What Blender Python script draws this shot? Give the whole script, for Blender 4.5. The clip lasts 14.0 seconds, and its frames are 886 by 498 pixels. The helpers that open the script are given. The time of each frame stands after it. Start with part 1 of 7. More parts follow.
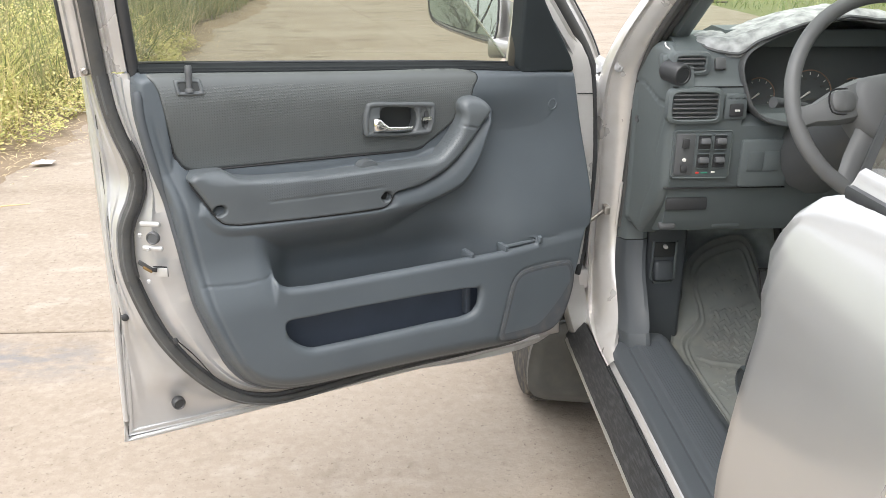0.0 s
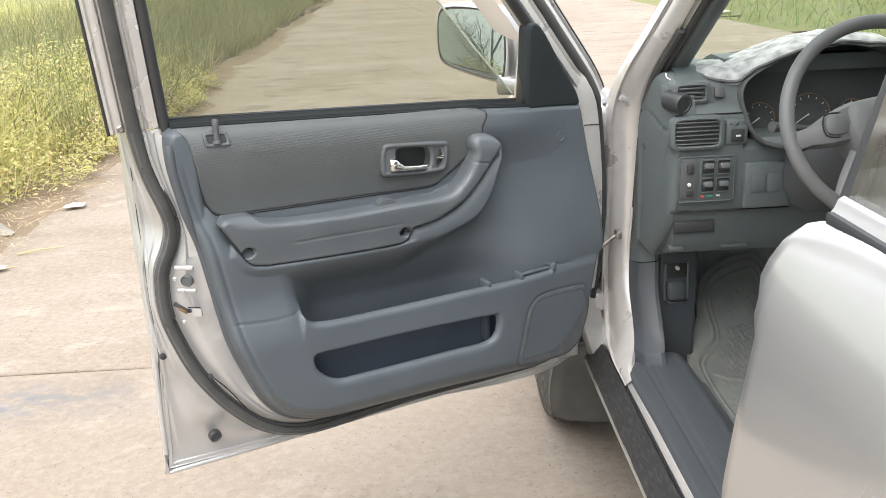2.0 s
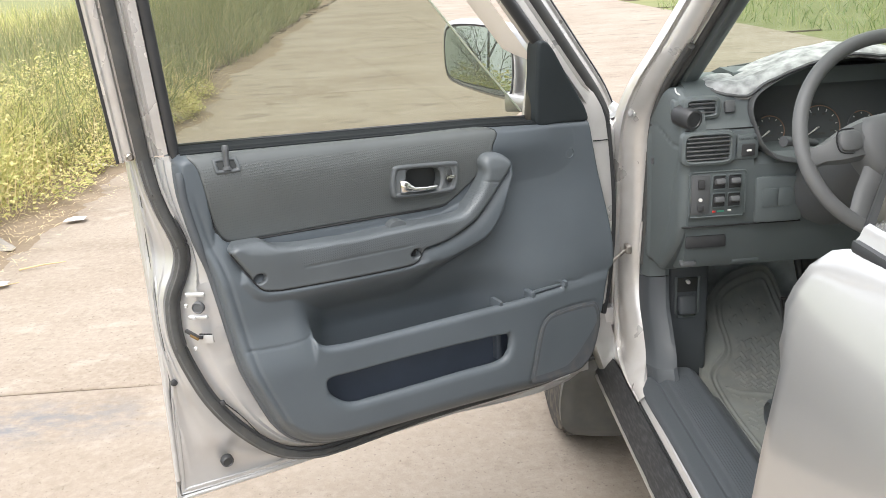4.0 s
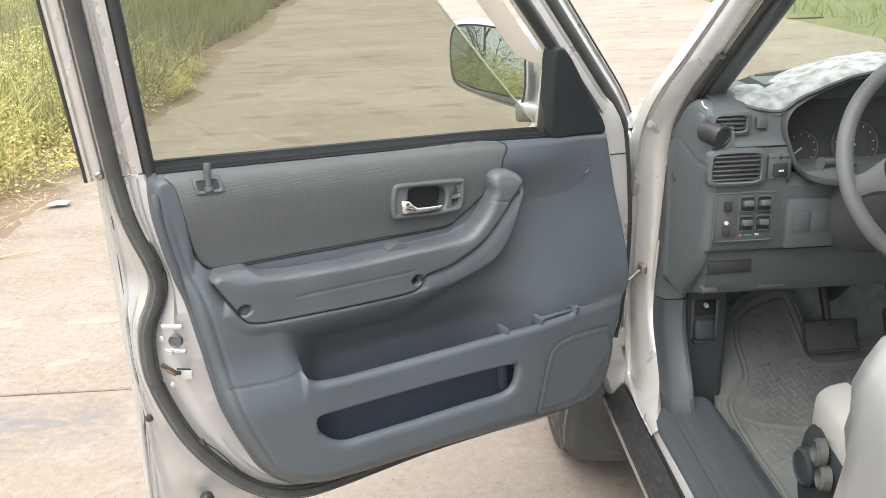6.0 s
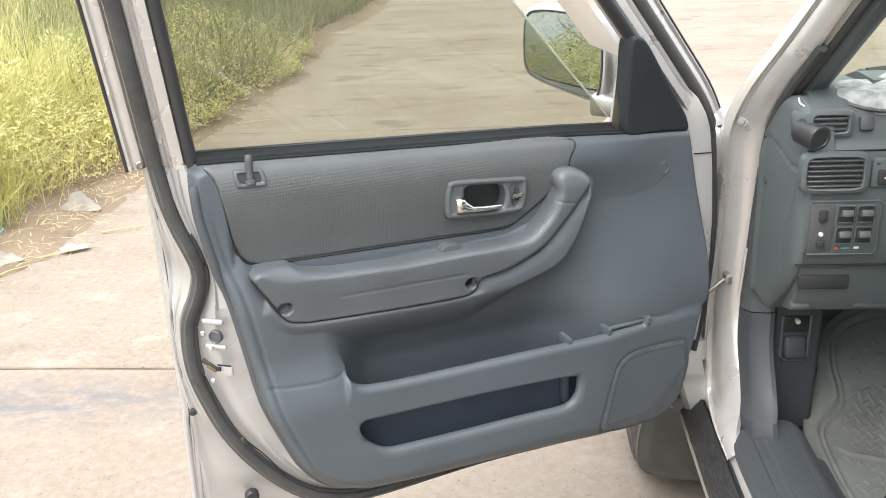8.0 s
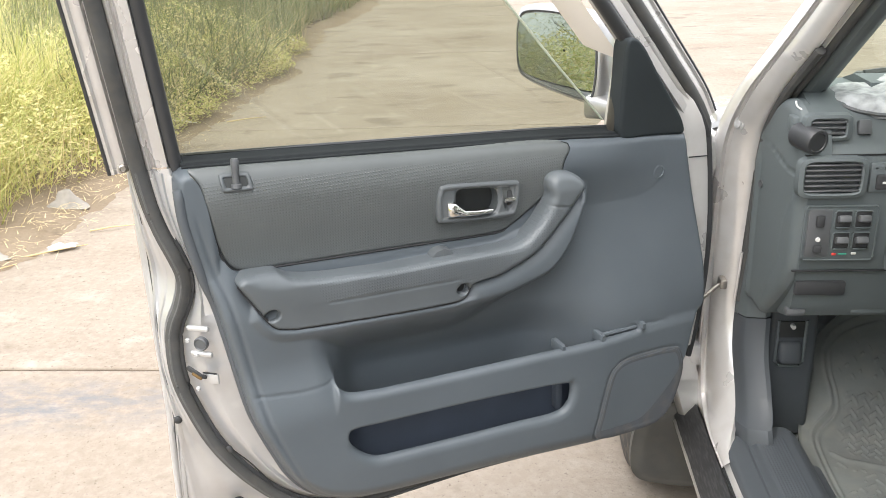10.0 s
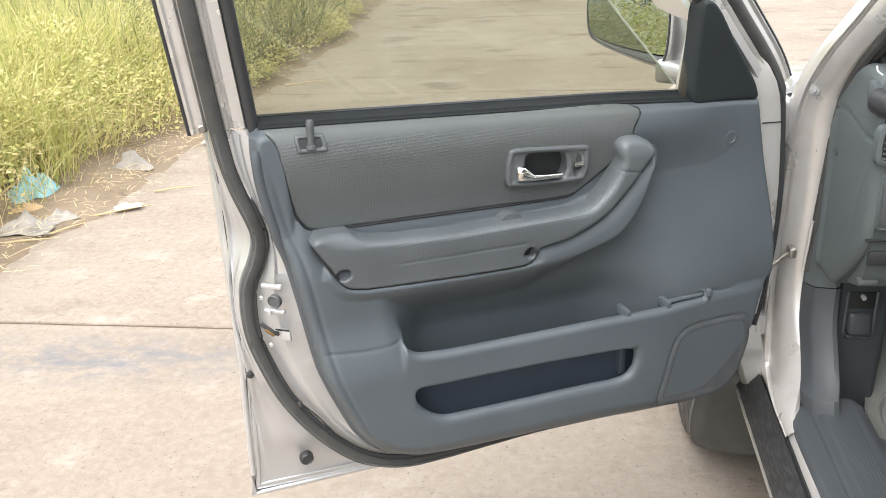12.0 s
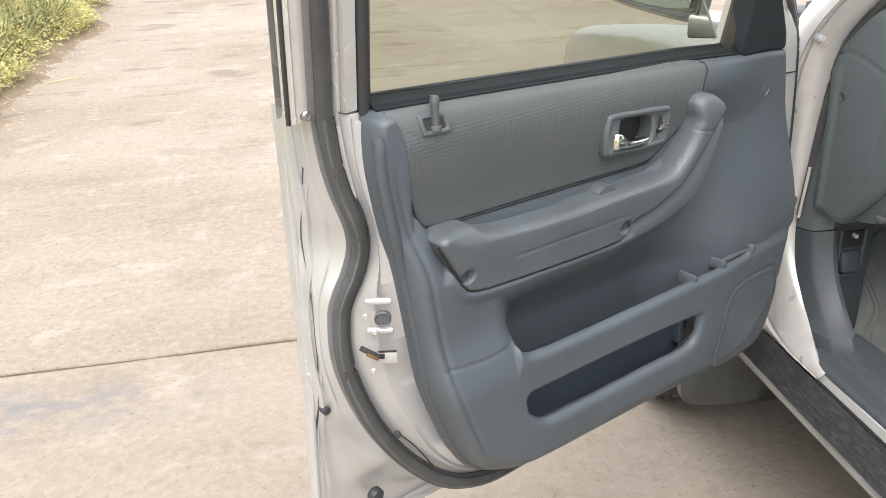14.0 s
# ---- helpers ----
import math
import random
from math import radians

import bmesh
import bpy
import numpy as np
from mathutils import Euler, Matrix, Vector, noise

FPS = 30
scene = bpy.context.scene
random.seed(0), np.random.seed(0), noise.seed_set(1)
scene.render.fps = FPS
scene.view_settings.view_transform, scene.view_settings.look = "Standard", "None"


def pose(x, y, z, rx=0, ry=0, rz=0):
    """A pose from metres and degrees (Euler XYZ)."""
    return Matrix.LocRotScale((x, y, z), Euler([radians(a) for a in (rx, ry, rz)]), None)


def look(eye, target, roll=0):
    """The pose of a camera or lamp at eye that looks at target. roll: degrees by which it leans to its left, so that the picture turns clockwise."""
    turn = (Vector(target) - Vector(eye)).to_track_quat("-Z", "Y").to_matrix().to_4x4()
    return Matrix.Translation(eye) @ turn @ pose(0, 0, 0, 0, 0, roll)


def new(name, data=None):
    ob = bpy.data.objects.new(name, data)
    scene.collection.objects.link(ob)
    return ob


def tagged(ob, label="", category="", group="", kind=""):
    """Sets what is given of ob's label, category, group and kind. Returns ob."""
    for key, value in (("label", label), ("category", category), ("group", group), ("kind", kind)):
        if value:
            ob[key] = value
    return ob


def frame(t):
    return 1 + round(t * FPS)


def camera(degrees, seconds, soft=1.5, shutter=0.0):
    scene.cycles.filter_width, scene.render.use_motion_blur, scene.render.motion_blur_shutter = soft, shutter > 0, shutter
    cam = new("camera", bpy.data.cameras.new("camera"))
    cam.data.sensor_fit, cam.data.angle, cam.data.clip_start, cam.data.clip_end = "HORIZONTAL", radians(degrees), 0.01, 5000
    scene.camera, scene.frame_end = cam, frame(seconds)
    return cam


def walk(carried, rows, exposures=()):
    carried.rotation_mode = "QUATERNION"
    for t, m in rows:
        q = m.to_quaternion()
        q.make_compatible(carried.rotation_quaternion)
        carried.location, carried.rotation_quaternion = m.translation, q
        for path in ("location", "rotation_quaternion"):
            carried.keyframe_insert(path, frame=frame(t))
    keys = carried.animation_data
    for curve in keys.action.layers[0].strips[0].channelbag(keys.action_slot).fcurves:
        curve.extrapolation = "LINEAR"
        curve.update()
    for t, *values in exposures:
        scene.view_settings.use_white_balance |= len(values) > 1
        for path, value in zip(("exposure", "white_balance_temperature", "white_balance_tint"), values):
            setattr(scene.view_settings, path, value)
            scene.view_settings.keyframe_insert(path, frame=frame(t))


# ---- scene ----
EXPOSURE = 1.28
cam = camera(54.7, 14.0, soft=0.8)
PATH = [
    (0, (-0.005, -0.02, 1.31), (0.097, 1.85, 0.608), 0.1),
    (0.5, (-0.009, -0.068, 1.322), (0.066, 1.822, 0.67), 0.0),
    (1, (-0.006, -0.091, 1.331), (0.02, 1.804, 0.692), -0.8),
    (1.5, (0.004, -0.091, 1.337), (0.042, 1.799, 0.686), -1.5),
    (2, (0.006, -0.089, 1.351), (0.053, 1.802, 0.702), -2.7),
    (2.5, (0.01, -0.094, 1.349), (0.047, 1.802, 0.713), -3.1),
    (3, (0.008, -0.096, 1.357), (0.05, 1.804, 0.733), -3.0),
    (5.3, (-0.055, 0.013, 1.404), (0.056, 1.884, 0.708), -5.7),
    (5.5, (-0.057, 0.026, 1.406), (0.102, 1.892, 0.704), -4.9),
    (6, (-0.03, 0.099, 1.415), (0.039, 1.973, 0.722), -2.3),
    (6.5, (0.022, 0.157, 1.421), (-0.084, 2.029, 0.724), -0.7),
    (7, (0.048, 0.187, 1.414), (-0.137, 2.051, 0.713), -1.9),
    (7.5, (0.054, 0.19, 1.408), (-0.13, 2.05, 0.695), -2.7),
    (10, (0.053, 0.223, 1.41), (-0.109, 2.08, 0.684), -2.4),
    (10.5, (0.056, 0.231, 1.41), (-0.096, 2.086, 0.678), -2.6),
    (11, (0.062, 0.234, 1.405), (-0.083, 2.078, 0.645), -2.8),
    (11.5, (0.058, 0.23, 1.404), (-0.105, 2.065, 0.625), -2.8),
    (12, (0.027, 0.208, 1.411), (-0.253, 2.022, 0.617), -2.9),
    (12.5, (-0.115, 0.194, 1.41), (-0.299, 2.016, 0.607), -1.6),
    (13, (-0.308, 0.2, 1.407), (-0.239, 2.022, 0.585), -2.4),
    (13.5, (-0.401, 0.243, 1.393), (-0.217, 2.046, 0.547), -1.8),
    (14, (-0.491, 0.378, 1.371), (-0.179, 2.161, 0.521), -2.1),
]
walk(cam, [(t, look(eye, target, roll)) for t, eye, target, roll in PATH], exposures=[(0.0, EXPOSURE), (3.0, EXPOSURE), (6.0, EXPOSURE + 0.06), (7.5, EXPOSURE + 0.12), (11.0, EXPOSURE + 0.12), (12.5, EXPOSURE), (13.2, EXPOSURE - 0.02), (14.0, EXPOSURE - 0.05)])

# ---- light ----
world = bpy.data.worlds.new("sky")
scene.world = world
world.use_nodes = True
wn, wl = world.node_tree.nodes, world.node_tree.links
sky = wn.new("ShaderNodeTexSky")
sky.sky_type = "NISHITA"
sky.sun_disc = False
sky.sun_elevation, sky.sun_rotation = radians(63), radians(203)
sky.air_density, sky.dust_density, sky.ozone_density = 1.0, 6.0, 1.0
haze = wn.new("ShaderNodeMixRGB")
haze.inputs[0].default_value = 0.72
haze.inputs[2].default_value = (8.3, 8.5, 8.9, 1)
wl.new(sky.outputs[0], haze.inputs[1])
coord, axis, grade, dome_mix = wn.new("ShaderNodeTexCoord"), wn.new("ShaderNodeSeparateXYZ"), wn.new("ShaderNodeMapRange"), wn.new("ShaderNodeMixRGB")
wl.new(coord.outputs["Generated"], axis.inputs[0])
wl.new(axis.outputs[2], grade.inputs["Value"])
grade.inputs["From Min"].default_value, grade.inputs["From Max"].default_value = 0.0, 1.0
grade.inputs["To Min"].default_value, grade.inputs["To Max"].default_value = 0.98, 1.40
dome_mix.blend_type = "MULTIPLY"
dome_mix.inputs[0].default_value = 1.0
wl.new(haze.outputs[0], dome_mix.inputs[1])
wl.new(grade.outputs[0], dome_mix.inputs[2])
wl.new(dome_mix.outputs[0], wn["Background"].inputs[0])
wn["Background"].inputs[1].default_value = 0.108
sun_data = bpy.data.lights.new("sun", "SUN")
sun_data.energy, sun_data.angle, sun_data.color = 1.55, radians(60), (1.0, 0.97, 0.93)
sun = new("sun", sun_data)
sun.matrix_world = look((-2.5, -6, 13), (0, 0, 0))


# ---- materials ----
def nodes_of(name):
    m = bpy.data.materials.new(name)
    m.use_nodes = True
    return m, m.node_tree.nodes, m.node_tree.links


def plain(name, color, rough=0.5, metal=0.0, coat=0.0, vary=0.12, scale=9.0, fine=900.0, bump=0.15, spec=0.5, dirt=None, dirt_amount=0.0, stretch=None):
    """A paint, plastic or metal: two scales of tone, a fine grain in relief, and an optional film of dirt in blotches."""
    m, n, l = nodes_of(name)
    p = n["Principled BSDF"]
    p.inputs["Metallic"].default_value = metal
    p.inputs["Coat Weight"].default_value = coat
    p.inputs["Coat Roughness"].default_value = 0.06
    p.inputs["Specular IOR Level"].default_value = spec
    co = n.new("ShaderNodeTexCoord")
    a, b = n.new("ShaderNodeTexNoise"), n.new("ShaderNodeTexNoise")
    a.inputs["Scale"].default_value, b.inputs["Scale"].default_value = scale, fine
    a.inputs["Detail"].default_value, b.inputs["Detail"].default_value = 5, 2
    for t in (a, b):
        l.new(co.outputs["Object"], t.inputs["Vector"])
    ramp = n.new("ShaderNodeMapRange")
    ramp.inputs["From Min"].default_value, ramp.inputs["From Max"].default_value = 0.3, 0.7
    ramp.inputs["To Min"].default_value, ramp.inputs["To Max"].default_value = 1 - vary, 1 + vary
    l.new(a.outputs["Fac"], ramp.inputs["Value"])
    mul = n.new("ShaderNodeMixRGB")
    mul.blend_type = "MULTIPLY"
    mul.inputs[0].default_value = 1
    mul.inputs[1].default_value = (*color, 1)
    l.new(ramp.outputs[0], mul.inputs[2])
    out = mul.outputs[0]
    if dirt:
        d = n.new("ShaderNodeTexNoise")
        d.inputs["Scale"].default_value, d.inputs["Detail"].default_value = scale * 3, 8
        l.new(co.outputs["Object"], d.inputs["Vector"])
        if stretch:
            mp = n.new("ShaderNodeMapping")
            mp.inputs["Scale"].default_value = stretch
            l.new(co.outputs["Object"], mp.inputs["Vector"])
            l.new(mp.outputs[0], d.inputs["Vector"])
        r = n.new("ShaderNodeMapRange")
        r.inputs["From Min"].default_value, r.inputs["From Max"].default_value = 0.45, 0.75
        r.inputs["To Max"].default_value = dirt_amount
        l.new(d.outputs["Fac"], r.inputs["Value"])
        mix = n.new("ShaderNodeMixRGB")
        mix.inputs[2].default_value = (*dirt, 1)
        l.new(r.outputs[0], mix.inputs[0])
        l.new(out, mix.inputs[1])
        out = mix.outputs[0]
    l.new(out, p.inputs["Base Color"])
    rr = n.new("ShaderNodeMapRange")
    rr.inputs["To Min"].default_value, rr.inputs["To Max"].default_value = max(rough - 0.07, 0.02), min(rough + 0.07, 1)
    l.new(a.outputs["Fac"], rr.inputs["Value"])
    l.new(rr.outputs[0], p.inputs["Roughness"])
    if bump:
        bp = n.new("ShaderNodeBump")
        bp.inputs["Strength"].default_value, bp.inputs["Distance"].default_value = bump, 0.0006
        l.new(b.outputs["Fac"], bp.inputs["Height"])
        l.new(bp.outputs[0], p.inputs["Normal"])
    return m


def dimpled(name, color, pitch=0.0044, rough=0.5, depth=0.0010):
    """Moulded plastic with rows of small round pimples."""
    m = plain(name, color, rough, vary=0.08, bump=0.0)
    n, l = m.node_tree.nodes, m.node_tree.links
    p = n["Principled BSDF"]
    at = n.new("ShaderNodeAttribute")
    at.attribute_name = "sheet"
    sep = n.new("ShaderNodeSeparateXYZ")
    l.new(at.outputs["Vector"], sep.inputs[0])

    def op(kind, a, b=None):
        o = n.new("ShaderNodeMath")
        o.operation = kind
        for i, v in enumerate((a, b)):
            if isinstance(v, (int, float)):
                o.inputs[i].default_value = v
            elif v is not None:
                l.new(v, o.inputs[i])
        return o.outputs[0]
    k = 2 * math.pi / pitch
    x, y = op("MULTIPLY", sep.outputs[0], 1.04 * k), op("MULTIPLY", sep.outputs[1], 0.90 * k)
    s, d = op("MULTIPLY", op("ADD", x, y), 0.5), op("MULTIPLY", op("SUBTRACT", x, y), 0.5)
    dots = op("MULTIPLY", op("SINE", s), op("SINE", d))
    pos = op("MAXIMUM", dots, 0.0)
    pim = op("MULTIPLY", op("MULTIPLY", pos, pos), sep.outputs[2])
    bp = n.new("ShaderNodeBump")
    bp.inputs["Strength"].default_value, bp.inputs["Distance"].default_value = 0.65, depth
    l.new(pim, bp.inputs["Height"])
    l.new(bp.outputs[0], p.inputs["Normal"])
    return m


def glassy(name, color, ior=1.5, rough=0.0, dust_glare=0.0, film_kind="ShaderNodeBsdfTranslucent"):
    """A pane: clear or tinted, with mirror gloss by Fresnel, and a thin film in faint upright streaks, either dusty or
    a painted pale reflection.
    """
    m, n, l = nodes_of(name)
    n.remove(n["Principled BSDF"])
    tr, gl, mix, fr = n.new("ShaderNodeBsdfTransparent"), n.new("ShaderNodeBsdfGlossy"), n.new("ShaderNodeMixShader"), n.new("ShaderNodeMapRange")
    lw, pw = n.new("ShaderNodeLayerWeight"), n.new("ShaderNodeMath")
    lw.inputs["Blend"].default_value = 0.5
    pw.operation = "POWER"
    pw.inputs[1].default_value = 5.0
    l.new(lw.outputs["Facing"], pw.inputs[0])
    l.new(pw.outputs[0], fr.inputs["Value"])
    tr.inputs[0].default_value = (*color, 1)
    gl.inputs["Roughness"].default_value = rough
    fr.inputs["To Min"].default_value = ((ior - 1) / (ior + 1)) ** 2
    l.new(fr.outputs[0], mix.inputs[0])
    l.new(tr.outputs[0], mix.inputs[1])
    l.new(gl.outputs[0], mix.inputs[2])
    out = mix.outputs[0]
    if dust_glare:
        film, over = n.new(film_kind), n.new("ShaderNodeMixShader")
        film.inputs[0].default_value = (0.75, 0.72, 0.64, 1)
        co, mp, nz, rg = n.new("ShaderNodeTexCoord"), n.new("ShaderNodeMapping"), n.new("ShaderNodeTexNoise"), n.new("ShaderNodeMapRange")
        mp.inputs["Scale"].default_value = (9, 9, 1.2)
        nz.inputs["Scale"].default_value, nz.inputs["Detail"].default_value = 1.5, 4
        rg.inputs["From Min"].default_value, rg.inputs["From Max"].default_value = 0.3, 0.75
        rg.inputs["To Min"].default_value, rg.inputs["To Max"].default_value = dust_glare * 0.5, dust_glare * 1.8
        l.new(co.outputs["Object"], mp.inputs[0])
        l.new(mp.outputs[0], nz.inputs["Vector"])
        l.new(nz.outputs["Fac"], rg.inputs["Value"])
        l.new(rg.outputs[0], over.inputs[0])
        l.new(out, over.inputs[1])
        l.new(film.outputs[0], over.inputs[2])
        out = over.outputs[0]
    l.new(out, n["Material Output"].inputs["Surface"])
    return m


def ground_mat(name, c1, c2, c3, scale, stain=None, speck=0.5):
    """Concrete or soil: broad stains, worn pale and dark patches, fine aggregate and relief."""
    m, n, l = nodes_of(name)
    p = n["Principled BSDF"]
    geo = n.new("ShaderNodeNewGeometry")
    info = n.new("ShaderNodeObjectInfo")

    def tex(s, detail, rough=0.6, stretch=(1, 1, 1)):
        mp = n.new("ShaderNodeMapping")
        mp.inputs["Scale"].default_value = stretch
        l.new(geo.outputs["Position"], mp.inputs["Vector"])
        t = n.new("ShaderNodeTexNoise")
        t.inputs["Scale"].default_value, t.inputs["Detail"].default_value, t.inputs["Roughness"].default_value = s, detail, rough
        l.new(mp.outputs[0], t.inputs["Vector"])
        return t.outputs["Fac"]

    def ramp(v, lo, hi, a=0.0, b=1.0):
        r = n.new("ShaderNodeMapRange")
        for k, x in (("From Min", lo), ("From Max", hi), ("To Min", a), ("To Max", b)):
            r.inputs[k].default_value = x
        l.new(v, r.inputs["Value"])
        return r.outputs[0]

    def mix(f, a, b, kind="MIX"):
        o = n.new("ShaderNodeMixRGB")
        o.blend_type = kind
        for i, v in enumerate((f, a, b)):
            if isinstance(v, tuple):
                o.inputs[i].default_value = (*v, 1)
            elif isinstance(v, (int, float)):
                o.inputs[i].default_value = v
            else:
                l.new(v, o.inputs[i])
        return o.outputs[0]
    broad, mid, fine = tex(scale * 0.5, 6, stretch=(1, 1.6, 1)), tex(scale * 4, 9, 0.65, (1, 1.3, 1)), tex(scale * 70, 4, 0.7)
    col = mix(ramp(broad, 0.35, 0.65), c1, c2)
    col = mix(ramp(mid, 0.56, 0.72, 0, 0.75), col, c3)
    col = mix(ramp(fine, 0.60, 0.68, 0, speck), col, tuple(v * 0.45 for v in c1))
    blot = tex(scale * 1.7, 8, 0.7, (1, 1.5, 1))
    col = mix(ramp(blot, 0.54, 0.67, 0, 0.62), col, tuple(v * 0.78 for v in c1))
    pits, grit = tex(scale * 13, 6, 0.6), tex(scale * 34, 4, 0.65)
    col = mix(ramp(pits, 0.57, 0.73, 0, 0.55), col, tuple(v * 0.75 for v in c1))
    col = mix(ramp(grit, 0.44, 0.64, 0, 0.22), col, tuple(min(1, v * 1.12) for v in c3))
    if stain:
        (sx, sy), (rx, ry), sc = stain
        off = n.new("ShaderNodeVectorMath")
        off.operation = "SUBTRACT"
        l.new(geo.outputs["Position"], off.inputs[0])
        off.inputs[1].default_value = (sx, sy, 0)
        mp = n.new("ShaderNodeVectorMath")
        mp.operation = "MULTIPLY"
        l.new(off.outputs[0], mp.inputs[0])
        mp.inputs[1].default_value = (1 / rx, 1 / ry, 0)
        ln = n.new("ShaderNodeVectorMath")
        ln.operation = "LENGTH"
        l.new(mp.outputs[0], ln.inputs[0])
        near = ramp(ln.outputs["Value"], 0.25, 1.0, 1, 0)
        both = n.new("ShaderNodeMath")
        both.operation = "MULTIPLY"
        l.new(near, both.inputs[0])
        l.new(ramp(tex(7.0, 8, 0.7, (1, 2.0, 1)), 0.42, 0.60), both.inputs[1])
        col = mix(both.outputs[0], col, sc)
        # damp and oily patches further up the road
        sep = n.new("ShaderNodeSeparateXYZ")
        l.new(geo.outputs["Position"], sep.inputs[0])
        both = n.new("ShaderNodeMath")
        both.operation = "MULTIPLY"
        l.new(ramp(sep.outputs["Y"], 4.0, 6.0), both.inputs[0])
        l.new(ramp(tex(2.4, 5, 0.55, (0.6, 1.2, 1)), 0.60, 0.65, 0, 0.5), both.inputs[1])
        col = mix(both.outputs[0], col, tuple(v * 0.55 for v in c1))
    col = mix(ramp(info.outputs["Random"], 0, 1, 0, 0.12), col, c2)
    l.new(col, p.inputs["Base Color"])
    p.inputs["Roughness"].default_value = 0.9
    p.inputs["Specular IOR Level"].default_value = 0.2
    b1, b2 = n.new("ShaderNodeBump"), n.new("ShaderNodeBump")
    b1.inputs["Strength"].default_value, b1.inputs["Distance"].default_value = 0.5, 0.02
    b2.inputs["Strength"].default_value, b2.inputs["Distance"].default_value = 0.5, 0.004
    l.new(mid, b1.inputs["Height"])
    l.new(fine, b2.inputs["Height"])
    l.new(b1.outputs[0], b2.inputs["Normal"])
    l.new(b2.outputs[0], p.inputs["Normal"])
    return m


def leafy(name, c1, c2, c3=None, through_amount=0.35):
    """Blades and leaves: a tone of its own for each, with light passing through."""
    m, n, l = nodes_of(name)
    p = n["Principled BSDF"]
    geo = n.new("ShaderNodeNewGeometry")
    r = n.new("ShaderNodeValToRGB")
    r.color_ramp.elements[0].color, r.color_ramp.elements[1].color = (*c1, 1), (*c2, 1)
    if c3:
        e = r.color_ramp.elements.new(0.5)
        e.color = (*c3, 1)
    l.new(geo.outputs["Random Per Island"], r.inputs[0])
    l.new(r.outputs[0], p.inputs["Base Color"])
    p.inputs["Roughness"].default_value = 0.6
    tl, add = n.new("ShaderNodeBsdfTranslucent"), n.new("ShaderNodeMixShader")
    l.new(r.outputs[0], tl.inputs[0])
    add.inputs[0].default_value = through_amount
    l.new(p.outputs[0], add.inputs[1])
    l.new(tl.outputs[0], add.inputs[2])
    l.new(add.outputs[0], n["Material Output"].inputs["Surface"])
    return m


PAINT = plain("silver_paint", (0.455, 0.452, 0.443), 0.30, metal=0.6, coat=1.0, vary=0.04, scale=3, fine=2500, bump=0.02)
SHELL = plain("silver_inner_paint", (0.562, 0.568, 0.575), 0.33, metal=0.5, coat=0.5, vary=0.05, scale=12, fine=1500, bump=0.03, dirt=(0.36, 0.33, 0.28), dirt_amount=0.06)
PILLAR = plain("silver_pillar_paint", (0.66, 0.65, 0.635), 0.29, metal=0.40, coat=0.6, vary=0.05, scale=8, fine=1500, bump=0.03, dirt=(0.40, 0.35, 0.29), dirt_amount=0.2)
TRIM = plain("grey_trim_plastic", (0.085, 0.101, 0.115), 0.46, vary=0.07, scale=7, fine=1400, bump=0.22)
TRIMEDGE = plain("grey_edge_plastic", (0.074, 0.084, 0.095), 0.5, vary=0.07, scale=7, fine=1400, bump=0.2)
INSERT = dimpled("grey_pimpled_plastic", (0.098, 0.108, 0.109), rough=0.37, depth=0.0010)
ARM = dimpled("grey_armrest_plastic", (0.098, 0.112, 0.122), rough=0.42, depth=0.0006)
BEZEL = plain("grey_bezel_plastic", (0.088, 0.098, 0.104), 0.42, vary=0.06, scale=8, fine=1400, bump=0.15)
# trim plastic darkened: the pocket's shade is put into the colour
BIN = plain("shaded_pocket_plastic", (0.040, 0.052, 0.075), 0.7, vary=0.12, scale=14, fine=900, bump=0.3)
DARK = plain("charcoal_plastic", (0.085, 0.090, 0.095), 0.5, vary=0.1, fine=1200)
BLACK = plain("black_plastic", (0.040, 0.042, 0.045), 0.42, vary=0.12, fine=900, bump=0.1)
RUBBER = plain("weatherstrip_rubber", (0.062, 0.064, 0.064), 0.62, vary=0.18, scale=16, fine=600, bump=0.25, dirt=(0.16, 0.14, 0.11), dirt_amount=0.18)
DIRTY = plain("dirty_rubber", (0.022, 0.023, 0.025), 0.55, vary=0.3, scale=34, fine=300, bump=0.5, dirt=(0.22, 0.225, 0.225), dirt_amount=0.2, stretch=(3.2, 0.38, 2.0))
PALESTRIP = plain("paler_rubber", (0.10, 0.102, 0.10), 0.7, vary=0.2, scale=20, fine=500, bump=0.25)
DASH = plain("dash_plastic", (0.104, 0.123, 0.128), 0.55, vary=0.07, scale=8, fine=1300, bump=0.22)
WHEELG = plain("wheel_plastic", (0.135, 0.140, 0.144), 0.5, vary=0.07, scale=8, fine=700, bump=0.35)
SCUFF = plain("blue_grey_plastic", (0.056, 0.064, 0.072), 0.5, vary=0.08, scale=8, fine=1300, bump=0.22)
MATRUB = plain("dusty_mat_rubber", (0.148, 0.160, 0.154), 0.7, vary=0.2, scale=10, fine=500, bump=0.3, dirt=(0.21, 0.21, 0.18), dirt_amount=0.4)
CARPET = plain("dark_carpet", (0.34, 0.37, 0.365), 0.95, vary=0.2, scale=30, fine=400, bump=0.8)
LEATHER = plain("pale_grey_leather", (0.40, 0.39, 0.36), 0.48, vary=0.06, scale=10, fine=350, bump=0.3)
LINER = plain("pale_headliner_cloth", (0.66, 0.65, 0.62), 0.9, vary=0.05, scale=10, fine=500, bump=0.3)
CHROME = plain("chrome", (0.86, 0.85, 0.83), 0.12, metal=1.0, vary=0.03, bump=0.0)
STEEL = plain("dull_steel", (0.45, 0.43, 0.40), 0.4, metal=0.9, vary=0.15, scale=40, bump=0.1, dirt=(0.2, 0.14, 0.08), dirt_amount=0.5)
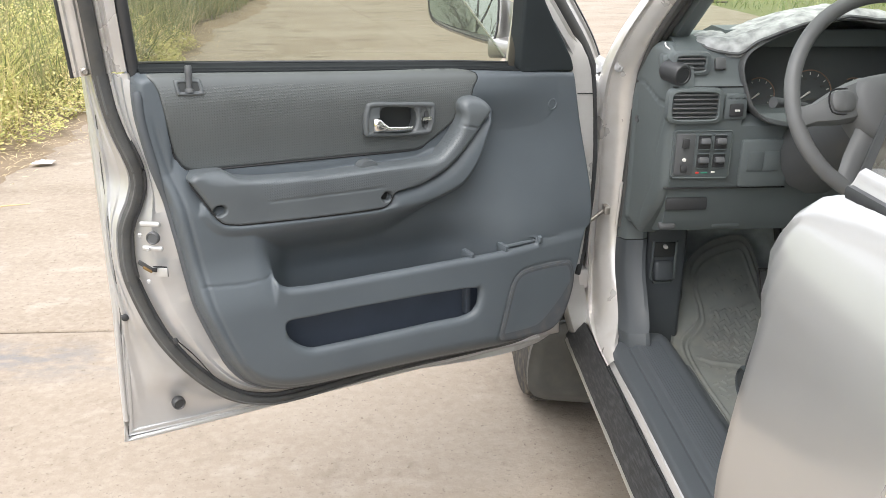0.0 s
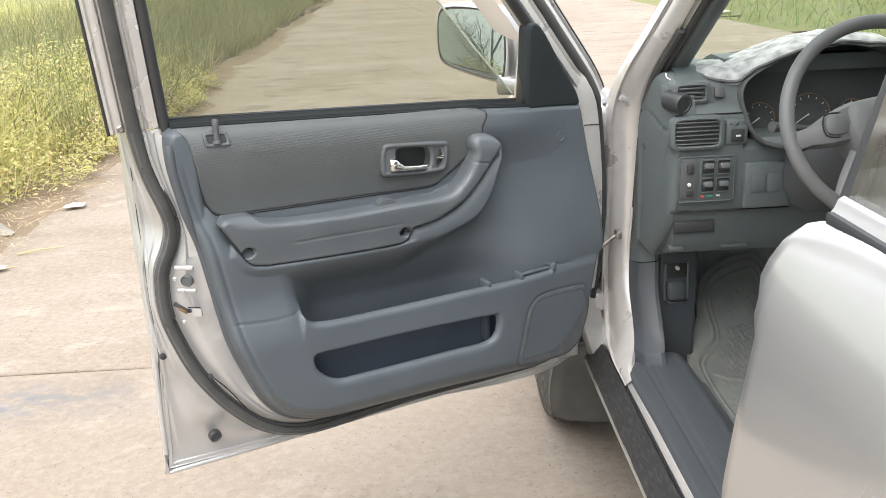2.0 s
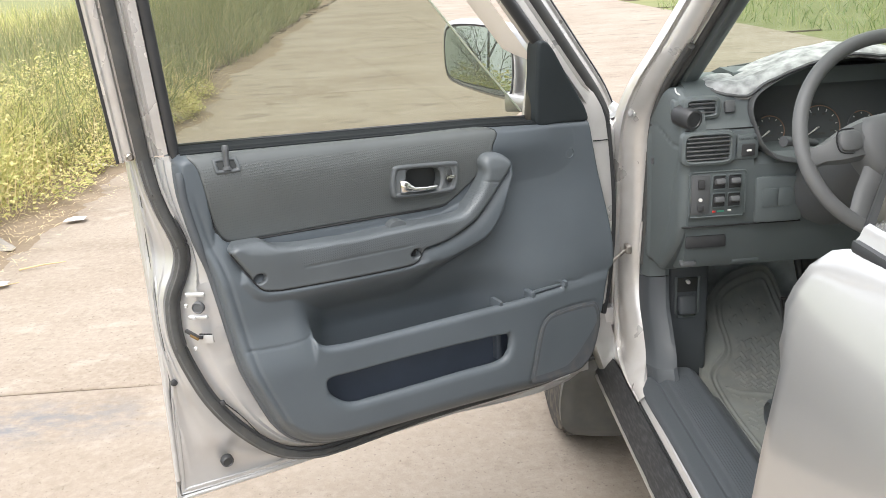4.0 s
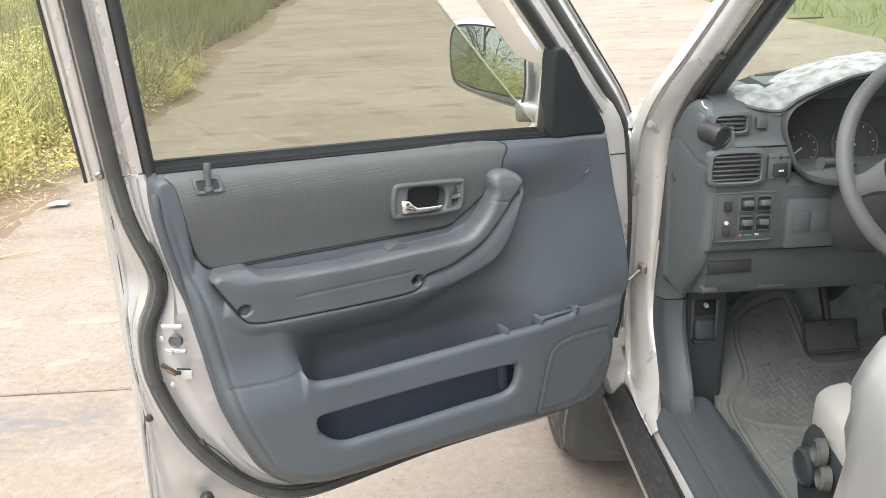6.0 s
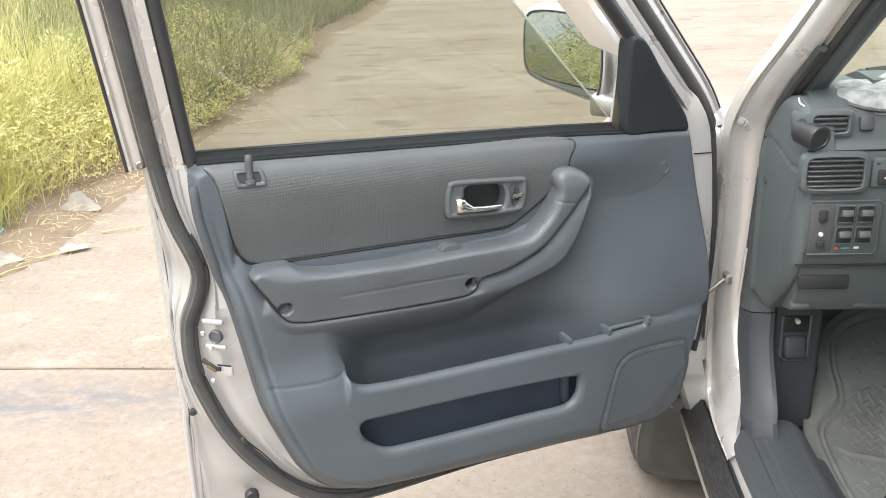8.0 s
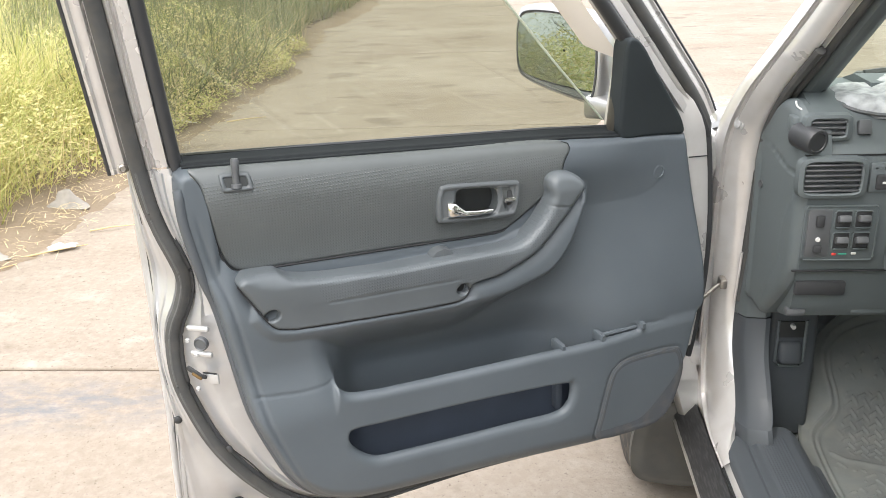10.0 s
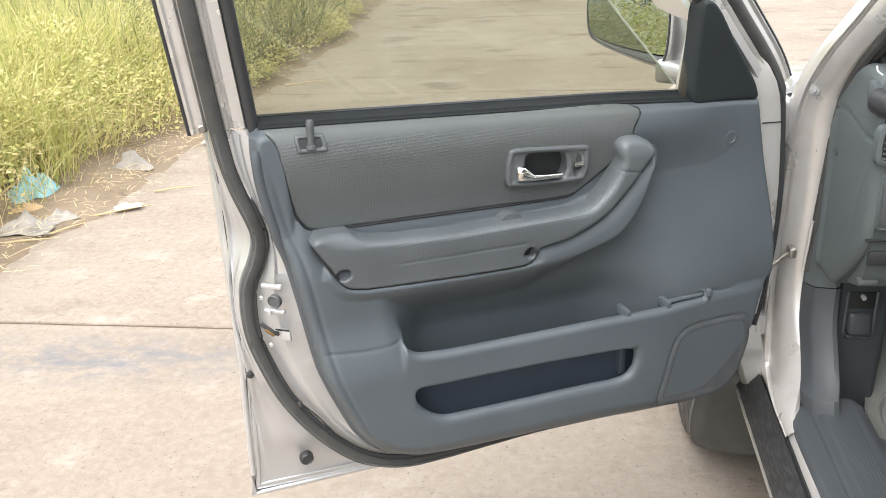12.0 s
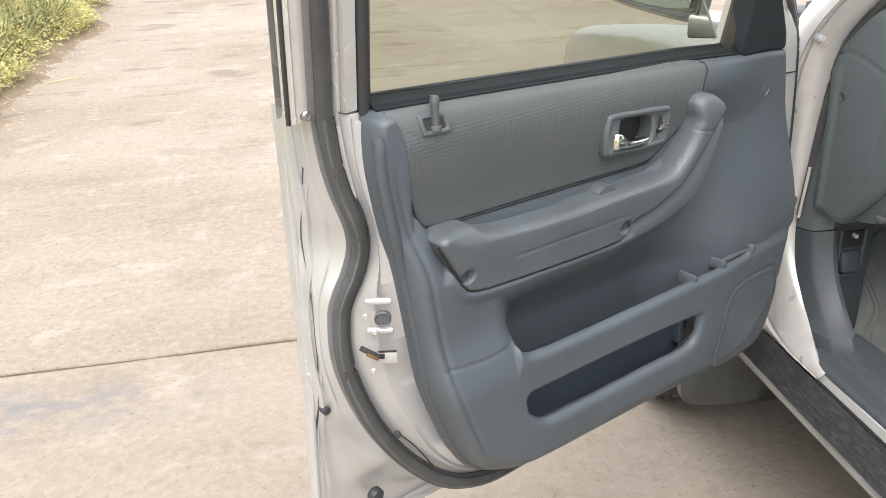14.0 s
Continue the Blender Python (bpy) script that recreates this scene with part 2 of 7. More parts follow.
BRASS = plain("worn_brass", (0.22, 0.14, 0.06), 0.45, metal=0.7, vary=0.2, scale=40, bump=0.1)
WHITE = plain("white_plastic", (0.7, 0.7, 0.68), 0.5, vary=0.05)
RED = plain("red_plastic", (0.55, 0.05, 0.04), 0.5, vary=0.05)
GREEN = plain("green_marking", (0.05, 0.28, 0.2), 0.5, vary=0.05)
ORANGE = plain("orange_marking", (0.27, 0.165, 0.115), 0.5, vary=0.05)
DIAL = plain("dial_black", (0.080, 0.088, 0.092), 0.35, vary=0.1, bump=0.0)
FUR = plain("pale_fur", (0.36, 0.37, 0.38), 0.95, vary=0.45, scale=45, fine=300, bump=0.9)
TYRE = plain("tyre_rubber", (0.028, 0.027, 0.026), 0.85, vary=0.25, scale=12, fine=200, bump=0.4, dirt=(0.22, 0.18, 0.13), dirt_amount=0.5)
FLAP = plain("mud_flap_plastic", (0.078, 0.080, 0.077), 0.6, vary=0.2, scale=9, fine=300, bump=0.3, dirt=(0.15, 0.145, 0.12), dirt_amount=0.2)
STICKER = plain("yellowed_sticker", (0.5, 0.42, 0.24), 0.6, vary=0.1, scale=60)
VISOR = leafy("smoked_acrylic", (0.74, 0.66, 0.56), (0.74, 0.66, 0.56), None, 0.55)
TINT = glassy("tinted_glass", (0.52, 0.54, 0.455), 1.55, dust_glare=0.045)
# the diffuse film paints a pale reflection on the rear side window
PRIVACY = glassy("dark_tinted_glass", (0.34, 0.36, 0.33), 2.1, dust_glare=0.2, film_kind="ShaderNodeBsdfDiffuse")
CLEAR = glassy("windscreen_glass", (0.66, 0.71, 0.61))
CUPB = plain("cup_black", (0.026, 0.029, 0.029), 0.6, vary=0.1, bump=0.1)
SLATE = plain("slate_plastic", (0.034, 0.041, 0.045), 0.6, vary=0.1, scale=10, fine=900, bump=0.15, spec=0.18)
SEALDARK = plain("dark_belt_rubber", (0.017, 0.020, 0.022), 0.75, vary=0.15, scale=20, fine=600, bump=0.2, spec=0.2)
SEAM = plain("dark_gap", (0.018, 0.019, 0.021), 0.8, bump=0.0)
MIRROR, mn, ml = nodes_of("mirror_silver")
mn["Principled BSDF"].inputs["Base Color"].default_value = (0.56, 0.61, 0.60, 1)
mn["Principled BSDF"].inputs["Metallic"].default_value = 1.0
mn["Principled BSDF"].inputs["Roughness"].default_value = 0.0
CONCRETE = ground_mat("worn_concrete", (0.222, 0.181, 0.141), (0.290, 0.249, 0.205), (0.372, 0.331, 0.283), 1.0, stain=((-1.50, 2.50), (0.85, 0.20), (0.15, 0.15, 0.16)), speck=0.8)
SOIL = ground_mat("dry_soil", (0.185, 0.142, 0.098), (0.27, 0.215, 0.155), (0.13, 0.10, 0.07), 2.0, speck=0.6)
FIELD = ground_mat("field_soil", (0.13, 0.15, 0.06), (0.18, 0.19, 0.08), (0.24, 0.20, 0.12), 1.2, speck=0.5)
GRASS = leafy("tall_grass", (0.34, 0.38, 0.11), (0.69, 0.59, 0.31), (0.51, 0.50, 0.175))
# darker copy of GRASS: the window's dimming is put into the colour
DIMGRASS = leafy("dimmed_far_grass", (0.13, 0.165, 0.065), (0.36, 0.32, 0.17), (0.20, 0.215, 0.09))
STRAW = leafy("dry_straw", (0.58, 0.46, 0.25), (0.74, 0.62, 0.38))
WEED = leafy("low_weed_leaves", (0.33, 0.37, 0.11), (0.72, 0.61, 0.32), (0.53, 0.50, 0.19))
TURF = leafy("field_grass", (0.15, 0.21, 0.08), (0.36, 0.36, 0.17), (0.21, 0.27, 0.10))
LEAF = leafy("tree_leaves", (0.05, 0.09, 0.02), (0.13, 0.17, 0.05))
BARK = plain("bark", (0.13, 0.10, 0.075), 0.9, vary=0.3, scale=10, fine=90, bump=0.8)
PAPER = plain("weathered_paper", (0.62, 0.59, 0.54), 0.8, vary=0.12, scale=20, fine=200, bump=0.3)
BLUEBAG = plain("faded_blue_plastic", (0.25, 0.47, 0.52), 0.5, vary=0.3, scale=18, fine=150, bump=0.3)
STONE = plain("grey_stone", (0.27, 0.25, 0.22), 0.9, vary=0.25, scale=14, fine=150, bump=0.6)


# ---- shape tools ----
CAR_BASE = Vector((1.25, 0.55, 0.0))
CAR = tagged(new("car"), "silver car with its front door standing wide open", "car")
CAR.location = CAR_BASE


def link_mesh(name, me, material, parent=None, label="", smooth=True):
    me.materials.append(material)
    if smooth:
        me.polygons.foreach_set("use_smooth", [True] * len(me.polygons))
    ob = new(name, me)
    if parent is not None:
        ob.parent = parent
        if parent is CAR:
            ob.matrix_parent_inverse = Matrix.Translation(-CAR_BASE)
    if label:
        ob["label"] = label
    return ob


def part(name, bm, material, parent=None, label="", smooth=True, angle=40):
    """One mesh object from a bmesh, under a thing or a part."""
    bm.normal_update()
    if smooth and angle < 180:
        lim = radians(angle)
        for e in bm.edges:
            if len(e.link_faces) == 2 and e.calc_face_angle(0) > lim:
                e.smooth = False
    me = bpy.data.meshes.new(name)
    bm.to_mesh(me)
    bm.free()
    return link_mesh(name, me, material, parent, label, smooth)


def ss(x):
    x = np.clip(x, 0, 1)
    return x * x * (3 - 2 * x)


def spline(pts, n=6, closed=True):
    """A Catmull-Rom curve through points of any dimension."""
    p = np.array(pts, float)
    k = len(p)
    out = []
    for i in range(k if closed else k - 1):
        a, b, c, d = (p[(i + j) % k] if closed else p[min(max(i + j, 0), k - 1)] for j in (-1, 0, 1, 2))
        for s in np.arange(n) / n:
            out.append(0.5 * (2 * b + (c - a) * s + (2 * a - 5 * b + 4 * c - d) * s * s + (3 * b - a - 3 * c + d) * s ** 3))
    if not closed:
        out.append(p[-1])
    return np.array(out)


def sdf(poly, a, b):
    """Distance to a closed polygon, positive inside."""
    a, b = np.asarray(a, float), np.asarray(b, float)
    best, inside = np.full(a.shape, 1e9), np.zeros(a.shape, bool)
    for (x0, y0), (x1, y1) in zip(poly, np.roll(poly, -1, axis=0)):
        dx, dy = x1 - x0, y1 - y0
        s = np.clip(((a - x0) * dx + (b - y0) * dy) / (dx * dx + dy * dy + 1e-12), 0, 1)
        best = np.minimum(best, (a - x0 - s * dx) ** 2 + (b - y0 - s * dy) ** 2)
        if y0 != y1:
            inside ^= ((y0 > b) != (y1 > b)) & (a < x0 + (b - y0) * dx / dy)
    return np.where(inside, 1, -1) * np.sqrt(best)


def sheet(name, poly, height, place, step, material, parent=None, label="", skirt=0.0, flip=False, holes=(), hole_skirt=None, third=None):
    """A sheet over an outline in the plane (a, b), raised by height(a, b, d), d being the distance from its edge; place turns (a, b, c) into the world."""
    lo, hi = poly.min(0) - step, poly.max(0) + step
    na, nb = int((hi[0] - lo[0]) / step) + 2, int((hi[1] - lo[1]) / step) + 2
    ga, gb = lo[0] + step * np.arange(na), lo[1] + step * np.arange(nb)
    A, B = np.meshgrid(ga, gb, indexing="ij")
    S = sdf(poly, A, B)
    for h in holes:
        S = np.minimum(S, -sdf(h, A, B))
    S = np.where(np.abs(S) < step * 0.02, step * 0.02, S)
    verts, faces, ids, rim = [], [], {}, []

    def corner(i, j):
        k = (i, j)
        if k not in ids:
            ids[k] = len(verts)
            verts.append((A[i, j], B[i, j]))
        return ids[k]

    def cut(i, j, p, q):
        k = (i, j, p, q) if (i, j) < (p, q) else (p, q, i, j)
        if k not in ids:
            f = S[i, j] / (S[i, j] - S[p, q])
            ids[k] = len(verts)
            verts.append((A[i, j] + f * (A[p, q] - A[i, j]), B[i, j] + f * (B[p, q] - B[i, j])))
        return ids[k]
    ins = S > 0
    count = ins[:-1, :-1].astype(int) + ins[1:, :-1] + ins[1:, 1:] + ins[:-1, 1:]
    for i, j in zip(*np.nonzero(count)):
        ring = ((i, j), (i + 1, j), (i + 1, j + 1), (i, j + 1))
        if count[i, j] == 4:
            faces.append([corner(*r) for r in ring])
            continue
        f, edge = [], []
        for (p, q), (r, s) in zip(ring, ring[1:] + ring[:1]):
            if ins[p, q]:
                f.append(corner(p, q))
            if ins[p, q] != ins[r, s]:
                c = cut(p, q, r, s)
                f.append(c)
                edge.append((c, ins[p, q]))
        if len(f) > 2:
            faces.append(f)
        if len(edge) == 2:
            (c0, out0), (c1, _) = edge
            rim.append((c0, c1) if out0 else (c1, c0))
    ab = np.array(verts)
    C = height(ab[:, 0], ab[:, 1], np.maximum(sdf(poly, ab[:, 0], ab[:, 1]), 0))
    pts = [place(x, y, z) for (x, y), z in zip(ab, C)]
    Z = third(ab[:, 0], ab[:, 1]) if third else np.ones(len(ab))
    flat = [(x, y, z) for (x, y), z in zip(ab, Z)]
    edge_d = np.abs(sdf(poly, ab[:, 0], ab[:, 1]))
    if skirt:
        low, top = {}, {}
        for c0, c1 in rim:
            for c in (c0, c1):
                if c not in low:
                    top[c] = len(pts)
                    pts.append(pts[c])
                    flat.append((ab[c][0], ab[c][1], Z[c]))
                    low[c] = len(pts)
                    pts.append(place(ab[c][0], ab[c][1], C[c] - (hole_skirt if hole_skirt and edge_d[c] > 0.5 * step else skirt)))
                    flat.append((ab[c][0], ab[c][1], Z[c]))
            faces.append([top[c1], top[c0], low[c0], low[c1]])
    if flip:
        faces = [f[::-1] for f in faces]
    me = bpy.data.meshes.new(name)
    me.from_pydata([tuple(p) for p in pts], [], faces)
    at = me.attributes.new("sheet", "FLOAT_VECTOR", "POINT")
    at.data.foreach_set("vector", np.array(flat, float).ravel())
    me.update()
    return link_mesh(name, me, material, parent, label)


def loft(bm, rows, closed=False, cap=False):
    """Skin between rows of points of one length."""
    vs = [[bm.verts.new(tuple(p)) for p in r] for r in rows]
    n = len(rows[0])
    for a, b in zip(vs, vs[1:]):
        for i in range(n if closed else n - 1):
            bm.faces.new((a[i], a[(i + 1) % n], b[(i + 1) % n], b[i]))
    if cap:
        bm.faces.new(vs[0][::-1])
        bm.faces.new(vs[-1])
    return bm


def tube(path, radius, n=10, closed=False, flat=1.0, up=(0, 0, 1), cap=True):
    """A round or flattened tube along a path; radius may be a list. flat scales it along 'up'."""
    bm = bmesh.new()
    p = [Vector(q) for q in path]
    k = len(p)
    rows = []
    for i in range(k):
        a = p[(i - 1) % k] if closed else p[max(i - 1, 0)]
        b = p[(i + 1) % k] if closed else p[min(i + 1, k - 1)]
        t = (b - a).normalized()
        u = Vector(up)
        u = (u - t * u.dot(t)).normalized() if abs(u.normalized().dot(t)) < 0.98 else t.orthogonal().normalized()
        s = t.cross(u)
        r = radius[i] if isinstance(radius, (list, tuple, np.ndarray)) else radius
        rows.append([p[i] + s * (r * math.cos(2 * math.pi * j / n)) + u * (r * flat * math.sin(2 * math.pi * j / n)) for j in range(n)])
    if closed:
        rows.append(rows[0])
    loft(bm, rows, True, cap and not closed)
    if closed:
        bmesh.ops.remove_doubles(bm, verts=bm.verts, dist=1e-6)
    bmesh.ops.recalc_face_normals(bm, faces=bm.faces)
    return bm


def box(size, m=Matrix(), bevel=0.004, seg=2, bm=None):
    """A rounded box of that size about m, into bm or a new bmesh."""
    b = bmesh.new()
    bmesh.ops.create_cube(b, size=1, matrix=Matrix.Diagonal((*size, 1)))
    if bevel:
        bmesh.ops.bevel(b, geom=b.edges[:], offset=min(bevel, min(size) * 0.45), segments=seg, profile=0.5, affect="EDGES")
    b.transform(m)
    if m.determinant() < 0:
        bmesh.ops.reverse_faces(b, faces=b.faces[:])
    if bm is None:
        return b
    me = bpy.data.meshes.new("tmp")
    b.to_mesh(me)
    b.free()
    bm.from_mesh(me)
    bpy.data.meshes.remove(me)
    return bm


def disc(center, normal, profile, n=20, bm=None):
    """A turned shape: profile of (radius, height) along normal from center."""
    bm = bm or bmesh.new()
    q = Vector(normal).to_track_quat("Z", "Y").to_matrix()
    c = Vector(center)
    rows = [[c + q @ Vector((r * math.cos(2 * math.pi * j / n), r * math.sin(2 * math.pi * j / n), h)) for j in range(n)] for r, h in profile]
    loft(bm, rows, True)
    bm.verts.ensure_lookup_table()
    return bm


def extrude_profile(profile, place, a0, a1, steps=1, closed=True, cap=True):
    """A profile of (b, c) points carried from a0 to a1."""
    bm = bmesh.new()
    rows = [[place(a, b, c) for b, c in profile] for a in np.linspace(a0, a1, steps + 1)]
    loft(bm, rows, closed, cap and closed)
    bmesh.ops.recalc_face_normals(bm, faces=bm.faces)
    return bm


# ---- ground ----
def world_xy(a, b, c):
    return Vector((a, b, c))


def flat_sheet(name, x0, x1, y0, y1, z, nx, ny, material, rough=0.0, scale=1.0, label="", edge=None):
    xs, ys = np.linspace(x0, x1, nx), np.linspace(y0, y1, ny)
    pts, faces = [], []
    for y in ys:
        for i, x in enumerate(xs):
            if edge and i == len(xs) - 1:
                x = edge(y)
            elif edge and i >= len(xs) - 4:
                x = x0 + (edge(y) - x0) * (i / (len(xs) - 1))
            h = z + rough * noise.noise((x * scale, y * scale, 3.0)) + rough * 0.4 * noise.noise((x * scale * 4, y * scale * 4, 7.0))
            if edge:
                h = max(h, 0.012) * min(1, (edge(y) - x) * 2.2) + 0.007 if i < len(xs) - 1 else -0.03
            pts.append((x, y, h))
    for j in range(ny - 1):
        for i in range(nx - 1):
            k = j * nx + i
            faces.append((k, k + 1, k + nx + 1, k + nx))
    me = bpy.data.meshes.new(name)
    me.from_pydata(pts, [], faces)
    return tagged(link_mesh(name, me, material), label, "ground", kind="structure")


flat_sheet("ground", -400, 400, -400, 400, -0.03, 9, 9, FIELD, label="flat grassy field reaching the horizon")


def verge_edge(y):
    """Where the soil of the verge ends on the concrete."""
    return -2.08 + 0.10 * math.sin(y * 0.9 + 0.6) + 0.16 * noise.noise((y * 1.3, 0.4, 0)) + 0.06 * noise.noise((y * 6, 2.4, 0)) + 0.04 * noise.noise((y * 17, 1.4, 0)) + 0.03 * noise.noise((y * 41, 4.4, 0)) - 0.02 * max(0, y - 6)


flat_sheet("verge", -12, -2.0, -14, 40, 0.06, 60, 1300, SOIL, rough=0.07, scale=1.3, label="strip of dry brown soil beside the concrete", edge=verge_edge)

# ---- car body ----
BELT = 1.06
SIDE_Z = np.array([0.30, 0.36, 0.42, 0.55, 0.65, 0.72, 0.82, 0.95, 1.00, 1.035, 1.06])
SIDE_X = np.array([0.47, 0.415, 0.395, 0.366, 0.356, 0.353, 0.364, 0.383, 0.402, 0.428, 0.455])


def side_x(z):
    return np.interp(z, SIDE_Z, SIDE_X)


def smooth_side(z):
    z = np.asarray(z, float)
    return sum(side_x(z + k) for k in (-0.02, -0.01, 0, 0.01, 0.02)) / 5


def on_side(a, b, c):
    """The left flank: a along the car, b up, c outwards."""
    return Vector((smooth_side(b) - c, a, b))


def mirrored(v):
    return Vector((2 * CAR_BASE.x - v.x, v.y, v.z))


def on_right(a, b, c):
    return mirrored(on_side(a, b, c))


# rear door, closed
RD = spline([(0.80, 1.055), (0.802, 0.90), (0.803, 0.70), (0.80, 0.50), (0.785, 0.375), (0.70, 0.365), (0.3, 0.365), (0.05, 0.37), (0.03, 0.45), (-0.03, 0.62), (-0.16, 0.75), (-0.30, 0.95), (-0.31, 1.055), (0.2, 1.057)], 8)
rear_door = sheet("rear_door", RD, lambda a, b, d: 0.0 - 0.010 * (1 - np.sqrt(1 - (1 - np.clip(d / 0.010, 0, 1)) ** 2)), on_side, 0.02, PAINT, CAR, "closed silver rear door with black window frame", skirt=0.05, flip=True)


def strip_along(y0, y1, z, x, h, t, lean=0.0, steps=6):
    bm = bmesh.new()
    rows = []
    prof = [(-0.5, -0.5), (0.5, -0.5), (0.62, -0.2), (0.62, 0.2), (0.5, 0.5), (-0.5, 0.5)]
    for y in np.linspace(y0, y1, steps):
        rows.append([Vector((x - a * t + b * h * lean, y, z + b * h)) for a, b in prof])
    loft(bm, rows, True, True)
    bmesh.ops.recalc_face_normals(bm, faces=bm.faces)
    return bm


part("belt_moulding", strip_along(0.795, -0.31, 1.059, 0.457, 0.013, 0.012), BLACK, rear_door, "black rubber belt moulding")
bm = bmesh.new()
loft(bm, [[Vector((x, y, z)) for y in np.linspace(0.80, -0.31, 8)] for x, z in ((0.455, 1.062), (0.460, 1.068), (0.464, 1.078), (0.470, 1.082), (0.484, 1.080))])
bmesh.ops.recalc_face_normals(bm, faces=bm.faces)
part("belt_ledge", bm, PAINT, rear_door, "silver ledge under the window")


def window_place(lean, x0, z0):
    return lambda a, b, c: Vector((x0 + lean * (b - z0) - c, a, b))


LEAN = 0.24
side_glass = window_place(LEAN, 0.465, 1.06)
part("rear_window", extrude_profile([(1.05, 0.0), (1.57, 0.0), (1.57, -0.004), (1.05, -0.004)], side_glass, 0.79, -0.25), PRIVACY, rear_door, "dark tinted side window")


def frame_bar(name, pts, r, material, parent, label="", flat=0.5, n=10, up=(1, 0, 0)):
    return part(name, tube(pts, r, n, flat=flat, up=up), material, parent, label, angle=60)


frame_bar("window_frame", [side_glass(0.80, 1.07, -0.01), side_glass(0.79, 1.3, -0.01), side_glass(0.77, 1.58, -0.01)], 0.019, BLACK, rear_door, "black front upright of the window frame")
frame_bar("top_rail", [side_glass(0.68, 1.585, 0.0), side_glass(0.2, 1.60, 0.0), side_glass(-0.25, 1.585, 0.0)], 0.028, BLACK, rear_door)
frame_bar("rear_upright", [side_glass(-0.29, 1.04, 0.0), side_glass(-0.28, 1.58, 0.0)], 0.03, BLACK, rear_door)
part("door_handle", box((0.03, 0.17, 0.032), pose(0.375, -0.14, 0.93), 0.012), BLACK, rear_door, "black pull handle")
part("rub_strip", strip_along(0.78, -0.15, 0.62, 0.352, 0.05, 0.016), PAINT, rear_door)

# quarter panel, tail, roof, bonnet
QP = spline([(-0.33, 1.055), (-0.325, 0.95), (-0.20, 0.77), (-0.22, 0.745), (-0.36, 0.76), (-0.55, 0.72), (-0.70, 0.55), (-0.74, 0.40), (-1.55, 0.40), (-1.60, 0.7), (-1.58, 1.055), (-0.9, 1.057)], 6)
for place, fl in ((on_side, True), (on_right, False)):
    sheet("rear_quarter_panel", QP, lambda a, b, d: 0 * a + 0.01 * ss(1 - d / 0.04), place, 0.03, PAINT, CAR, "silver rear quarter panel", skirt=0.04, flip=fl)
FENDER = spline([(1.86, 1.015), (1.862, 0.80), (1.86, 0.50), (1.83, 0.40), (1.86, 0.345), (1.90, 0.36), (1.93, 0.52), (2.04, 0.68), (2.27, 0.745), (2.50, 0.68), (2.61, 0.52), (2.65, 0.38), (3.00, 0.42), (3.03, 0.72), (2.95, 0.84), (2.5, 0.94), (2.1, 1.0)], 7)


def front_side(a, b, c):
    return Vector((float(smooth_side(b)) + 0.03 * max(0, a - 2.3) ** 2 * 2 - c + max(0, b - 0.95) * 0.12, a, b))


for place, fl in ((front_side, True), (lambda a, b, c: mirrored(front_side(a, b, c)), False)):
    sheet("fender", FENDER, lambda a, b, d: 0 * a - 0.012 * (1 - np.clip(d / 0.015, 0, 1)) ** 2, place, 0.025, PAINT, CAR, "silver front fender", skirt=0.05, flip=fl)
BONNET = spline([(0.455, 2.00), (0.43, 2.4), (0.44, 2.8), (0.55, 3.02), (0.9, 3.10), (1.25, 3.12), (1.6, 3.10), (1.95, 3.02), (2.06, 2.8), (2.07, 2.4), (2.045, 2.00), (1.9, 2.05), (1.25, 2.12), (0.6, 2.05)], 6)
sheet("bonnet", BONNET, lambda a, b, d: 1.030 - 0.10 * (b - 2.0) - 0.12 * (b - 2.0) ** 2 - 0.09 * (np.abs(a - 1.25) / 0.82) ** 4 * 0.5 - 0.012 * (1 - np.clip(d / 0.02, 0, 1)) ** 2, world_xy, 0.03, PAINT, CAR, "silver bonnet", skirt=0.03)
part("cowl", box((1.40, 0.16, 0.02), pose(1.25, 2.02, 1.030, -3), 0.008), BLACK, CAR, "black cowl grille below the windscreen")
part("front_bumper", box((1.62, 0.22, 0.38), pose(1.25, 3.05, 0.55), 0.08, 4), PAINT, CAR)
part("tail_panel", box((1.60, 0.10, 0.75), pose(1.25, -1.56, 0.75), 0.05, 3), PAINT, CAR)
part("rear_bumper", box((1.64, 0.16, 0.25), pose(1.25, -1.68, 0.5), 0.05, 3), FLAP, CAR)
ROOF = spline([(0.60, 1.25), (0.595, 0.6), (0.60, -0.6), (0.66, -1.5), (1.25, -1.56), (1.84, -1.5), (1.90, -0.6), (1.905, 0.6), (1.90, 1.25), (1.25, 1.32)], 6)
sheet("roof", ROOF, lambda a, b, d: 1.615 + 0.045 * np.sqrt(np.clip(d / 0.5, 0, 1)), world_xy, 0.04, PAINT, CAR, "silver roof", skirt=0.02)
sheet("headliner", ROOF * 0.98 + np.array([1.25, 0.0]) * 0.02, lambda a, b, d: 1.585 + 0 * a, world_xy, 0.15, LINER, CAR, "pale headliner")


def windscreen_place(a, b, c):
    """a across the car, b from the cowl (0) to the roof (1)."""
    k = (a - 1.25) / 0.72
    return Vector((1.25 + (a - 1.25) * (1 - 0.12 * b), 1.99 - 0.66 * b - 0.10 * k * k * (1 - 0.4 * b), 1.06 + 0.54 * b + c))


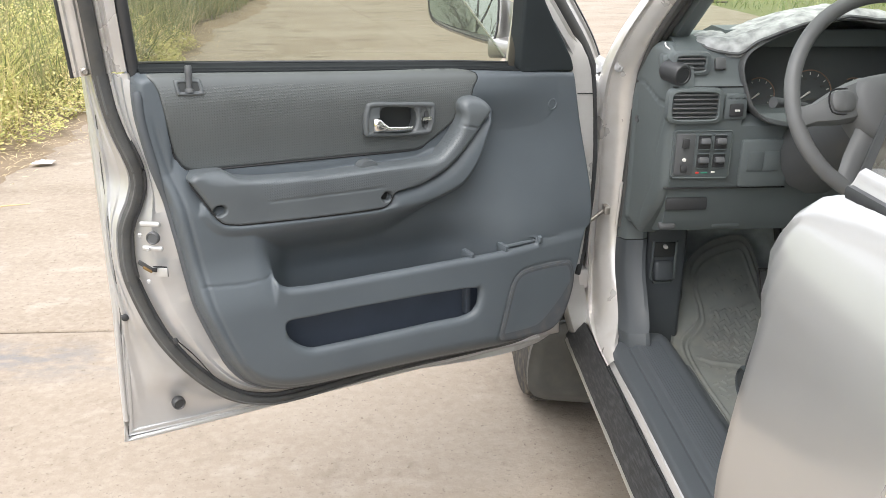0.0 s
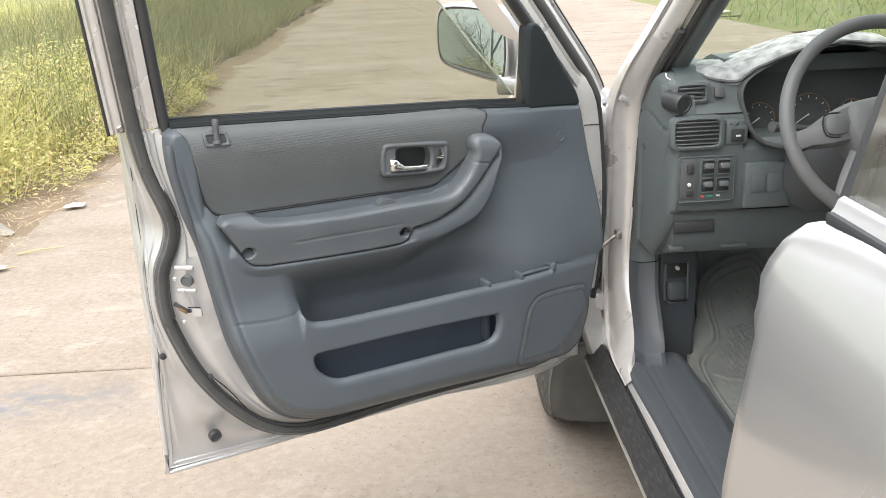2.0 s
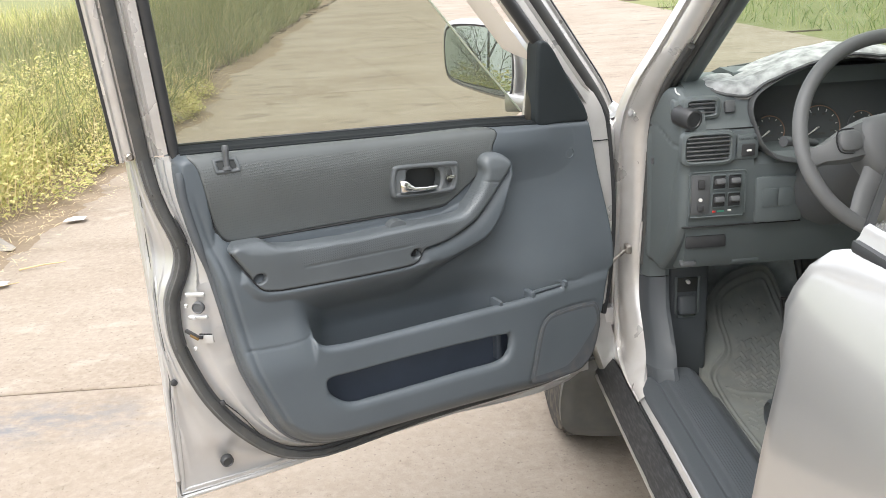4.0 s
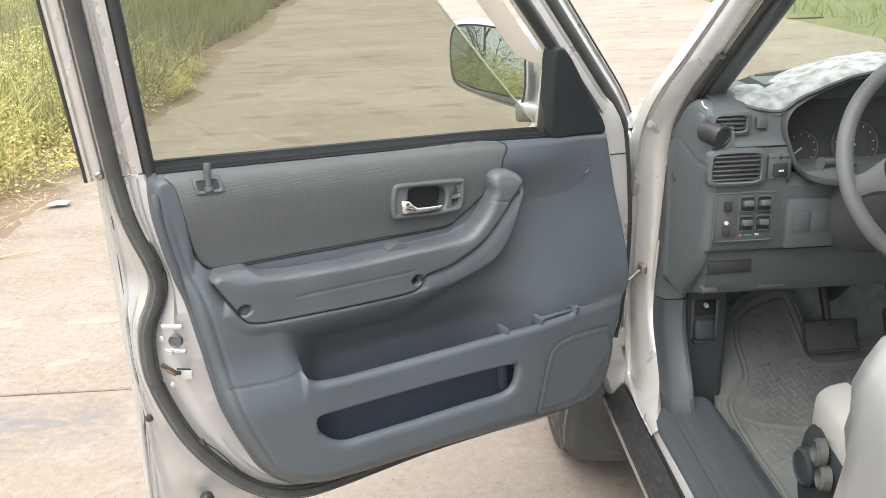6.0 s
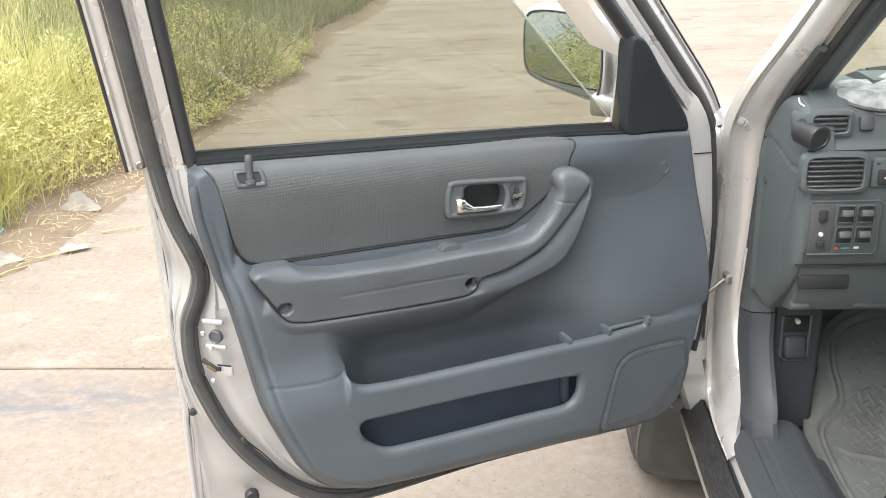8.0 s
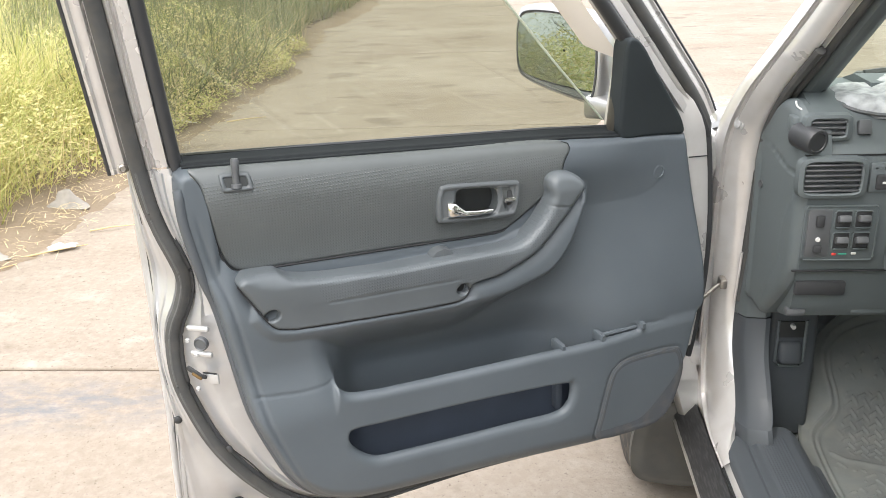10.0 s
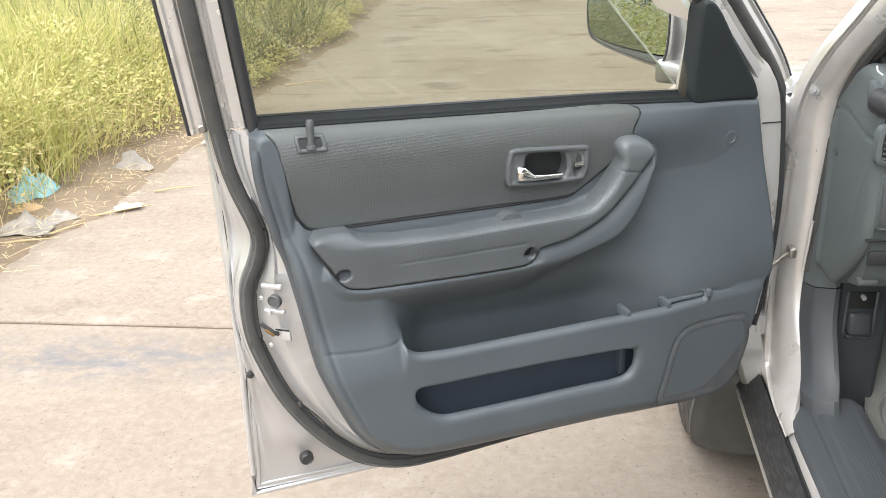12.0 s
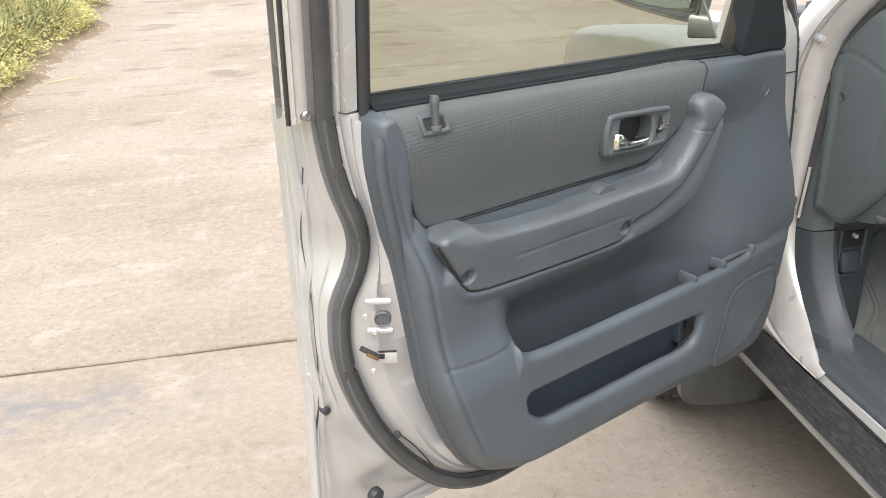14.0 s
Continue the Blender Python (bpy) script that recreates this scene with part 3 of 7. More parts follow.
bm = bmesh.new()
loft(bm, [[windscreen_place(a, b, 0) for a in np.linspace(0.50, 2.0, 13)] for b in np.linspace(0, 1, 7)])
part("windscreen", bm, CLEAR, CAR, "clear windscreen").visible_shadow = False
part("wiper", tube([windscreen_place(0.72, 0.035, 0.02), windscreen_place(0.95, 0.05, 0.03), windscreen_place(1.3, 0.04, 0.02)], 0.007, 6), BLACK, CAR, "black wiper arm")
part("wiper_pivot", disc(windscreen_place(0.72, 0.02, 0.01), (0, 0, 1), [(0.018, 0), (0.018, 0.012), (0.010, 0.02), (0.0, 0.02)], 12), BLACK, CAR)
bm = bmesh.new()
loft(bm, [[Vector((1.25 + s * 0.68, -1.50 + 0.06 * (1 - b), 1.06 + 0.52 * b)) for s in np.linspace(-1, 1, 7)] for b in (0, 1)])
part("rear_screen", bm, TINT, CAR, "tinted rear window").visible_shadow = False

# the far side, closed
bm = bmesh.new()
loft(bm, [[on_right(y, z, 0) for y in np.linspace(1.83, -0.33, 12)] for z in np.linspace(0.36, 1.055, 14)])
far_door = part("far_side_door", bm, PAINT, CAR, "closed silver doors of the far side")
for y0, y1 in ((1.55, 0.85), (0.70, -0.25)):
    pane = part("side_window", extrude_profile([(1.05, 0.0), (1.57, 0.0), (1.57, -0.004), (1.05, -0.004)], lambda a, b, c: mirrored(side_glass(a - max(0, a - 1.0) * (b - 1.05) * 1.1, b, c)), y0, y1), TINT, far_door, "tinted side window")
    pane.visible_shadow = False
frame_bar("far_roof_rail", [mirrored(side_glass(1.25, 1.585, 0)), mirrored(side_glass(-0.9, 1.60, 0)), mirrored(side_glass(-1.5, 1.55, 0))], 0.04, PAINT, CAR)
frame_bar("roof_rail", [side_glass(1.25, 1.60, 0), side_glass(0.3, 1.62, 0), side_glass(-0.9, 1.60, 0), side_glass(-1.5, 1.55, 0)], 0.04, PAINT, CAR)
frame_bar("rear_pillar", [side_glass(-0.36, 1.04, 0), side_glass(-0.36, 1.6, 0)], 0.05, PAINT, CAR)
frame_bar("rear_pillar", [mirrored(side_glass(-0.36, 1.04, 0)), mirrored(side_glass(-0.36, 1.6, 0))], 0.05, PAINT, CAR)
frame_bar("tail_pillar", [side_glass(-1.5, 1.04, 0), side_glass(-1.47, 1.58, 0)], 0.06, PAINT, CAR)
frame_bar("tail_pillar", [mirrored(side_glass(-1.5, 1.04, 0)), mirrored(side_glass(-1.47, 1.58, 0))], 0.06, PAINT, CAR)
part("rear_side_window", extrude_profile([(1.05, 0.0), (1.57, 0.0), (1.57, -0.004), (1.05, -0.004)], side_glass, -0.40, -1.45), TINT, CAR, "tinted side window")
part("rear_side_window", extrude_profile([(1.05, 0.0), (1.57, 0.0), (1.57, -0.004), (1.05, -0.004)], lambda a, b, c: mirrored(side_glass(a, b, c)), -0.40, -1.45), TINT, CAR, "tinted side window")


# windscreen pillar: ridged metal, then a black trim towards the glass
def pillar_line(dx, dy, z):
    y = np.interp(z, [0.85, 0.95, 1.0, 1.04, 1.10, 1.60], [1.848, 1.832, 1.820, 1.800, 1.7436, 1.2736])
    return Vector((0.475 + LEAN * max(0, z - 1.04) + dx, y + dy, z))


PIL = [(0.085, 0.06), (0.05, 0.075), (0.022, 0.078), (0.004, 0.068), (-0.006, 0.045), (-0.004, 0.022), (0.006, 0.012), (0.010, 0.004), (0.016, 0.002), (0.020, -0.010), (0.030, -0.014), (0.034, -0.022), (0.040, -0.024), (0.048, -0.014), (0.062, -0.012), (0.085, 0.02)]
for mir in (False, True):
    bm = bmesh.new()
    rows = [[pillar_line(a * 1.0, b, z) for a, b in PIL] for z in (1.03, 1.05, 1.075, 1.10, 1.15, 1.25, 1.4, 1.5, 1.60)]
    if mir:
        rows = [[mirrored(v) for v in r] for r in rows]
    loft(bm, rows, True, True)
    bmesh.ops.recalc_face_normals(bm, faces=bm.faces)
    part("windscreen_pillar", bm, PILLAR, CAR, "silver windscreen pillar with ridged flanges", angle=30)
frame_bar("pillar_seal", [pillar_line(0.044, -0.022, z) for z in np.linspace(1.03, 1.60, 12)], 0.008, RUBBER, CAR, "black door seal on the pillar", flat=1.0)
bm = bmesh.new()
loft(bm, [[pillar_line(a, b, z) for a, b in [(0.052, -0.016), (0.062, -0.034), (0.078, -0.036), (0.096, -0.015), (0.105, 0.02), (0.10, 0.05)]] for z in np.linspace(1.045, 1.58, 10)])
part("pillar_trim", bm, DASH, CAR, "grey plastic pillar trim", angle=50)


# ---- door opening: pillar foot, sill, seals ----
def side_plane(a, b, c):
    """The door opening's face: a along the car, b up, c outwards."""
    return Vector((0.462 - c, a, b))


FOOT_IN = spline([(0.633, 1.240, 1.600), (0.560, 1.530, 1.300), (0.534, 1.630, 1.190), (0.514, 1.725, 1.095), (0.509, 1.791, 1.007), (0.508, 1.815, 0.89), (0.504, 1.826, 0.75), (0.499, 1.828, 0.65), (0.495, 1.808, 0.575), (0.495, 1.770, 0.515), (0.487, 1.715, 0.474), (0.462, 1.640, 0.447), (0.458, 1.60, 0.440)], 5, False)
FOOT_OUT = spline([(0.600, 1.330, 1.600), (0.522, 1.615, 1.300), (0.490, 1.718, 1.190), (0.458, 1.800, 1.095), (0.440, 1.845, 1.01), (0.438, 1.875, 0.89), (0.440, 1.89, 0.75), (0.440, 1.90, 0.66), (0.440, 1.90, 0.57), (0.440, 1.90, 0.49), (0.442, 1.88, 0.43), (0.444, 1.78, 0.418), (0.446, 1.62, 0.418)], 5, False)
bm = bmesh.new()
rows = []
for f, dx, dy in ((0.0, 0.03, 0.06), (0.0, 0.0, 0.0), (0.12, -0.004, -0.010), (0.30, -0.010, -0.012), (0.34, -0.004, -0.002), (0.40, -0.003, -0.001), (0.44, -0.009, -0.010), (0.70, -0.010, -0.008), (0.92, -0.007, -0.004), (1.0, 0.0, 0.0), (1.0, 0.016, 0.03)):
    rows.append([Vector(tuple(a * (1 - f) + b * f + np.array((dx, dy, 0)))) for a, b in zip(FOOT_OUT, FOOT_IN)])
loft(bm, rows)
bmesh.ops.recalc_face_normals(bm, faces=bm.faces)
pillar_foot = part("hinge_pillar", bm, PILLAR, CAR, "silver hinge pillar in the door opening", angle=60)
part("opening_seal", tube([Vector((a + 0.004, b - 0.004, c)) for a, b, c in FOOT_IN[10:] if c > 0.650], 0.0088, 8), RUBBER, CAR, "black door seal around the opening")
part("pinch_flange", tube([Vector((p[0] - 0.007, p[1] - 0.014, p[2])) for p in FOOT_IN if 0.655 < p[2] < 0.80], 0.0030, 8), PILLAR, CAR, "bare pinch flange beside the door seal")
part("hinge_cover_panel", box((0.02, 0.20, 0.66), pose(0.452, 1.965, 0.71), 0.006), SHELL, CAR)
for z, r in ((0.93, 0.03), (0.52, 0.03)):
    part("hinge", box((0.03, 0.05, 0.05), pose(0.435, 1.885, z), 0.008), SHELL, pillar_foot, "painted door hinge")
# check strap
part("check_strap", tube([Vector((0.470, 1.815, 0.712)), Vector((0.452, 1.800, 0.708)), Vector((0.424, 1.772, 0.700)), Vector((0.405, 1.755, 0.695))], 0.004, 8), STEEL, CAR, "steel door check strap")
bm = box((0.014, 0.030, 0.020), pose(0.466, 1.812, 0.712), 0.004)
part("strap_bracket", bm, STEEL, CAR, "greasy steel strap bracket")
part("fender_bolt", disc((0.470, 1.800, 1.034), (-0.8, -0.6, 0.1), [(0.0115, 0), (0.0115, 0.003), (0.0075, 0.004), (0.007, 0.008), (0.0, 0.009)], 16), SHELL, CAR, "painted bolt head with washer")
bm = loft(bmesh.new(), [[Vector((0.482, 1.812, 1.048)), Vector((0.470, 1.822, 1.046)), Vector((0.440, 1.856, 1.026)), Vector((0.425, 1.875, 1.012))], [Vector((0.482, 1.806, 1.022)), Vector((0.470, 1.814, 1.022)), Vector((0.440, 1.850, 1.016)), Vector((0.425, 1.872, 1.004))], [Vector((0.484, 1.826, 1.02)), Vector((0.474, 1.836, 1.02)), Vector((0.444, 1.868, 1.012)), Vector((0.43, 1.89, 1.002))]])
part("fender_bracket", bm, SHELL, CAR, "painted fender bracket", angle=30)

# sill
SILL = [(0.53, 0.29), (0.46, 0.30), (0.424, 0.325), (0.402, 0.350), (0.400, 0.357), (0.404, 0.364), (0.412, 0.369), (0.424, 0.370)]
SILL_IN = [(0.424, 0.372), (0.438, 0.394), (0.446, 0.418), (0.452, 0.434), (0.462, 0.438), (0.468, 0.430), (0.56, 0.42)]


def along_y(a, b, c):
    return Vector((b, a, c))


part("sill", extrude_profile(SILL, along_y, 1.90, -0.20, 8, closed=False), PAINT, CAR, "silver painted sill")
part("sill_lip", extrude_profile(SILL_IN[2:], along_y, 1.80, 0.62, 8, closed=False), SHELL, CAR, "bare silver sill lip")
bm = extrude_profile([(0.406, 0.364), (0.431, 0.386), (0.444, 0.414), (0.438, 0.419), (0.422, 0.402), (0.401, 0.371)], along_y, 1.875, 0.60, 40)
for v in bm.verts:
    k = noise.noise(v.co * 22) * 0.0025
    v.co.x += k
    v.co.z += k
part("sill_seal", bm, DIRTY, CAR, "dirty black rubber sill seal")
part("sill_gap", tube([Vector((0.4465, y, 0.417)) for y in np.linspace(1.80, 0.62, 6)], 0.0036, 6), SEAM, CAR, "dark gap beside the sill seal")
part("underbody", box((1.40, 4.2, 0.04), pose(1.30, 0.6, 0.325), 0.01), BLACK, CAR, "dark underside")

# scuff plate with ribs
SC = spline([(1.655, 0.456), (1.683, 0.50), (1.700, 0.545), (1.695, 0.585), (1.66, 0.600), (1.50, 0.600), (1.1, 0.596), (0.70, 0.594), (0.66, 0.53), (0.66, 0.456), (1.1, 0.455), (1.4, 0.455)], 8)


def scuff_h(a, b, d):
    z = 0.446 + 0.010 * ss((b - 0.500) / 0.012) - 0.012 * ss((b - 0.575) / 0.03)
    ribs = 0.0016 * np.maximum(0, np.sin((b - 0.515) / 0.0056 * 2 * math.pi)) * ss((b - 0.514) / 0.003) * ss((0.565 - b) / 0.003) * ss((1.66 - a) / 0.01)
    z = z - 0.0025 * np.exp(-((b - 0.497) / 0.0022) ** 2) * ss((1.66 - a) / 0.01)
    return z + ribs - 0.010 * (1 - np.sqrt(1 - (1 - np.clip(d / 0.012, 0, 1)) ** 2))


scuff = sheet("scuff_plate", SC, scuff_h, lambda a, b, c: Vector((b, a, c)), 0.0018, SCUFF, CAR, "blue-grey ribbed plastic scuff plate", skirt=0.03, flip=True)
# kick trim: rounded upright running up from the scuff plate
KICK = ((0.0, 0.02, 0.0), (0.001, -0.004, 0.001), (0.007, -0.024, 0.003), (0.0115, -0.037, 0.005), (0.015, -0.0415, 0.006), (0.032, -0.053, 0.010), (0.046, -0.060, 0.013), (0.055, -0.058, 0.014), (0.060, -0.02, 0.012), (0.09, 0.08, 0.012))
KO = np.array([p for p in FOOT_IN if p[2] < 0.645 and p[1] > 1.70])
KO = np.vstack([(0.499, 1.828, 0.640), KO, KO[-1] + (0.0, -0.012, -0.016), KO[-1] + (0.0, -0.018, -0.05)])
bm = loft(bmesh.new(), [[Vector((p[0] + dx, p[1] + dy, p[2] + dz)) for p in KO] for dx, dy, dz in KICK])
bmesh.ops.recalc_face_normals(bm, faces=bm.faces)
part("kick_trim", bm, SCUFF, CAR, "blue-grey plastic kick trim", angle=28)
bm = loft(bmesh.new(), [[Vector((0.4995 + 0.014 * f + dx * 0.97, 1.828 - 0.004 * f + dy * (0.96 - 0.25 * f), 0.6412 + dz + 0.37 * f)) for f in np.linspace(0, 1, 8)] for dx, dy, dz in KICK])
bmesh.ops.recalc_face_normals(bm, faces=bm.faces)
part("side_trim", bm, DASH, CAR, "grey plastic side trim below the pillar", angle=28)
bm = bmesh.new()
box((0.10, 0.03, 0.30), pose(0.605, 1.80, 0.525), 0.015, 3, bm)
kick = part("bonnet_release_panel", bm, SCUFF, CAR, "grey plastic panel with a bonnet release")
part("recess_rim", tube([Vector((0.601 + a * 0.027, 1.783, 0.592 + b * 0.050)) for a, b in ((-1, 1), (-1, -0.8), (-0.75, -1), (0.75, -1), (1, -0.8), (1, 1))], 0.0035, 8), DASH, kick, "raised rim round the recess")
part("recess", box((0.050, 0.006, 0.036), pose(0.601, 1.7845, 0.622), 0.006), CUPB, kick)
part("release_lever", box((0.046, 0.022, 0.050), pose(0.601, 1.782, 0.572, -14), 0.010, 3), SCUFF, kick, "grey pull lever")
part("release_pin", disc((0.600, 1.781, 0.632), (0, -1, 0), [(0.0045, 0), (0.0045, 0.010), (0.0, 0.011)], 10), WHITE, kick)

# ---- cabin floor ----
part("cabin_floor", box((1.44, 3.1, 0.03), pose(1.26, 0.35, 0.352), 0.01), CARPET, CAR, "dark carpeted floor")
part("firewall", box((1.44, 0.03, 0.66), pose(1.26, 2.06, 0.70, -12), 0.01), CARPET, CAR, "dark bulkhead")
part("sill_carpet", box((0.05, 1.1, 0.07), pose(0.612, 1.10, 0.375), 0.02), SCUFF, CAR, "grey plastic inner edge of the sill")


MATP = spline([(0.630, 1.26), (0.628, 1.40), (0.628, 1.55), (0.628, 1.66), (0.630, 1.755), (0.657, 1.830), (0.682, 1.862), (0.692, 1.906), (0.722, 1.944), (0.79, 1.976), (0.870, 1.980), (0.890, 1.92), (0.905, 1.872), (0.96, 1.866), (1.05, 1.872), (1.09, 1.82), (1.09, 1.5), (1.06, 1.25), (0.85, 1.22)], 6)
WELL = spline([(0.655, 1.28), (0.652, 1.47), (0.650, 1.60), (0.657, 1.725), (0.668, 1.775), (0.712, 1.815), (0.720, 1.845), (0.716, 1.883), (0.725, 1.920), (0.760, 1.946), (0.82, 1.963), (0.862, 1.962), (0.878, 1.905), (0.895, 1.855), (0.96, 1.850), (1.04, 1.855), (1.07, 1.80), (1.07, 1.5), (1.04, 1.28), (0.85, 1.25)], 6)


def weave(a, b, k, long, wide, high):
    """Short raised bars in alternate directions."""
    a, b = a * 0.90 + b * 0.436, b * 0.90 - a * 0.436
    i, j = np.floor(a / k), np.floor(b / k)
    fa, fb = a / k - i - 0.5, b / k - j - 0.5
    odd = (i + j) % 2 > 0
    p, q = np.where(odd, fa, fb), np.where(odd, fb, fa)
    return high * ss((long - np.abs(p)) / 0.10) * ss((wide - np.abs(q)) / 0.09)


def mat_h(a, b, d):
    """a across, b along: the mat climbs towards the pedals; a doubled rim round the sunk tread, with fields of raised bars."""
    z = 0.376 + 0.27 * ss((b - 1.72) / 0.40)
    s = sdf(WELL, a, b)
    rim = 0.0065 * np.exp(-((s + 0.002) / 0.0040) ** 2) + 0.0042 * np.exp(-((s - 0.0095) / 0.0032) ** 2) + 0.004 * ss(-s / 0.006) + 0.004 * ss(1 - d / 0.006)
    inner = ss((s - 0.022) / 0.010)
    fold = np.interp(a, [0.66, 0.675, 0.704, 0.782, 0.95, 1.1], [1.742, 1.730, 1.697, 1.669, 1.66, 1.66])
    ridge = 0.0055 * np.exp(-((b - fold) / 0.007) ** 2) + 0.003 * np.exp(-((b - np.interp(a, [0.72, 0.80, 0.90, 1.05], [1.832, 1.838, 1.868, 1.872])) / 0.007) ** 2)
    field = ss((b - fold - 0.022) / 0.012) * ss((1.852 - b) / 0.012) * ss((a - 0.712 - 0.25 * np.maximum(0, 1.75 - b)) / 0.012)
    heel = ss((fold - 0.018 - b) / 0.01) * (np.sin(a * 61) * np.sin(b * 47) > -0.25)
    toe = ss((b - 1.866) / 0.012) * (np.sin(a * 83 + 1) * np.sin(b * 71) > -0.45)
    return z + rim + inner * (ridge + weave(a, b, 0.0170, 0.56, 0.15, 0.0040) * field + weave(a, b, 0.024, 0.50, 0.13, 0.0032) * heel + weave(a, b, 0.020, 0.26, 0.14, 0.0028) * toe)


sheet("floor_mat", MATP, mat_h, world_xy, 0.0019, MATRUB, CAR, "dusty grey rubber floor mat with raised bars", skirt=0.012)


# ---- dashboard ----
def across(a, b, c):
    return Vector((a, b, c))


DASH_PROF = [(1.70, 0.70), (1.655, 0.715), (1.635, 0.745), (1.628, 0.80), (1.622, 0.815), (1.618, 0.825), (1.612, 0.90), (1.612, 0.96), (1.613, 1.018), (1.617, 1.026), (1.622, 1.030), (1.626, 1.040), (1.640, 1.082), (1.66, 1.098), (1.70, 1.108), (1.85, 1.104), (1.97, 1.066), (1.98, 1.0), (1.98, 0.75)]
LOW_PROF = DASH_PROF[:7] + [(1.613, 0.945), (1.63, 0.966), (1.75, 0.972), (1.98, 0.972), (1.98, 0.75)]
dash = part("dashboard", extrude_profile(DASH_PROF, across, 0.542, 0.672, 8), DASH, CAR, "dark grey moulded dashboard", angle=35)
part("dash_lower", extrude_profile(LOW_PROF, across, 0.672, 1.07, 8), DASH, dash, angle=35)
part("dash_right", extrude_profile(DASH_PROF, across, 1.07, 1.98, 12), DASH, dash, angle=35)
part("dash_top", extrude_profile([(1.715, 1.085), (1.72, 1.118), (1.80, 1.120), (1.97, 1.068), (1.97, 1.05)], across, 0.66, 1.08, 8), DASH, dash, angle=35)
# end cap with rounded edge
CAP = spline([(1.620, 0.83), (1.612, 0.95), (1.614, 1.03), (1.640, 1.085), (1.70, 1.10), (1.785, 1.065), (1.802, 1.00), (1.799, 0.90), (1.797, 0.78), (1.796, 0.704), (1.792, 0.697), (1.760, 0.692), (1.732, 0.687), (1.722, 0.690), (1.69, 0.722), (1.65, 0.768), (1.630, 0.800)], 5)
sheet("end_cap", CAP, lambda a, b, d: -0.014 * (1 - np.sqrt(1 - (1 - np.clip(d / 0.02, 0, 1)) ** 2)) + 0.0 * a - 0.003 * np.exp(-((b - 0.998 - 0.012 * np.sin((a - 1.70) * 30)) / 0.0020) ** 2) - 0.0025 * np.exp(-((a - 1.664 + 0.04 * ss((b - 0.86) / 0.15) - 0.05 * ss((0.84 - b) / 0.12)) / 0.002) ** 2) * ss((0.995 - b) / 0.01) + 0.004 * ss((a - 1.770) / 0.004) * ss((0.99 - b) / 0.02), lambda a, b, c: Vector((0.526 - c - 0.127 * (a - 1.616), a, b)), 0.005, DASH, dash, "grey side cover with a visible seam", skirt=0.03, flip=True)
part("cover_screw", disc((0.507, 1.762, 0.930), (-1, -0.12, 0), [(0.008, 0), (0.008, 0.002), (0.005, 0.0), (0.0, 0.0)], 12), DARK, dash)


def vent(x0, x1, z0, z1, y, slats, name, th=0.0035):
    bm = bmesh.new()
    w, h = x1 - x0, z1 - z0
    cx, cz = (x0 + x1) / 2, (z0 + z1) / 2
    rows = []
    for dx, dz, dy in ((0.012, 0.010, 0.004), (0.010, 0.008, -0.010), (0.003, 0.003, -0.012), (0.0, 0.0, -0.009), (0.0, 0.0, 0.0)):
        rw, rh, r = w / 2 + dx, h / 2 + dz, 0.012
        ring = []
        for k in range(24):
            ang = 2 * math.pi * k / 24
            ca, sa = math.cos(ang), math.sin(ang)
            ring.append(Vector((cx + math.copysign(abs(ca) ** 0.35, ca) * rw, y + dy, cz + math.copysign(abs(sa) ** 0.35, sa) * rh)))
        rows.append(ring)
    loft(bm, rows, True)
    bmesh.ops.recalc_face_normals(bm, faces=bm.faces)
    v = part(name, bm, DASH, dash, "rounded vent surround")
    part("vent_back", box((w * 1.02, 0.003, h * 1.04), pose(cx, y - 0.0025, cz), 0.001, 1), DIAL, v)
    for i in range(slats):
        part("slat", box((w * 0.985, 0.008, th), pose(cx, y - 0.0075, z0 + h * (i + 0.55) / slats, 10), 0.0008, 1), DARK, v)
    return v


vent(0.529, 0.618, 0.961, 1.013, 1.612, 6, "side_vent", 0.0026)
v2 = vent(0.537, 0.591, 1.052, 1.079, 1.632, 3, "demister_vent")
part("blank_button", box((0.022, 0.012, 0.024), pose(0.6225, 1.630, 1.064, -18), 0.004), DARK, dash)


def panel(name, x0, x1, z0, z1, y, material, depth=0.008, bevel=0.006, parent=None, label=""):
    return part(name, box((x1 - x0, depth, z1 - z0), pose((x0 + x1) / 2, y, (z0 + z1) / 2), bevel, 2), material, parent or dash, label)


mb = panel("mirror_switch_panel", 0.638, 0.684, 0.955, 1.006, 1.612, DASH, 0.010, 0.006, label="grey mirror switch panel")
mb.location = (-0.005, 0.0, 0.004)
panel("switch_surround", 0.648, 0.676, 0.961, 0.987, 1.607, BLACK, 0.008, 0.004, mb)
panel("switch_mark", 0.657, 0.667, 0.972, 0.976, 1.602, WHITE, 0.002, 0.001, mb)
for dx in (-0.014, 0.0, 0.014):
    panel("marking_bar", 0.661 + dx - 0.003, 0.661 + dx + 0.003, 0.995, 0.999, 1.608, WHITE, 0.002, 0.0005, mb)
sp = panel("window_switch_panel", 0.545, 0.664, 0.833, 0.930, 1.613, DASH, 0.010, 0.008, label="grey panel of window switches")
part("panel_rim", tube([Vector((0.6045 + a * 0.0585, 1.6075, 0.8815 + b * 0.0475)) for a, b in ((-1, -0.9), (-0.93, -1), (0.93, -1), (1, -0.9), (1, 0.9), (0.93, 1), (-0.93, 1), (-1, 0.9))], 0.0016, 6, closed=True), DASH, sp)
sp.location = (-0.007, 0.0, 0.008)
left = panel("switch_column", 0.550, 0.589, 0.840, 0.924, 1.608, DARK, 0.006, 0.006, sp)
panel("rocker", 0.5625, 0.5765, 0.895, 0.915, 1.603, BLACK, 0.008, 0.003, sp)
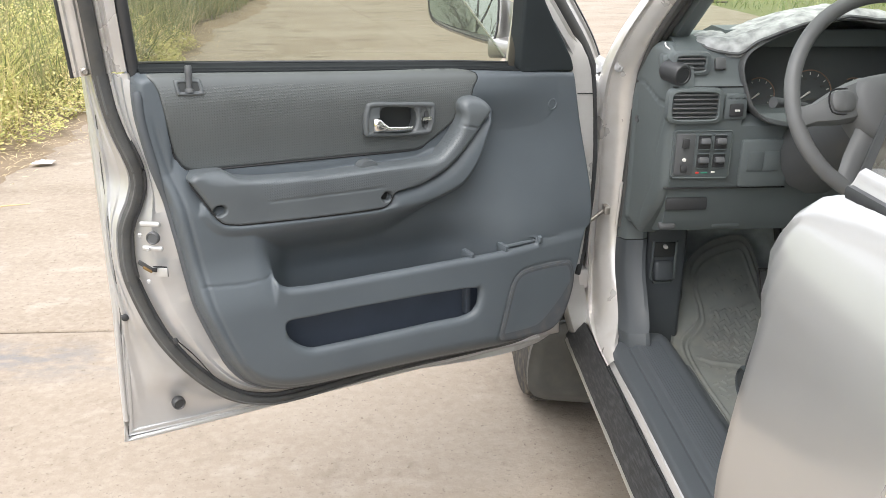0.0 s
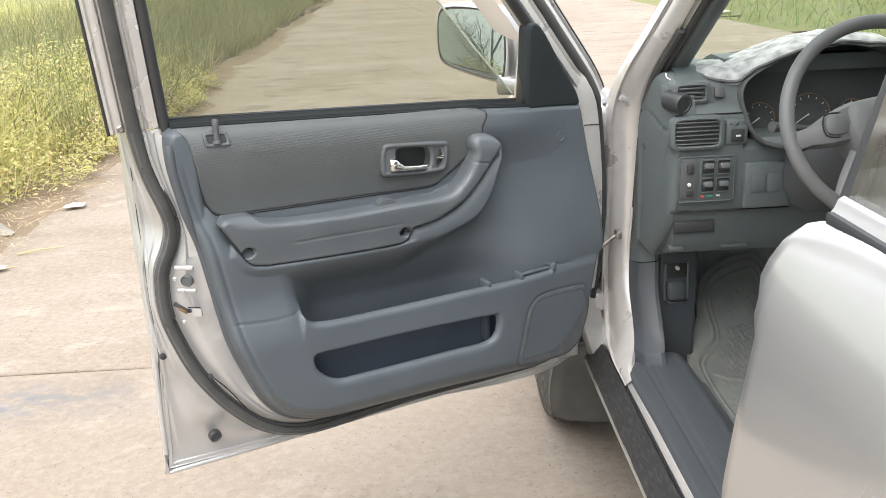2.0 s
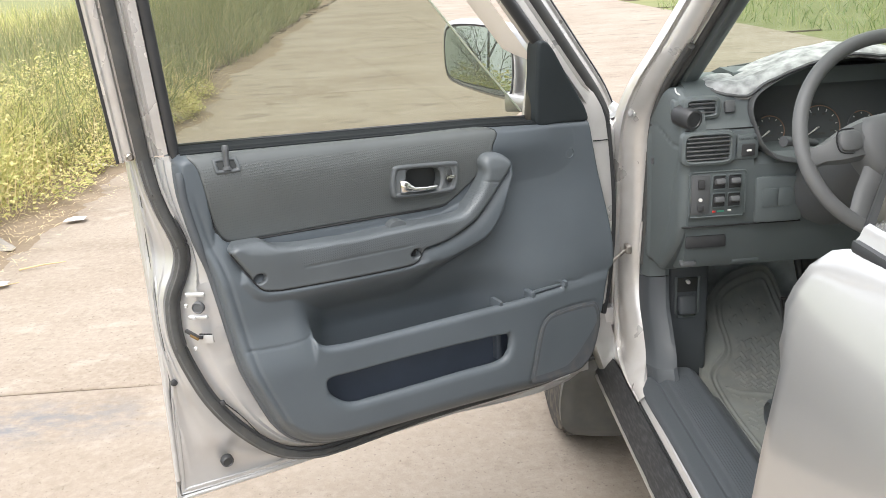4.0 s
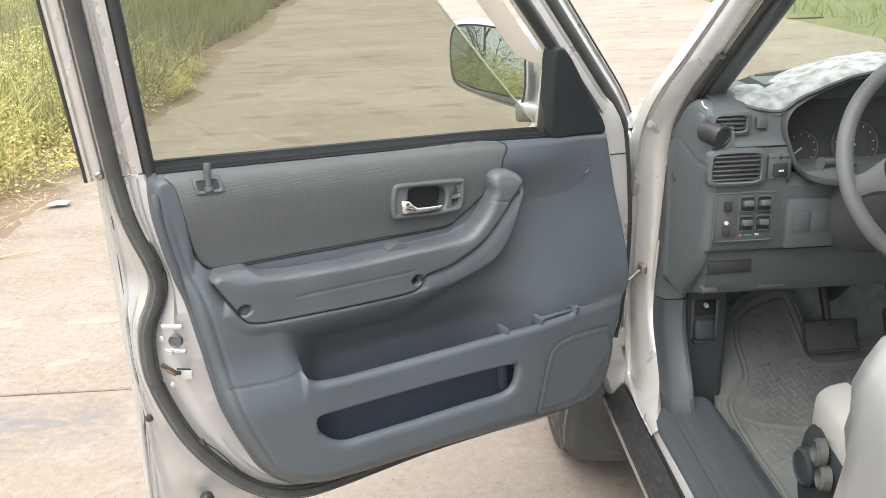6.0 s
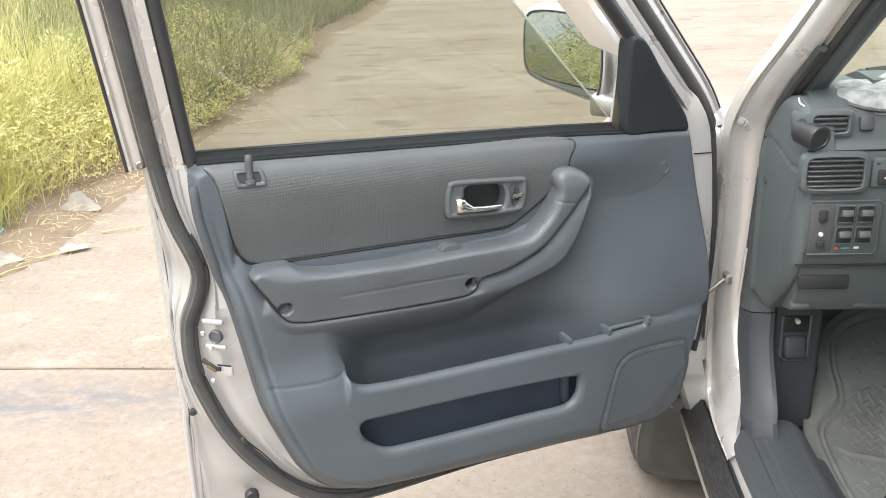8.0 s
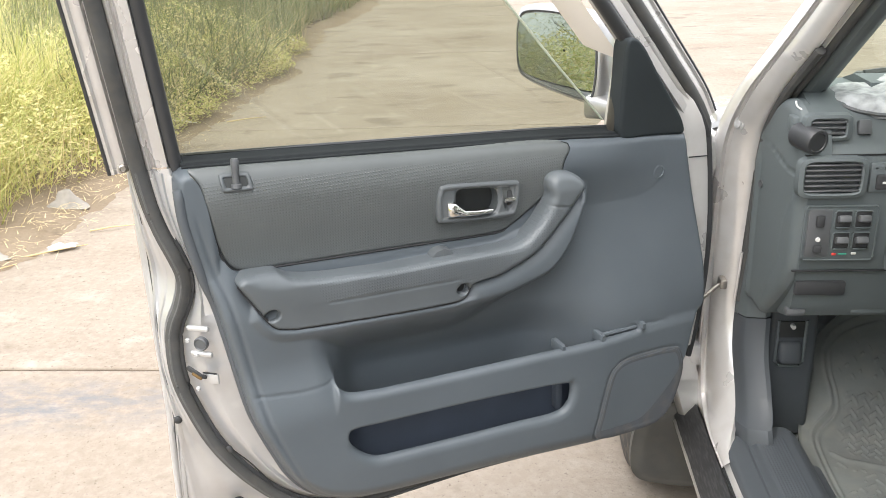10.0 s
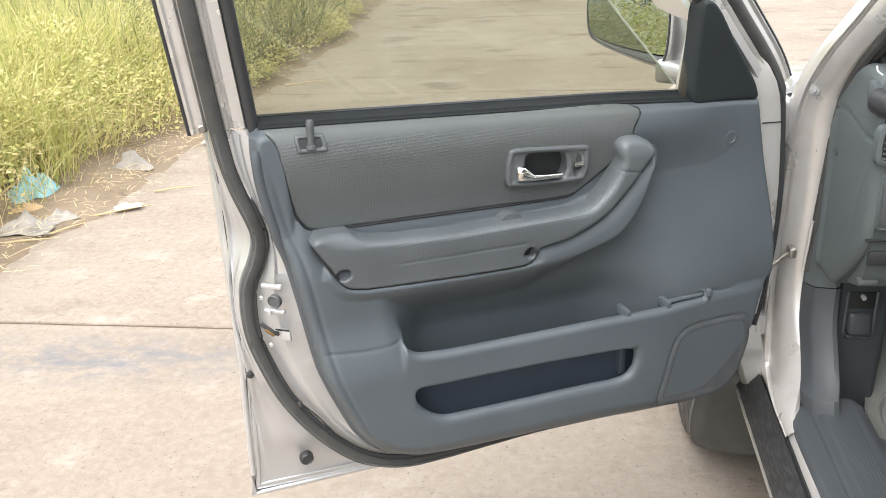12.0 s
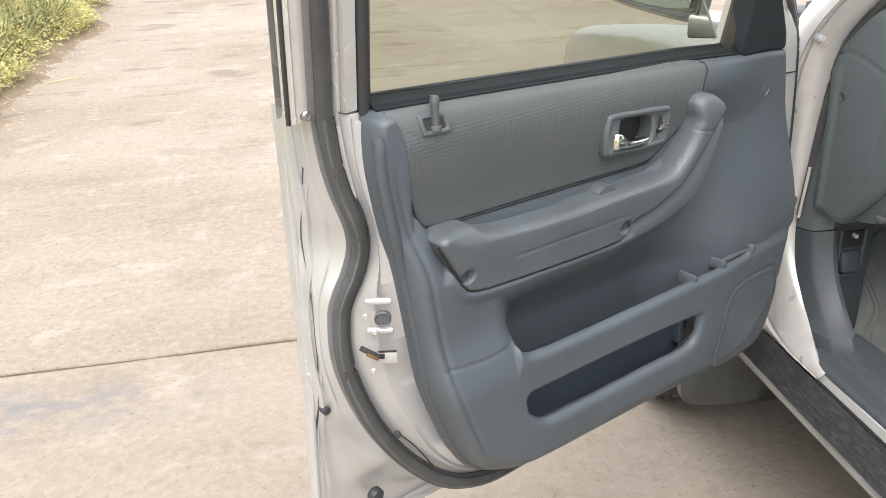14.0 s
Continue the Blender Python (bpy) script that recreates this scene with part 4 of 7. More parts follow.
part("round_button", disc((0.569, 1.605, 0.872), (0, -1, 0), [(0.0038, 0), (0.0038, 0.003), (0.0, 0.0035)], 14), WHITE, sp, "small white button")
panel("rocker", 0.5625, 0.5765, 0.848, 0.862, 1.603, BLACK, 0.008, 0.003, sp)
for cx in (0.607, 0.639):
    for cz in (0.907, 0.869):
        w = panel("switch_well", cx - 0.0135, cx + 0.0135, cz - 0.0145, cz + 0.0145, 1.608, BLACK, 0.004, 0.003, sp)
        part("switch_rim", tube([Vector((cx + a * 0.0138, 1.6045, cz + b * 0.0148)) for a, b in ((-1, -0.8), (-0.8, -1), (0.8, -1), (1, -0.8), (1, 0.8), (0.8, 1), (-0.8, 1), (-1, 0.8))], 0.0014, 6, closed=True), DASH, sp)
        part("window_switch", box((0.020, 0.014, 0.012), pose(cx, 1.601, cz + 0.002, -25), 0.003, 2), DARK, sp, "black window switch")
panel("lock_mark", 0.5955, 0.6025, 0.842, 0.8465, 1.607, RED, 0.003, 0.002, sp, "red marking")
panel("marking_bar", 0.606, 0.620, 0.843, 0.846, 1.607, GREEN, 0.003, 0.001, sp)
panel("marking_bar", 0.627, 0.635, 0.8435, 0.8475, 1.607, WHITE, 0.003, 0.001, sp)
# coin pocket, lower ledge and seams
pk = panel("knee_panel", 0.676, 0.775, 0.822, 0.920, 1.608, DASH, 0.014, 0.010, label="grey blanking panel")
for cx in (0.7045, 0.7375):
    panel("blank_plate", cx - 0.0155, cx + 0.0155, 0.857, 0.896, 1.600, DASH, 0.004, 0.002, pk)
panel("seam_line", 0.53, 0.78, 0.8165, 0.8185, 1.619, SEAM, 0.006, 0.0)
panel("seam_line", 0.53, 0.67, 1.0215, 1.0235, 1.616, SEAM, 0.006, 0.0)
slot = panel("ticket_slot", 0.541, 0.628, 0.767, 0.795, 1.630, BLACK, 0.012, 0.005, label="dark open slot")
panel("lower_lip", 0.649, 0.710, 0.722, 0.736, 1.650, DASH, 0.012, 0.005)
panel("hood_lever", 0.535, 0.57, 0.722, 0.735, 1.645, DARK, 0.02, 0.005)
# round black add-on knob on the corner
kn = part("round_gadget", disc((0.530, 1.635, 1.050), (0.42, -0.88, -0.12), [(0.0, -0.015), (0.019, -0.015), (0.0215, -0.010), (0.0215, 0.030), (0.020, 0.033), (0.016, 0.034), (0.015, 0.032), (0.0, 0.032)], 28), BLACK, dash, "round black plastic gadget")
part("gadget_wire", tube(spline([(0.528, 1.65, 1.075), (0.532, 1.652, 1.086), (0.523, 1.66, 1.094), (0.524, 1.672, 1.10)], 5, False), 0.0016, 6), WHITE, dash)
part("gadget_stem", box((0.02, 0.03, 0.03), pose(0.523, 1.66, 1.065), 0.006), DASH, dash)

# instrument cluster under its hood
HOOD = [(0.674, 1.02), (0.667, 1.064), (0.694, 1.096), (0.776, 1.130), (0.87, 1.144), (0.96, 1.136), (1.045, 1.098), (1.070, 1.06), (1.066, 1.01), (1.03, 0.962), (0.87, 0.945), (0.735, 0.953), (0.692, 0.980)]
hp = spline(HOOD, 5)
bm = bmesh.new()
loft(bm, [[Vector((0.87 + (a - 0.87) * s, y + (b - 1.04) * 0.28, 1.04 + (b - 1.04) * s)) for a, b in hp] for s, y in ((1.03, 1.70), (1.03, 1.622), (1.022, 1.612), (1.005, 1.609), (0.995, 1.612))], True)
bmesh.ops.recalc_face_normals(bm, faces=bm.faces)
cluster = part("instrument_hood", bm, DARK, dash, "curved hood around the instruments", angle=50)
bm = loft(bmesh.new(), [[Vector((0.87 + (a - 0.87) * s, y + (b - 1.04) * 0.28, 1.04 + (b - 1.04) * s)) for a, b in hp] for s, y in ((0.995, 1.612), (0.965, 1.65), (0.90, 1.735))], True)
bmesh.ops.recalc_face_normals(bm, faces=bm.faces)
part("instrument_recess", bm, DARK, dash, "dark recess around the dials", angle=50)
bm = bmesh.new()
f = bm.faces.new([bm.verts.new((0.87 + (a - 0.87) * 0.92, 1.733 + (b - 1.04) * 0.28, 1.04 + (b - 1.04) * 0.92)) for a, b in hp])
part("dial_face", bm, DIAL, dash, "black instrument face", smooth=False)


def gauge(cx, cz, r, n_marks, needle):
    y = 1.724 + (cz - 1.04) * 0.28
    nrm = (0, -0.963, 0.27)
    q = Vector(nrm).to_track_quat("Z", "Y").to_matrix()
    g = part("gauge", disc((cx, y, cz), nrm, [(0.0, 0.0), (r * 0.97, 0.0), (r, 0.002), (r * 0.94, 0.003), (r * 0.94, 0.001)], 36), DIAL, dash, "round instrument dial")
    ux, uz = Vector((1, 0, 0)), Vector((0, 0.27, 0.963))
    c = Vector((cx, y, cz)) + Vector(nrm) * 0.003
    arc = [c + ux * (r * 0.93 * math.cos(a)) + uz * (r * 0.93 * math.sin(a)) for a in np.linspace(radians(-45), radians(120), 26)]
    part("dial_ring", tube(arc, 0.0012, 5), ORANGE, g, "thin orange arc")
    bm = bmesh.new()
    for a in np.linspace(radians(225), radians(-45), n_marks):
        p = c + ux * (r * 0.78 * math.cos(a)) + uz * (r * 0.78 * math.sin(a))
        box((0.0016, 0.0008, r * 0.12), Matrix.Translation(p) @ pose(0, 0, 0, -16, math.degrees(math.pi / 2 - a), 0), 0, 1, bm)
    part("tick_marks", bm, WHITE, g, "white scale marks", smooth=False)
    bm = bmesh.new()
    for a in np.linspace(radians(200), radians(-20), (n_marks + 1) // 2):
        p = c + ux * (r * 0.60 * math.cos(a)) + uz * (r * 0.60 * math.sin(a))
        box((r * 0.17, 0.0008, r * 0.10), Matrix.Translation(p) @ pose(0, 0, 0, -16), 0, 1, bm)
    box((r * 0.5, 0.0008, r * 0.11), Matrix.Translation(c + uz * (r * -0.30)) @ pose(0, 0, 0, -16), 0, 1, bm)
    part("figure_bars", bm, FLAP, g, "pale bars in place of the figures", smooth=False)
    part("needle", tube([c, c + ux * (r * 0.72 * math.cos(needle)) + uz * (r * 0.72 * math.sin(needle))], [0.0022, 0.0010], 6), WHITE, g, "white needle")


gauge(0.741, 0.991, 0.034, 9, radians(215))
gauge(0.848, 0.993, 0.048, 11, radians(212))
gauge(0.940, 0.993, 0.030, 7, radians(215))
part("column_stalk", tube([(0.79, 1.60, 0.985), (0.735, 1.56, 1.0), (0.70, 1.545, 1.005)], [0.008, 0.008, 0.011], 10), DARK, dash, "black indicator stalk")

# fur cover on the dash top
FURP = spline([(0.590, 1.74), (0.582, 1.69), (0.60, 1.655), (0.64, 1.638), (0.70, 1.632), (0.78, 1.638), (0.87, 1.641), (0.98, 1.638), (1.1, 1.655), (1.5, 1.69), (1.85, 1.70), (1.87, 1.86), (1.5, 1.90), (1.1, 1.90), (0.8, 1.88), (0.64, 1.82)], 6)


def fur_h(a, b, d):
    nz = np.array([noise.noise((x * 16, y * 30, 0)) + 0.5 * noise.noise((x * 60, y * 60, 2)) for x, y in zip(a, b)])
    top = np.interp(a, [0.58, 0.66, 0.70, 0.78, 0.87, 0.96, 1.04, 1.10, 1.9], [1.098, 1.100, 1.111, 1.139, 1.153, 1.145, 1.116, 1.104, 1.104])
    return top - 0.045 * ss((b - 1.74) / 0.20) - 0.016 * ss((1.675 - b) / 0.04) * ss((0.70 - a) / 0.04) + 0.012 * np.sqrt(np.clip(d / 0.02, 0, 1)) + 0.004 * nz


part("cover_border", tube([Vector((a, b - 0.002, float(fur_h(np.array([a]), np.array([b]), np.array([0.0]))[0]) - 0.001)) for a, b in FURP[:62]], 0.0035, 6), DARK, CAR, "dark bound edge of the dashboard cover")
sheet("dash_cover", FURP, fur_h, world_xy, 0.008, FUR, CAR, "pale grey furry dashboard cover", skirt=0.008)

# steering wheel
steer = new("steering_wheel")
steer.parent = CAR
steer.matrix_parent_inverse = Matrix.Translation(-CAR_BASE)
WC = Vector((0.835, 1.375, 1.043))
WN = Vector((0, -math.cos(radians(26)), math.sin(radians(26))))
WU = Vector((0, math.sin(radians(26)), math.cos(radians(26))))


def on_wheel(a, b, c=0.0):
    return WC + Vector((a, 0, 0)) + WU * b + WN * c


rim = [on_wheel(0.180 * math.cos(a), 0.180 * math.sin(a)) for a in np.linspace(0, 2 * math.pi, 65)[:-1]]
part("rim", tube(rim, 0.0130, 14, closed=True, up=tuple(WN)), WHEELG, steer, "grey moulded wheel rim")
part("hub", loft(bmesh.new(), [[on_wheel(s * x, s * y - 0.01, h) for x, y in spline([(-0.080, 0.034), (-0.045, 0.046), (0.0, 0.050), (0.045, 0.046), (0.080, 0.034), (0.088, -0.01), (0.066, -0.055), (0.03, -0.072), (0.0, -0.075), (-0.03, -0.072), (-0.066, -0.055), (-0.088, -0.01)], 5)] for s, h in ((1.0, -0.03), (1.02, 0.0), (0.96, 0.022), (0.80, 0.032), (0.4, 0.036), (0.02, 0.037))], True), WHEELG, steer, "padded wheel hub", angle=60)
for s in (-1, 1):
    rows = []
    for f, wd, h in ((0.0, 0.036, 0.014), (0.25, 0.034, 0.013), (0.45, 0.030, 0.010), (0.75, 0.019, 0.004), (0.9, 0.019, 0.001), (1.0, 0.026, 0.0)):
        a, b = s * (0.065 + 0.107 * f), -0.002 - 0.032 * f
        rows.append([on_wheel(a, b + wd * y, h + 0.012 * z) for y, z in ((-1, -0.6), (-0.8, 0.6), (0, 1), (0.8, 0.6), (1, -0.6))])
    part("spoke", loft(bmesh.new(), rows), WHEELG, steer, "wheel spoke")
    part("horn_button", loft(bmesh.new(), [[on_wheel(s * 0.104 + x * k, -0.010 + y * k, h) for x, y in spline([(-0.016, 0.015), (0.016, 0.015), (0.016, -0.015), (-0.016, -0.015)], 4)] for k, h in ((1.0, 0.018), (0.97, 0.025), (0.85, 0.027), (0.02, 0.027))], True), WHEELG, steer, "squarish horn button")
    part("button_gap", tube([on_wheel(s * 0.104 + x, -0.010 + y, 0.0195) for x, y in spline([(-0.0185, 0.0175), (0.0185, 0.0175), (0.0185, -0.0175), (-0.0185, -0.0175)], 4)], 0.0014, 6, closed=True), SEAM, steer)
    lo = [on_wheel(s * 0.052, -0.060, 0.004), on_wheel(s * 0.080, -0.105, -0.002), on_wheel(s * 0.100, -0.148, 0.0)]
    part("lower_spoke", tube(lo, [0.026, 0.02, 0.018], 10, flat=0.5, up=tuple(WN)), WHEELG, steer)
part("emblem", loft(bmesh.new(), [[on_wheel(x * k, 0.012 + y * k, h) for x, y in spline([(-0.016, 0.013), (0.016, 0.013), (0.013, -0.013), (-0.013, -0.013)], 4)] for k, h in ((1.0, 0.030), (1.0, 0.038), (0.9, 0.040), (0.75, 0.038), (0.02, 0.038))], True), DARK, steer, "plain raised badge on the hub")
part("column_shroud", tube([on_wheel(0, -0.02, -0.03), on_wheel(0, -0.03, -0.16), on_wheel(0, -0.03, -0.30)], [0.06, 0.07, 0.085], 14), DARK, CAR, "dark column shroud", angle=60)

# pedals
for nm, cx, cz, w in (("brake_pedal", 0.918, 0.507, 0.122), ("accelerator_pedal", 1.07, 0.53, 0.05)):
    pd = part(nm, box((w, 0.02, 0.07), pose(cx, 1.84, cz, -30), 0.008), DARK, CAR, "black pedal pad")
    part("pad_rim", tube([Vector((cx + sx * w * 0.5, 1.830 + sz * 0.0170, cz + 0.005 + sz * 0.030)) for sx, sz in ((-1, -1), (1, -1), (1, 1), (-1, 1))], 0.004, 6, closed=True), FLAP, pd)
    part("pedal_arm", tube([(cx, 1.85, cz + 0.02), (cx, 1.93, cz + 0.15), (cx, 1.97, cz + 0.30)], 0.01, 8), BLACK, pd)
part("steering_shaft", tube([(0.93, 1.72, 0.80), (0.97, 1.88, 0.66), (1.00, 2.02, 0.54)], [0.040, 0.030, 0.028], 10), DARK, CAR, "dark steering shaft cover")

# ---- driver's seat ----
seat = tagged(new("driver_seat"))
seat.parent = CAR
seat.matrix_parent_inverse = Matrix.Translation(-CAR_BASE)
seat["label"] = "pale grey leather driver's seat"


def seat_block(rows, material, name, label=""):
    bm = loft(bmesh.new(), rows, True, True)
    bmesh.ops.recalc_face_normals(bm, faces=bm.faces)
    return part(name, bm, material, seat, label, angle=70)


def rr(cx, cy, hx, hy, p=0.35, n=28):
    return [(cx + math.copysign(abs(math.cos(t)) ** p, math.cos(t)) * hx, cy + math.copysign(abs(math.sin(t)) ** p, math.sin(t)) * hy) for t in 2 * math.pi * np.arange(n) / n]


rows = []
for y, hx, hz, cz in ((1.372, 0.16, 0.035, 0.615), (1.362, 0.20, 0.052, 0.617), (1.33, 0.225, 0.064, 0.622), (1.25, 0.235, 0.072, 0.618), (1.1, 0.24, 0.078, 0.605), (0.85, 0.24, 0.08, 0.59)):
    rows.append([Vector((0.855 + a, y, cz + b)) for a, b in rr(0, 0, hx, hz)])
seat_block(rows, LEATHER, "cushion", "pale leather cushion with piping")
for s in (-1, 1):
    part("piping", tube(spline([(0.855 + s * 0.15, 1.368, 0.655), (0.855 + s * 0.168, 1.33, 0.684), (0.855 + s * 0.172, 1.25, 0.691), (0.855 + s * 0.175, 0.9, 0.675)], 5, False), 0.0035, 6), DARK, seat, "dark stitched seam")
rows = []
for z, y, hx, hy in ((0.62, 0.86, 0.21, 0.07), (0.8, 0.80, 0.24, 0.075), (1.0, 0.74, 0.25, 0.075), (1.2, 0.68, 0.22, 0.06), (1.27, 0.655, 0.18, 0.045)):
    rows.append([Vector((0.855 + a, y + b, z)) for a, b in rr(0, 0, hx, hy)])
seat_block(rows, LEATHER, "backrest")
seat_block([[Vector((0.855 + a, 0.645 + b, z)) for a, b in rr(0, 0, hx, 0.04)] for z, hx in ((1.30, 0.11), (1.33, 0.13), (1.42, 0.13), (1.46, 0.10))], LEATHER, "headrest")
SB = spline([(1.345, 0.585), (1.305, 0.625), (1.22, 0.632), (0.9, 0.60), (0.88, 0.48), (1.18, 0.445), (1.27, 0.425), (1.325, 0.44), (1.350, 0.50)], 6)
sb = sheet("side_cover", SB, lambda a, b, d: 0.022 * np.sqrt(np.clip(d / 0.03, 0, 1)), lambda a, b, c: Vector((0.635 - c, a, b)), 0.008, SLATE, seat, "dark plastic seat side cover", skirt=0.05, flip=True)
part("height_knob", disc((0.612, 1.284, 0.555), (-1, 0, 0), [(0.034, 0), (0.033, 0.012), (0.028, 0.017), (0.024, 0.014), (0.0, 0.016)], 24), SLATE, seat, "round adjuster knob")
part("height_knob", disc((0.612, 1.247, 0.606), (-1, 0.2, 0.1), [(0.024, 0), (0.023, 0.012), (0.016, 0.016), (0.014, 0.006), (0.0, 0.006)], 20), FLAP, seat, "round adjuster knob")
part("height_knob", disc((0.612, 1.224, 0.573), (-1, 0.2, 0.1), [(0.022, 0), (0.021, 0.012), (0.016, 0.016), (0.014, 0.006), (0.0, 0.006)], 20), FLAP, seat, "round adjuster knob")
part("seat_frame", box((0.42, 0.55, 0.09), pose(0.855, 1.03, 0.47), 0.02), BLACK, seat)
part("passenger_seat", box((0.48, 0.52, 0.30), pose(1.62, 1.05, 0.55), 0.06, 4), LEATHER, CAR, "pale grey leather passenger seat")
part("passenger_backrest", box((0.48, 0.14, 0.65), pose(1.62, 0.74, 0.98, 14), 0.05, 4), LEATHER, CAR)
part("centre_pillar", box((0.05, 0.11, 0.62), pose(0.49, 0.74, 0.72), 0.02), SHELL, CAR, "silver centre pillar")
part("centre_pillar", tube([Vector((0.535, 0.72, 1.0)), Vector((0.64, 0.70, 1.6))], 0.04, 10, flat=0.6, up=(1, 0, 0)), DASH, CAR, "grey centre pillar trim")


# ---- wheels ----
def wheel(cx, cy, side):
    w = new("wheel")
    w.parent = CAR
    w.matrix_parent_inverse = Matrix.Translation(-CAR_BASE)
    R = 0.335
    part("tyre", disc((cx, cy, R), (side, 0, 0), [(0.19, -0.10), (0.27, -0.105), (0.32, -0.095), (0.334, -0.06), (0.335, 0.0), (0.334, 0.06), (0.32, 0.095), (0.27, 0.105), (0.19, 0.10)], 48), TYRE, w, "dusty black tyre")
    bm = bmesh.new()
    for k in range(40):
        a = 2 * math.pi * k / 40
        for s in (-1, 1):
            box((0.055, 0.022, 0.012), Matrix.Translation((cx + s * 0.045, cy + 0.334 * math.cos(a), R + 0.334 * math.sin(a))) @ Matrix.Rotation(a - math.pi / 2, 4, "X") @ Matrix.Rotation(0.4 * s, 4, "Z"), 0.002, 1, bm)
    tagged(part("tread", bm, TYRE, w), kind="stuff")
    part("rim", disc((cx, cy, R), (side, 0, 0), [(0.195, 0.10), (0.185, 0.085), (0.17, 0.05), (0.08, 0.06), (0.06, 0.085), (0.0, 0.088)], 40), STEEL, w, "grey metal rim")


for cx, sd in ((0.445, -1), (2.055, 1)):
    wheel(cx, 2.28, sd)
    wheel(cx, -0.36, sd)
# mud flap behind the front wheel
MF = spline([(0.335, 0.36), (0.318, 0.30), (0.317, 0.225), (0.329, 0.188), (0.355, 0.170), (0.42, 0.158), (0.50, 0.154), (0.526, 0.166), (0.540, 0.215), (0.55, 0.26), (0.56, 0.38), (0.50, 0.40), (0.40, 0.40)], 6)
sheet("mud_flap", MF, lambda a, b, d: 0.010 * ss(d / 0.03), lambda a, b, c: Vector((a, 1.885 - c + 0.15 * (0.3 - b), b)), 0.006, FLAP, CAR, "dusty dark plastic mud flap", skirt=0.02)
part("wheel_arch_liner", tube([(0.55, 2.28 + 0.38 * math.cos(a), 0.335 + 0.40 * math.sin(a)) for a in np.linspace(-0.2, math.pi + 0.5, 16)], 0.10, 10, flat=0.25, up=(0, 0, 1)), BLACK, CAR, "black wheel arch liner")


# ---- the open front door: u from the hinge outwards, v up, w towards the cabin side ----
DA = radians(28.2)
DO, DD, DN = Vector((0.43, 1.76, 0)), Vector((-math.cos(DA), -math.sin(DA), 0)), Vector((math.sin(DA), -math.cos(DA), 0))


def dr(u, v, w):
    return DO + DD * float(u) + DN * float(w) + Vector((0, 0, float(v)))


def loft_door(rows):
    bm = loft(bmesh.new(), [[dr(*p) for p in r] for r in rows])
    bmesh.ops.recalc_face_normals(bm, faces=bm.faces)
    return bm


# weatherstrip line, from the belt down the latch edge, along the bottom and up the hinge edge
STRIP = spline([(0.989, 1.10, -0.030), (0.983, 1.05, -0.032), (0.973, 1.005, -0.033), (0.961, 0.967, -0.031), (0.954, 0.940, -0.034), (0.954, 0.915, -0.037), (0.963, 0.885, -0.041), (0.975, 0.858, -0.046), (0.982, 0.827, -0.05), (0.983, 0.767, -0.05),
                (0.969, 0.705, -0.048), (0.942, 0.633, -0.040), (0.896, 0.560, -0.034), (0.838, 0.500, -0.029), (0.775, 0.470, -0.026), (0.70, 0.461, -0.026), (0.5, 0.462, -0.028), (0.30, 0.452, -0.028), (0.17, 0.450, -0.028), (0.10, 0.480, -0.028), (0.055, 0.545, -0.028), (0.030, 0.62, -0.03), (0.018, 0.75, -0.03), (0.010, 0.95, -0.03), (0.014, 1.04, -0.028)], 5, False)
FRAME_TOP = spline([(0.014, 1.04, -0.028), (0.045, 1.09, -0.024), (0.128, 1.182, -0.006), (0.208, 1.268, 0.013), (0.30, 1.365, 0.036), (0.42, 1.49, 0.066), (0.53, 1.575, 0.086), (0.66, 1.605, 0.094), (0.9, 1.612, 0.095), (1.01, 1.60, 0.09), (1.033, 1.56, 0.083), (1.0225, 1.45, 0.056), (1.008, 1.30, 0.019), (0.9985, 1.20, -0.006), (0.989, 1.10, -0.030)], 5, False)
EDGE = []
for u, v, w in STRIP:
    if u > 0.5 and v > 0.66:
        EDGE.append((1.0 + 0.012 * (1.06 - v) * (v < 1.0), v, -0.122))
    elif v > 0.575 and u > 0.5:
        EDGE.append((1.006 + 0.008 * (0.66 - v) / 0.085, 0.66 - (0.66 - v) / 0.085 * 0.25, -0.124))
    elif u > 0.10 and v < 0.575:
        f = (0.905 - u) / 0.805
        EDGE.append((1.015 - 1.015 * (1 - (1 - f) ** 1.0) if f < 1 else 0.0, 0.408 - 0.035 * f, -0.124))
    else:
        EDGE.append((-0.005, 0.375 + max(0, v - 0.475) * 1.17, -0.11))
EDGE = np.array(EDGE)
ST = np.array(STRIP)
mid = ST.mean(0)
tang = np.gradient(ST[:, :2], axis=0)
tang /= np.linalg.norm(tang, axis=1)[:, None]
outn = np.stack([-tang[:, 1], tang[:, 0]], 1)
outn *= np.sign(((ST[:, :2] - np.array([0.5, 0.78])) * outn).sum(1))[:, None]


def off(dist, w):
    return [(a + n[0] * dist, b + n[1] * dist, c + w) for (a, b, c), n in zip(ST, outn)]


def between(p, q, f, w):
    return [tuple(np.array(a) * (1 - f) + np.array(b) * f + np.array([0, 0, w])) for a, b in zip(p, q)]


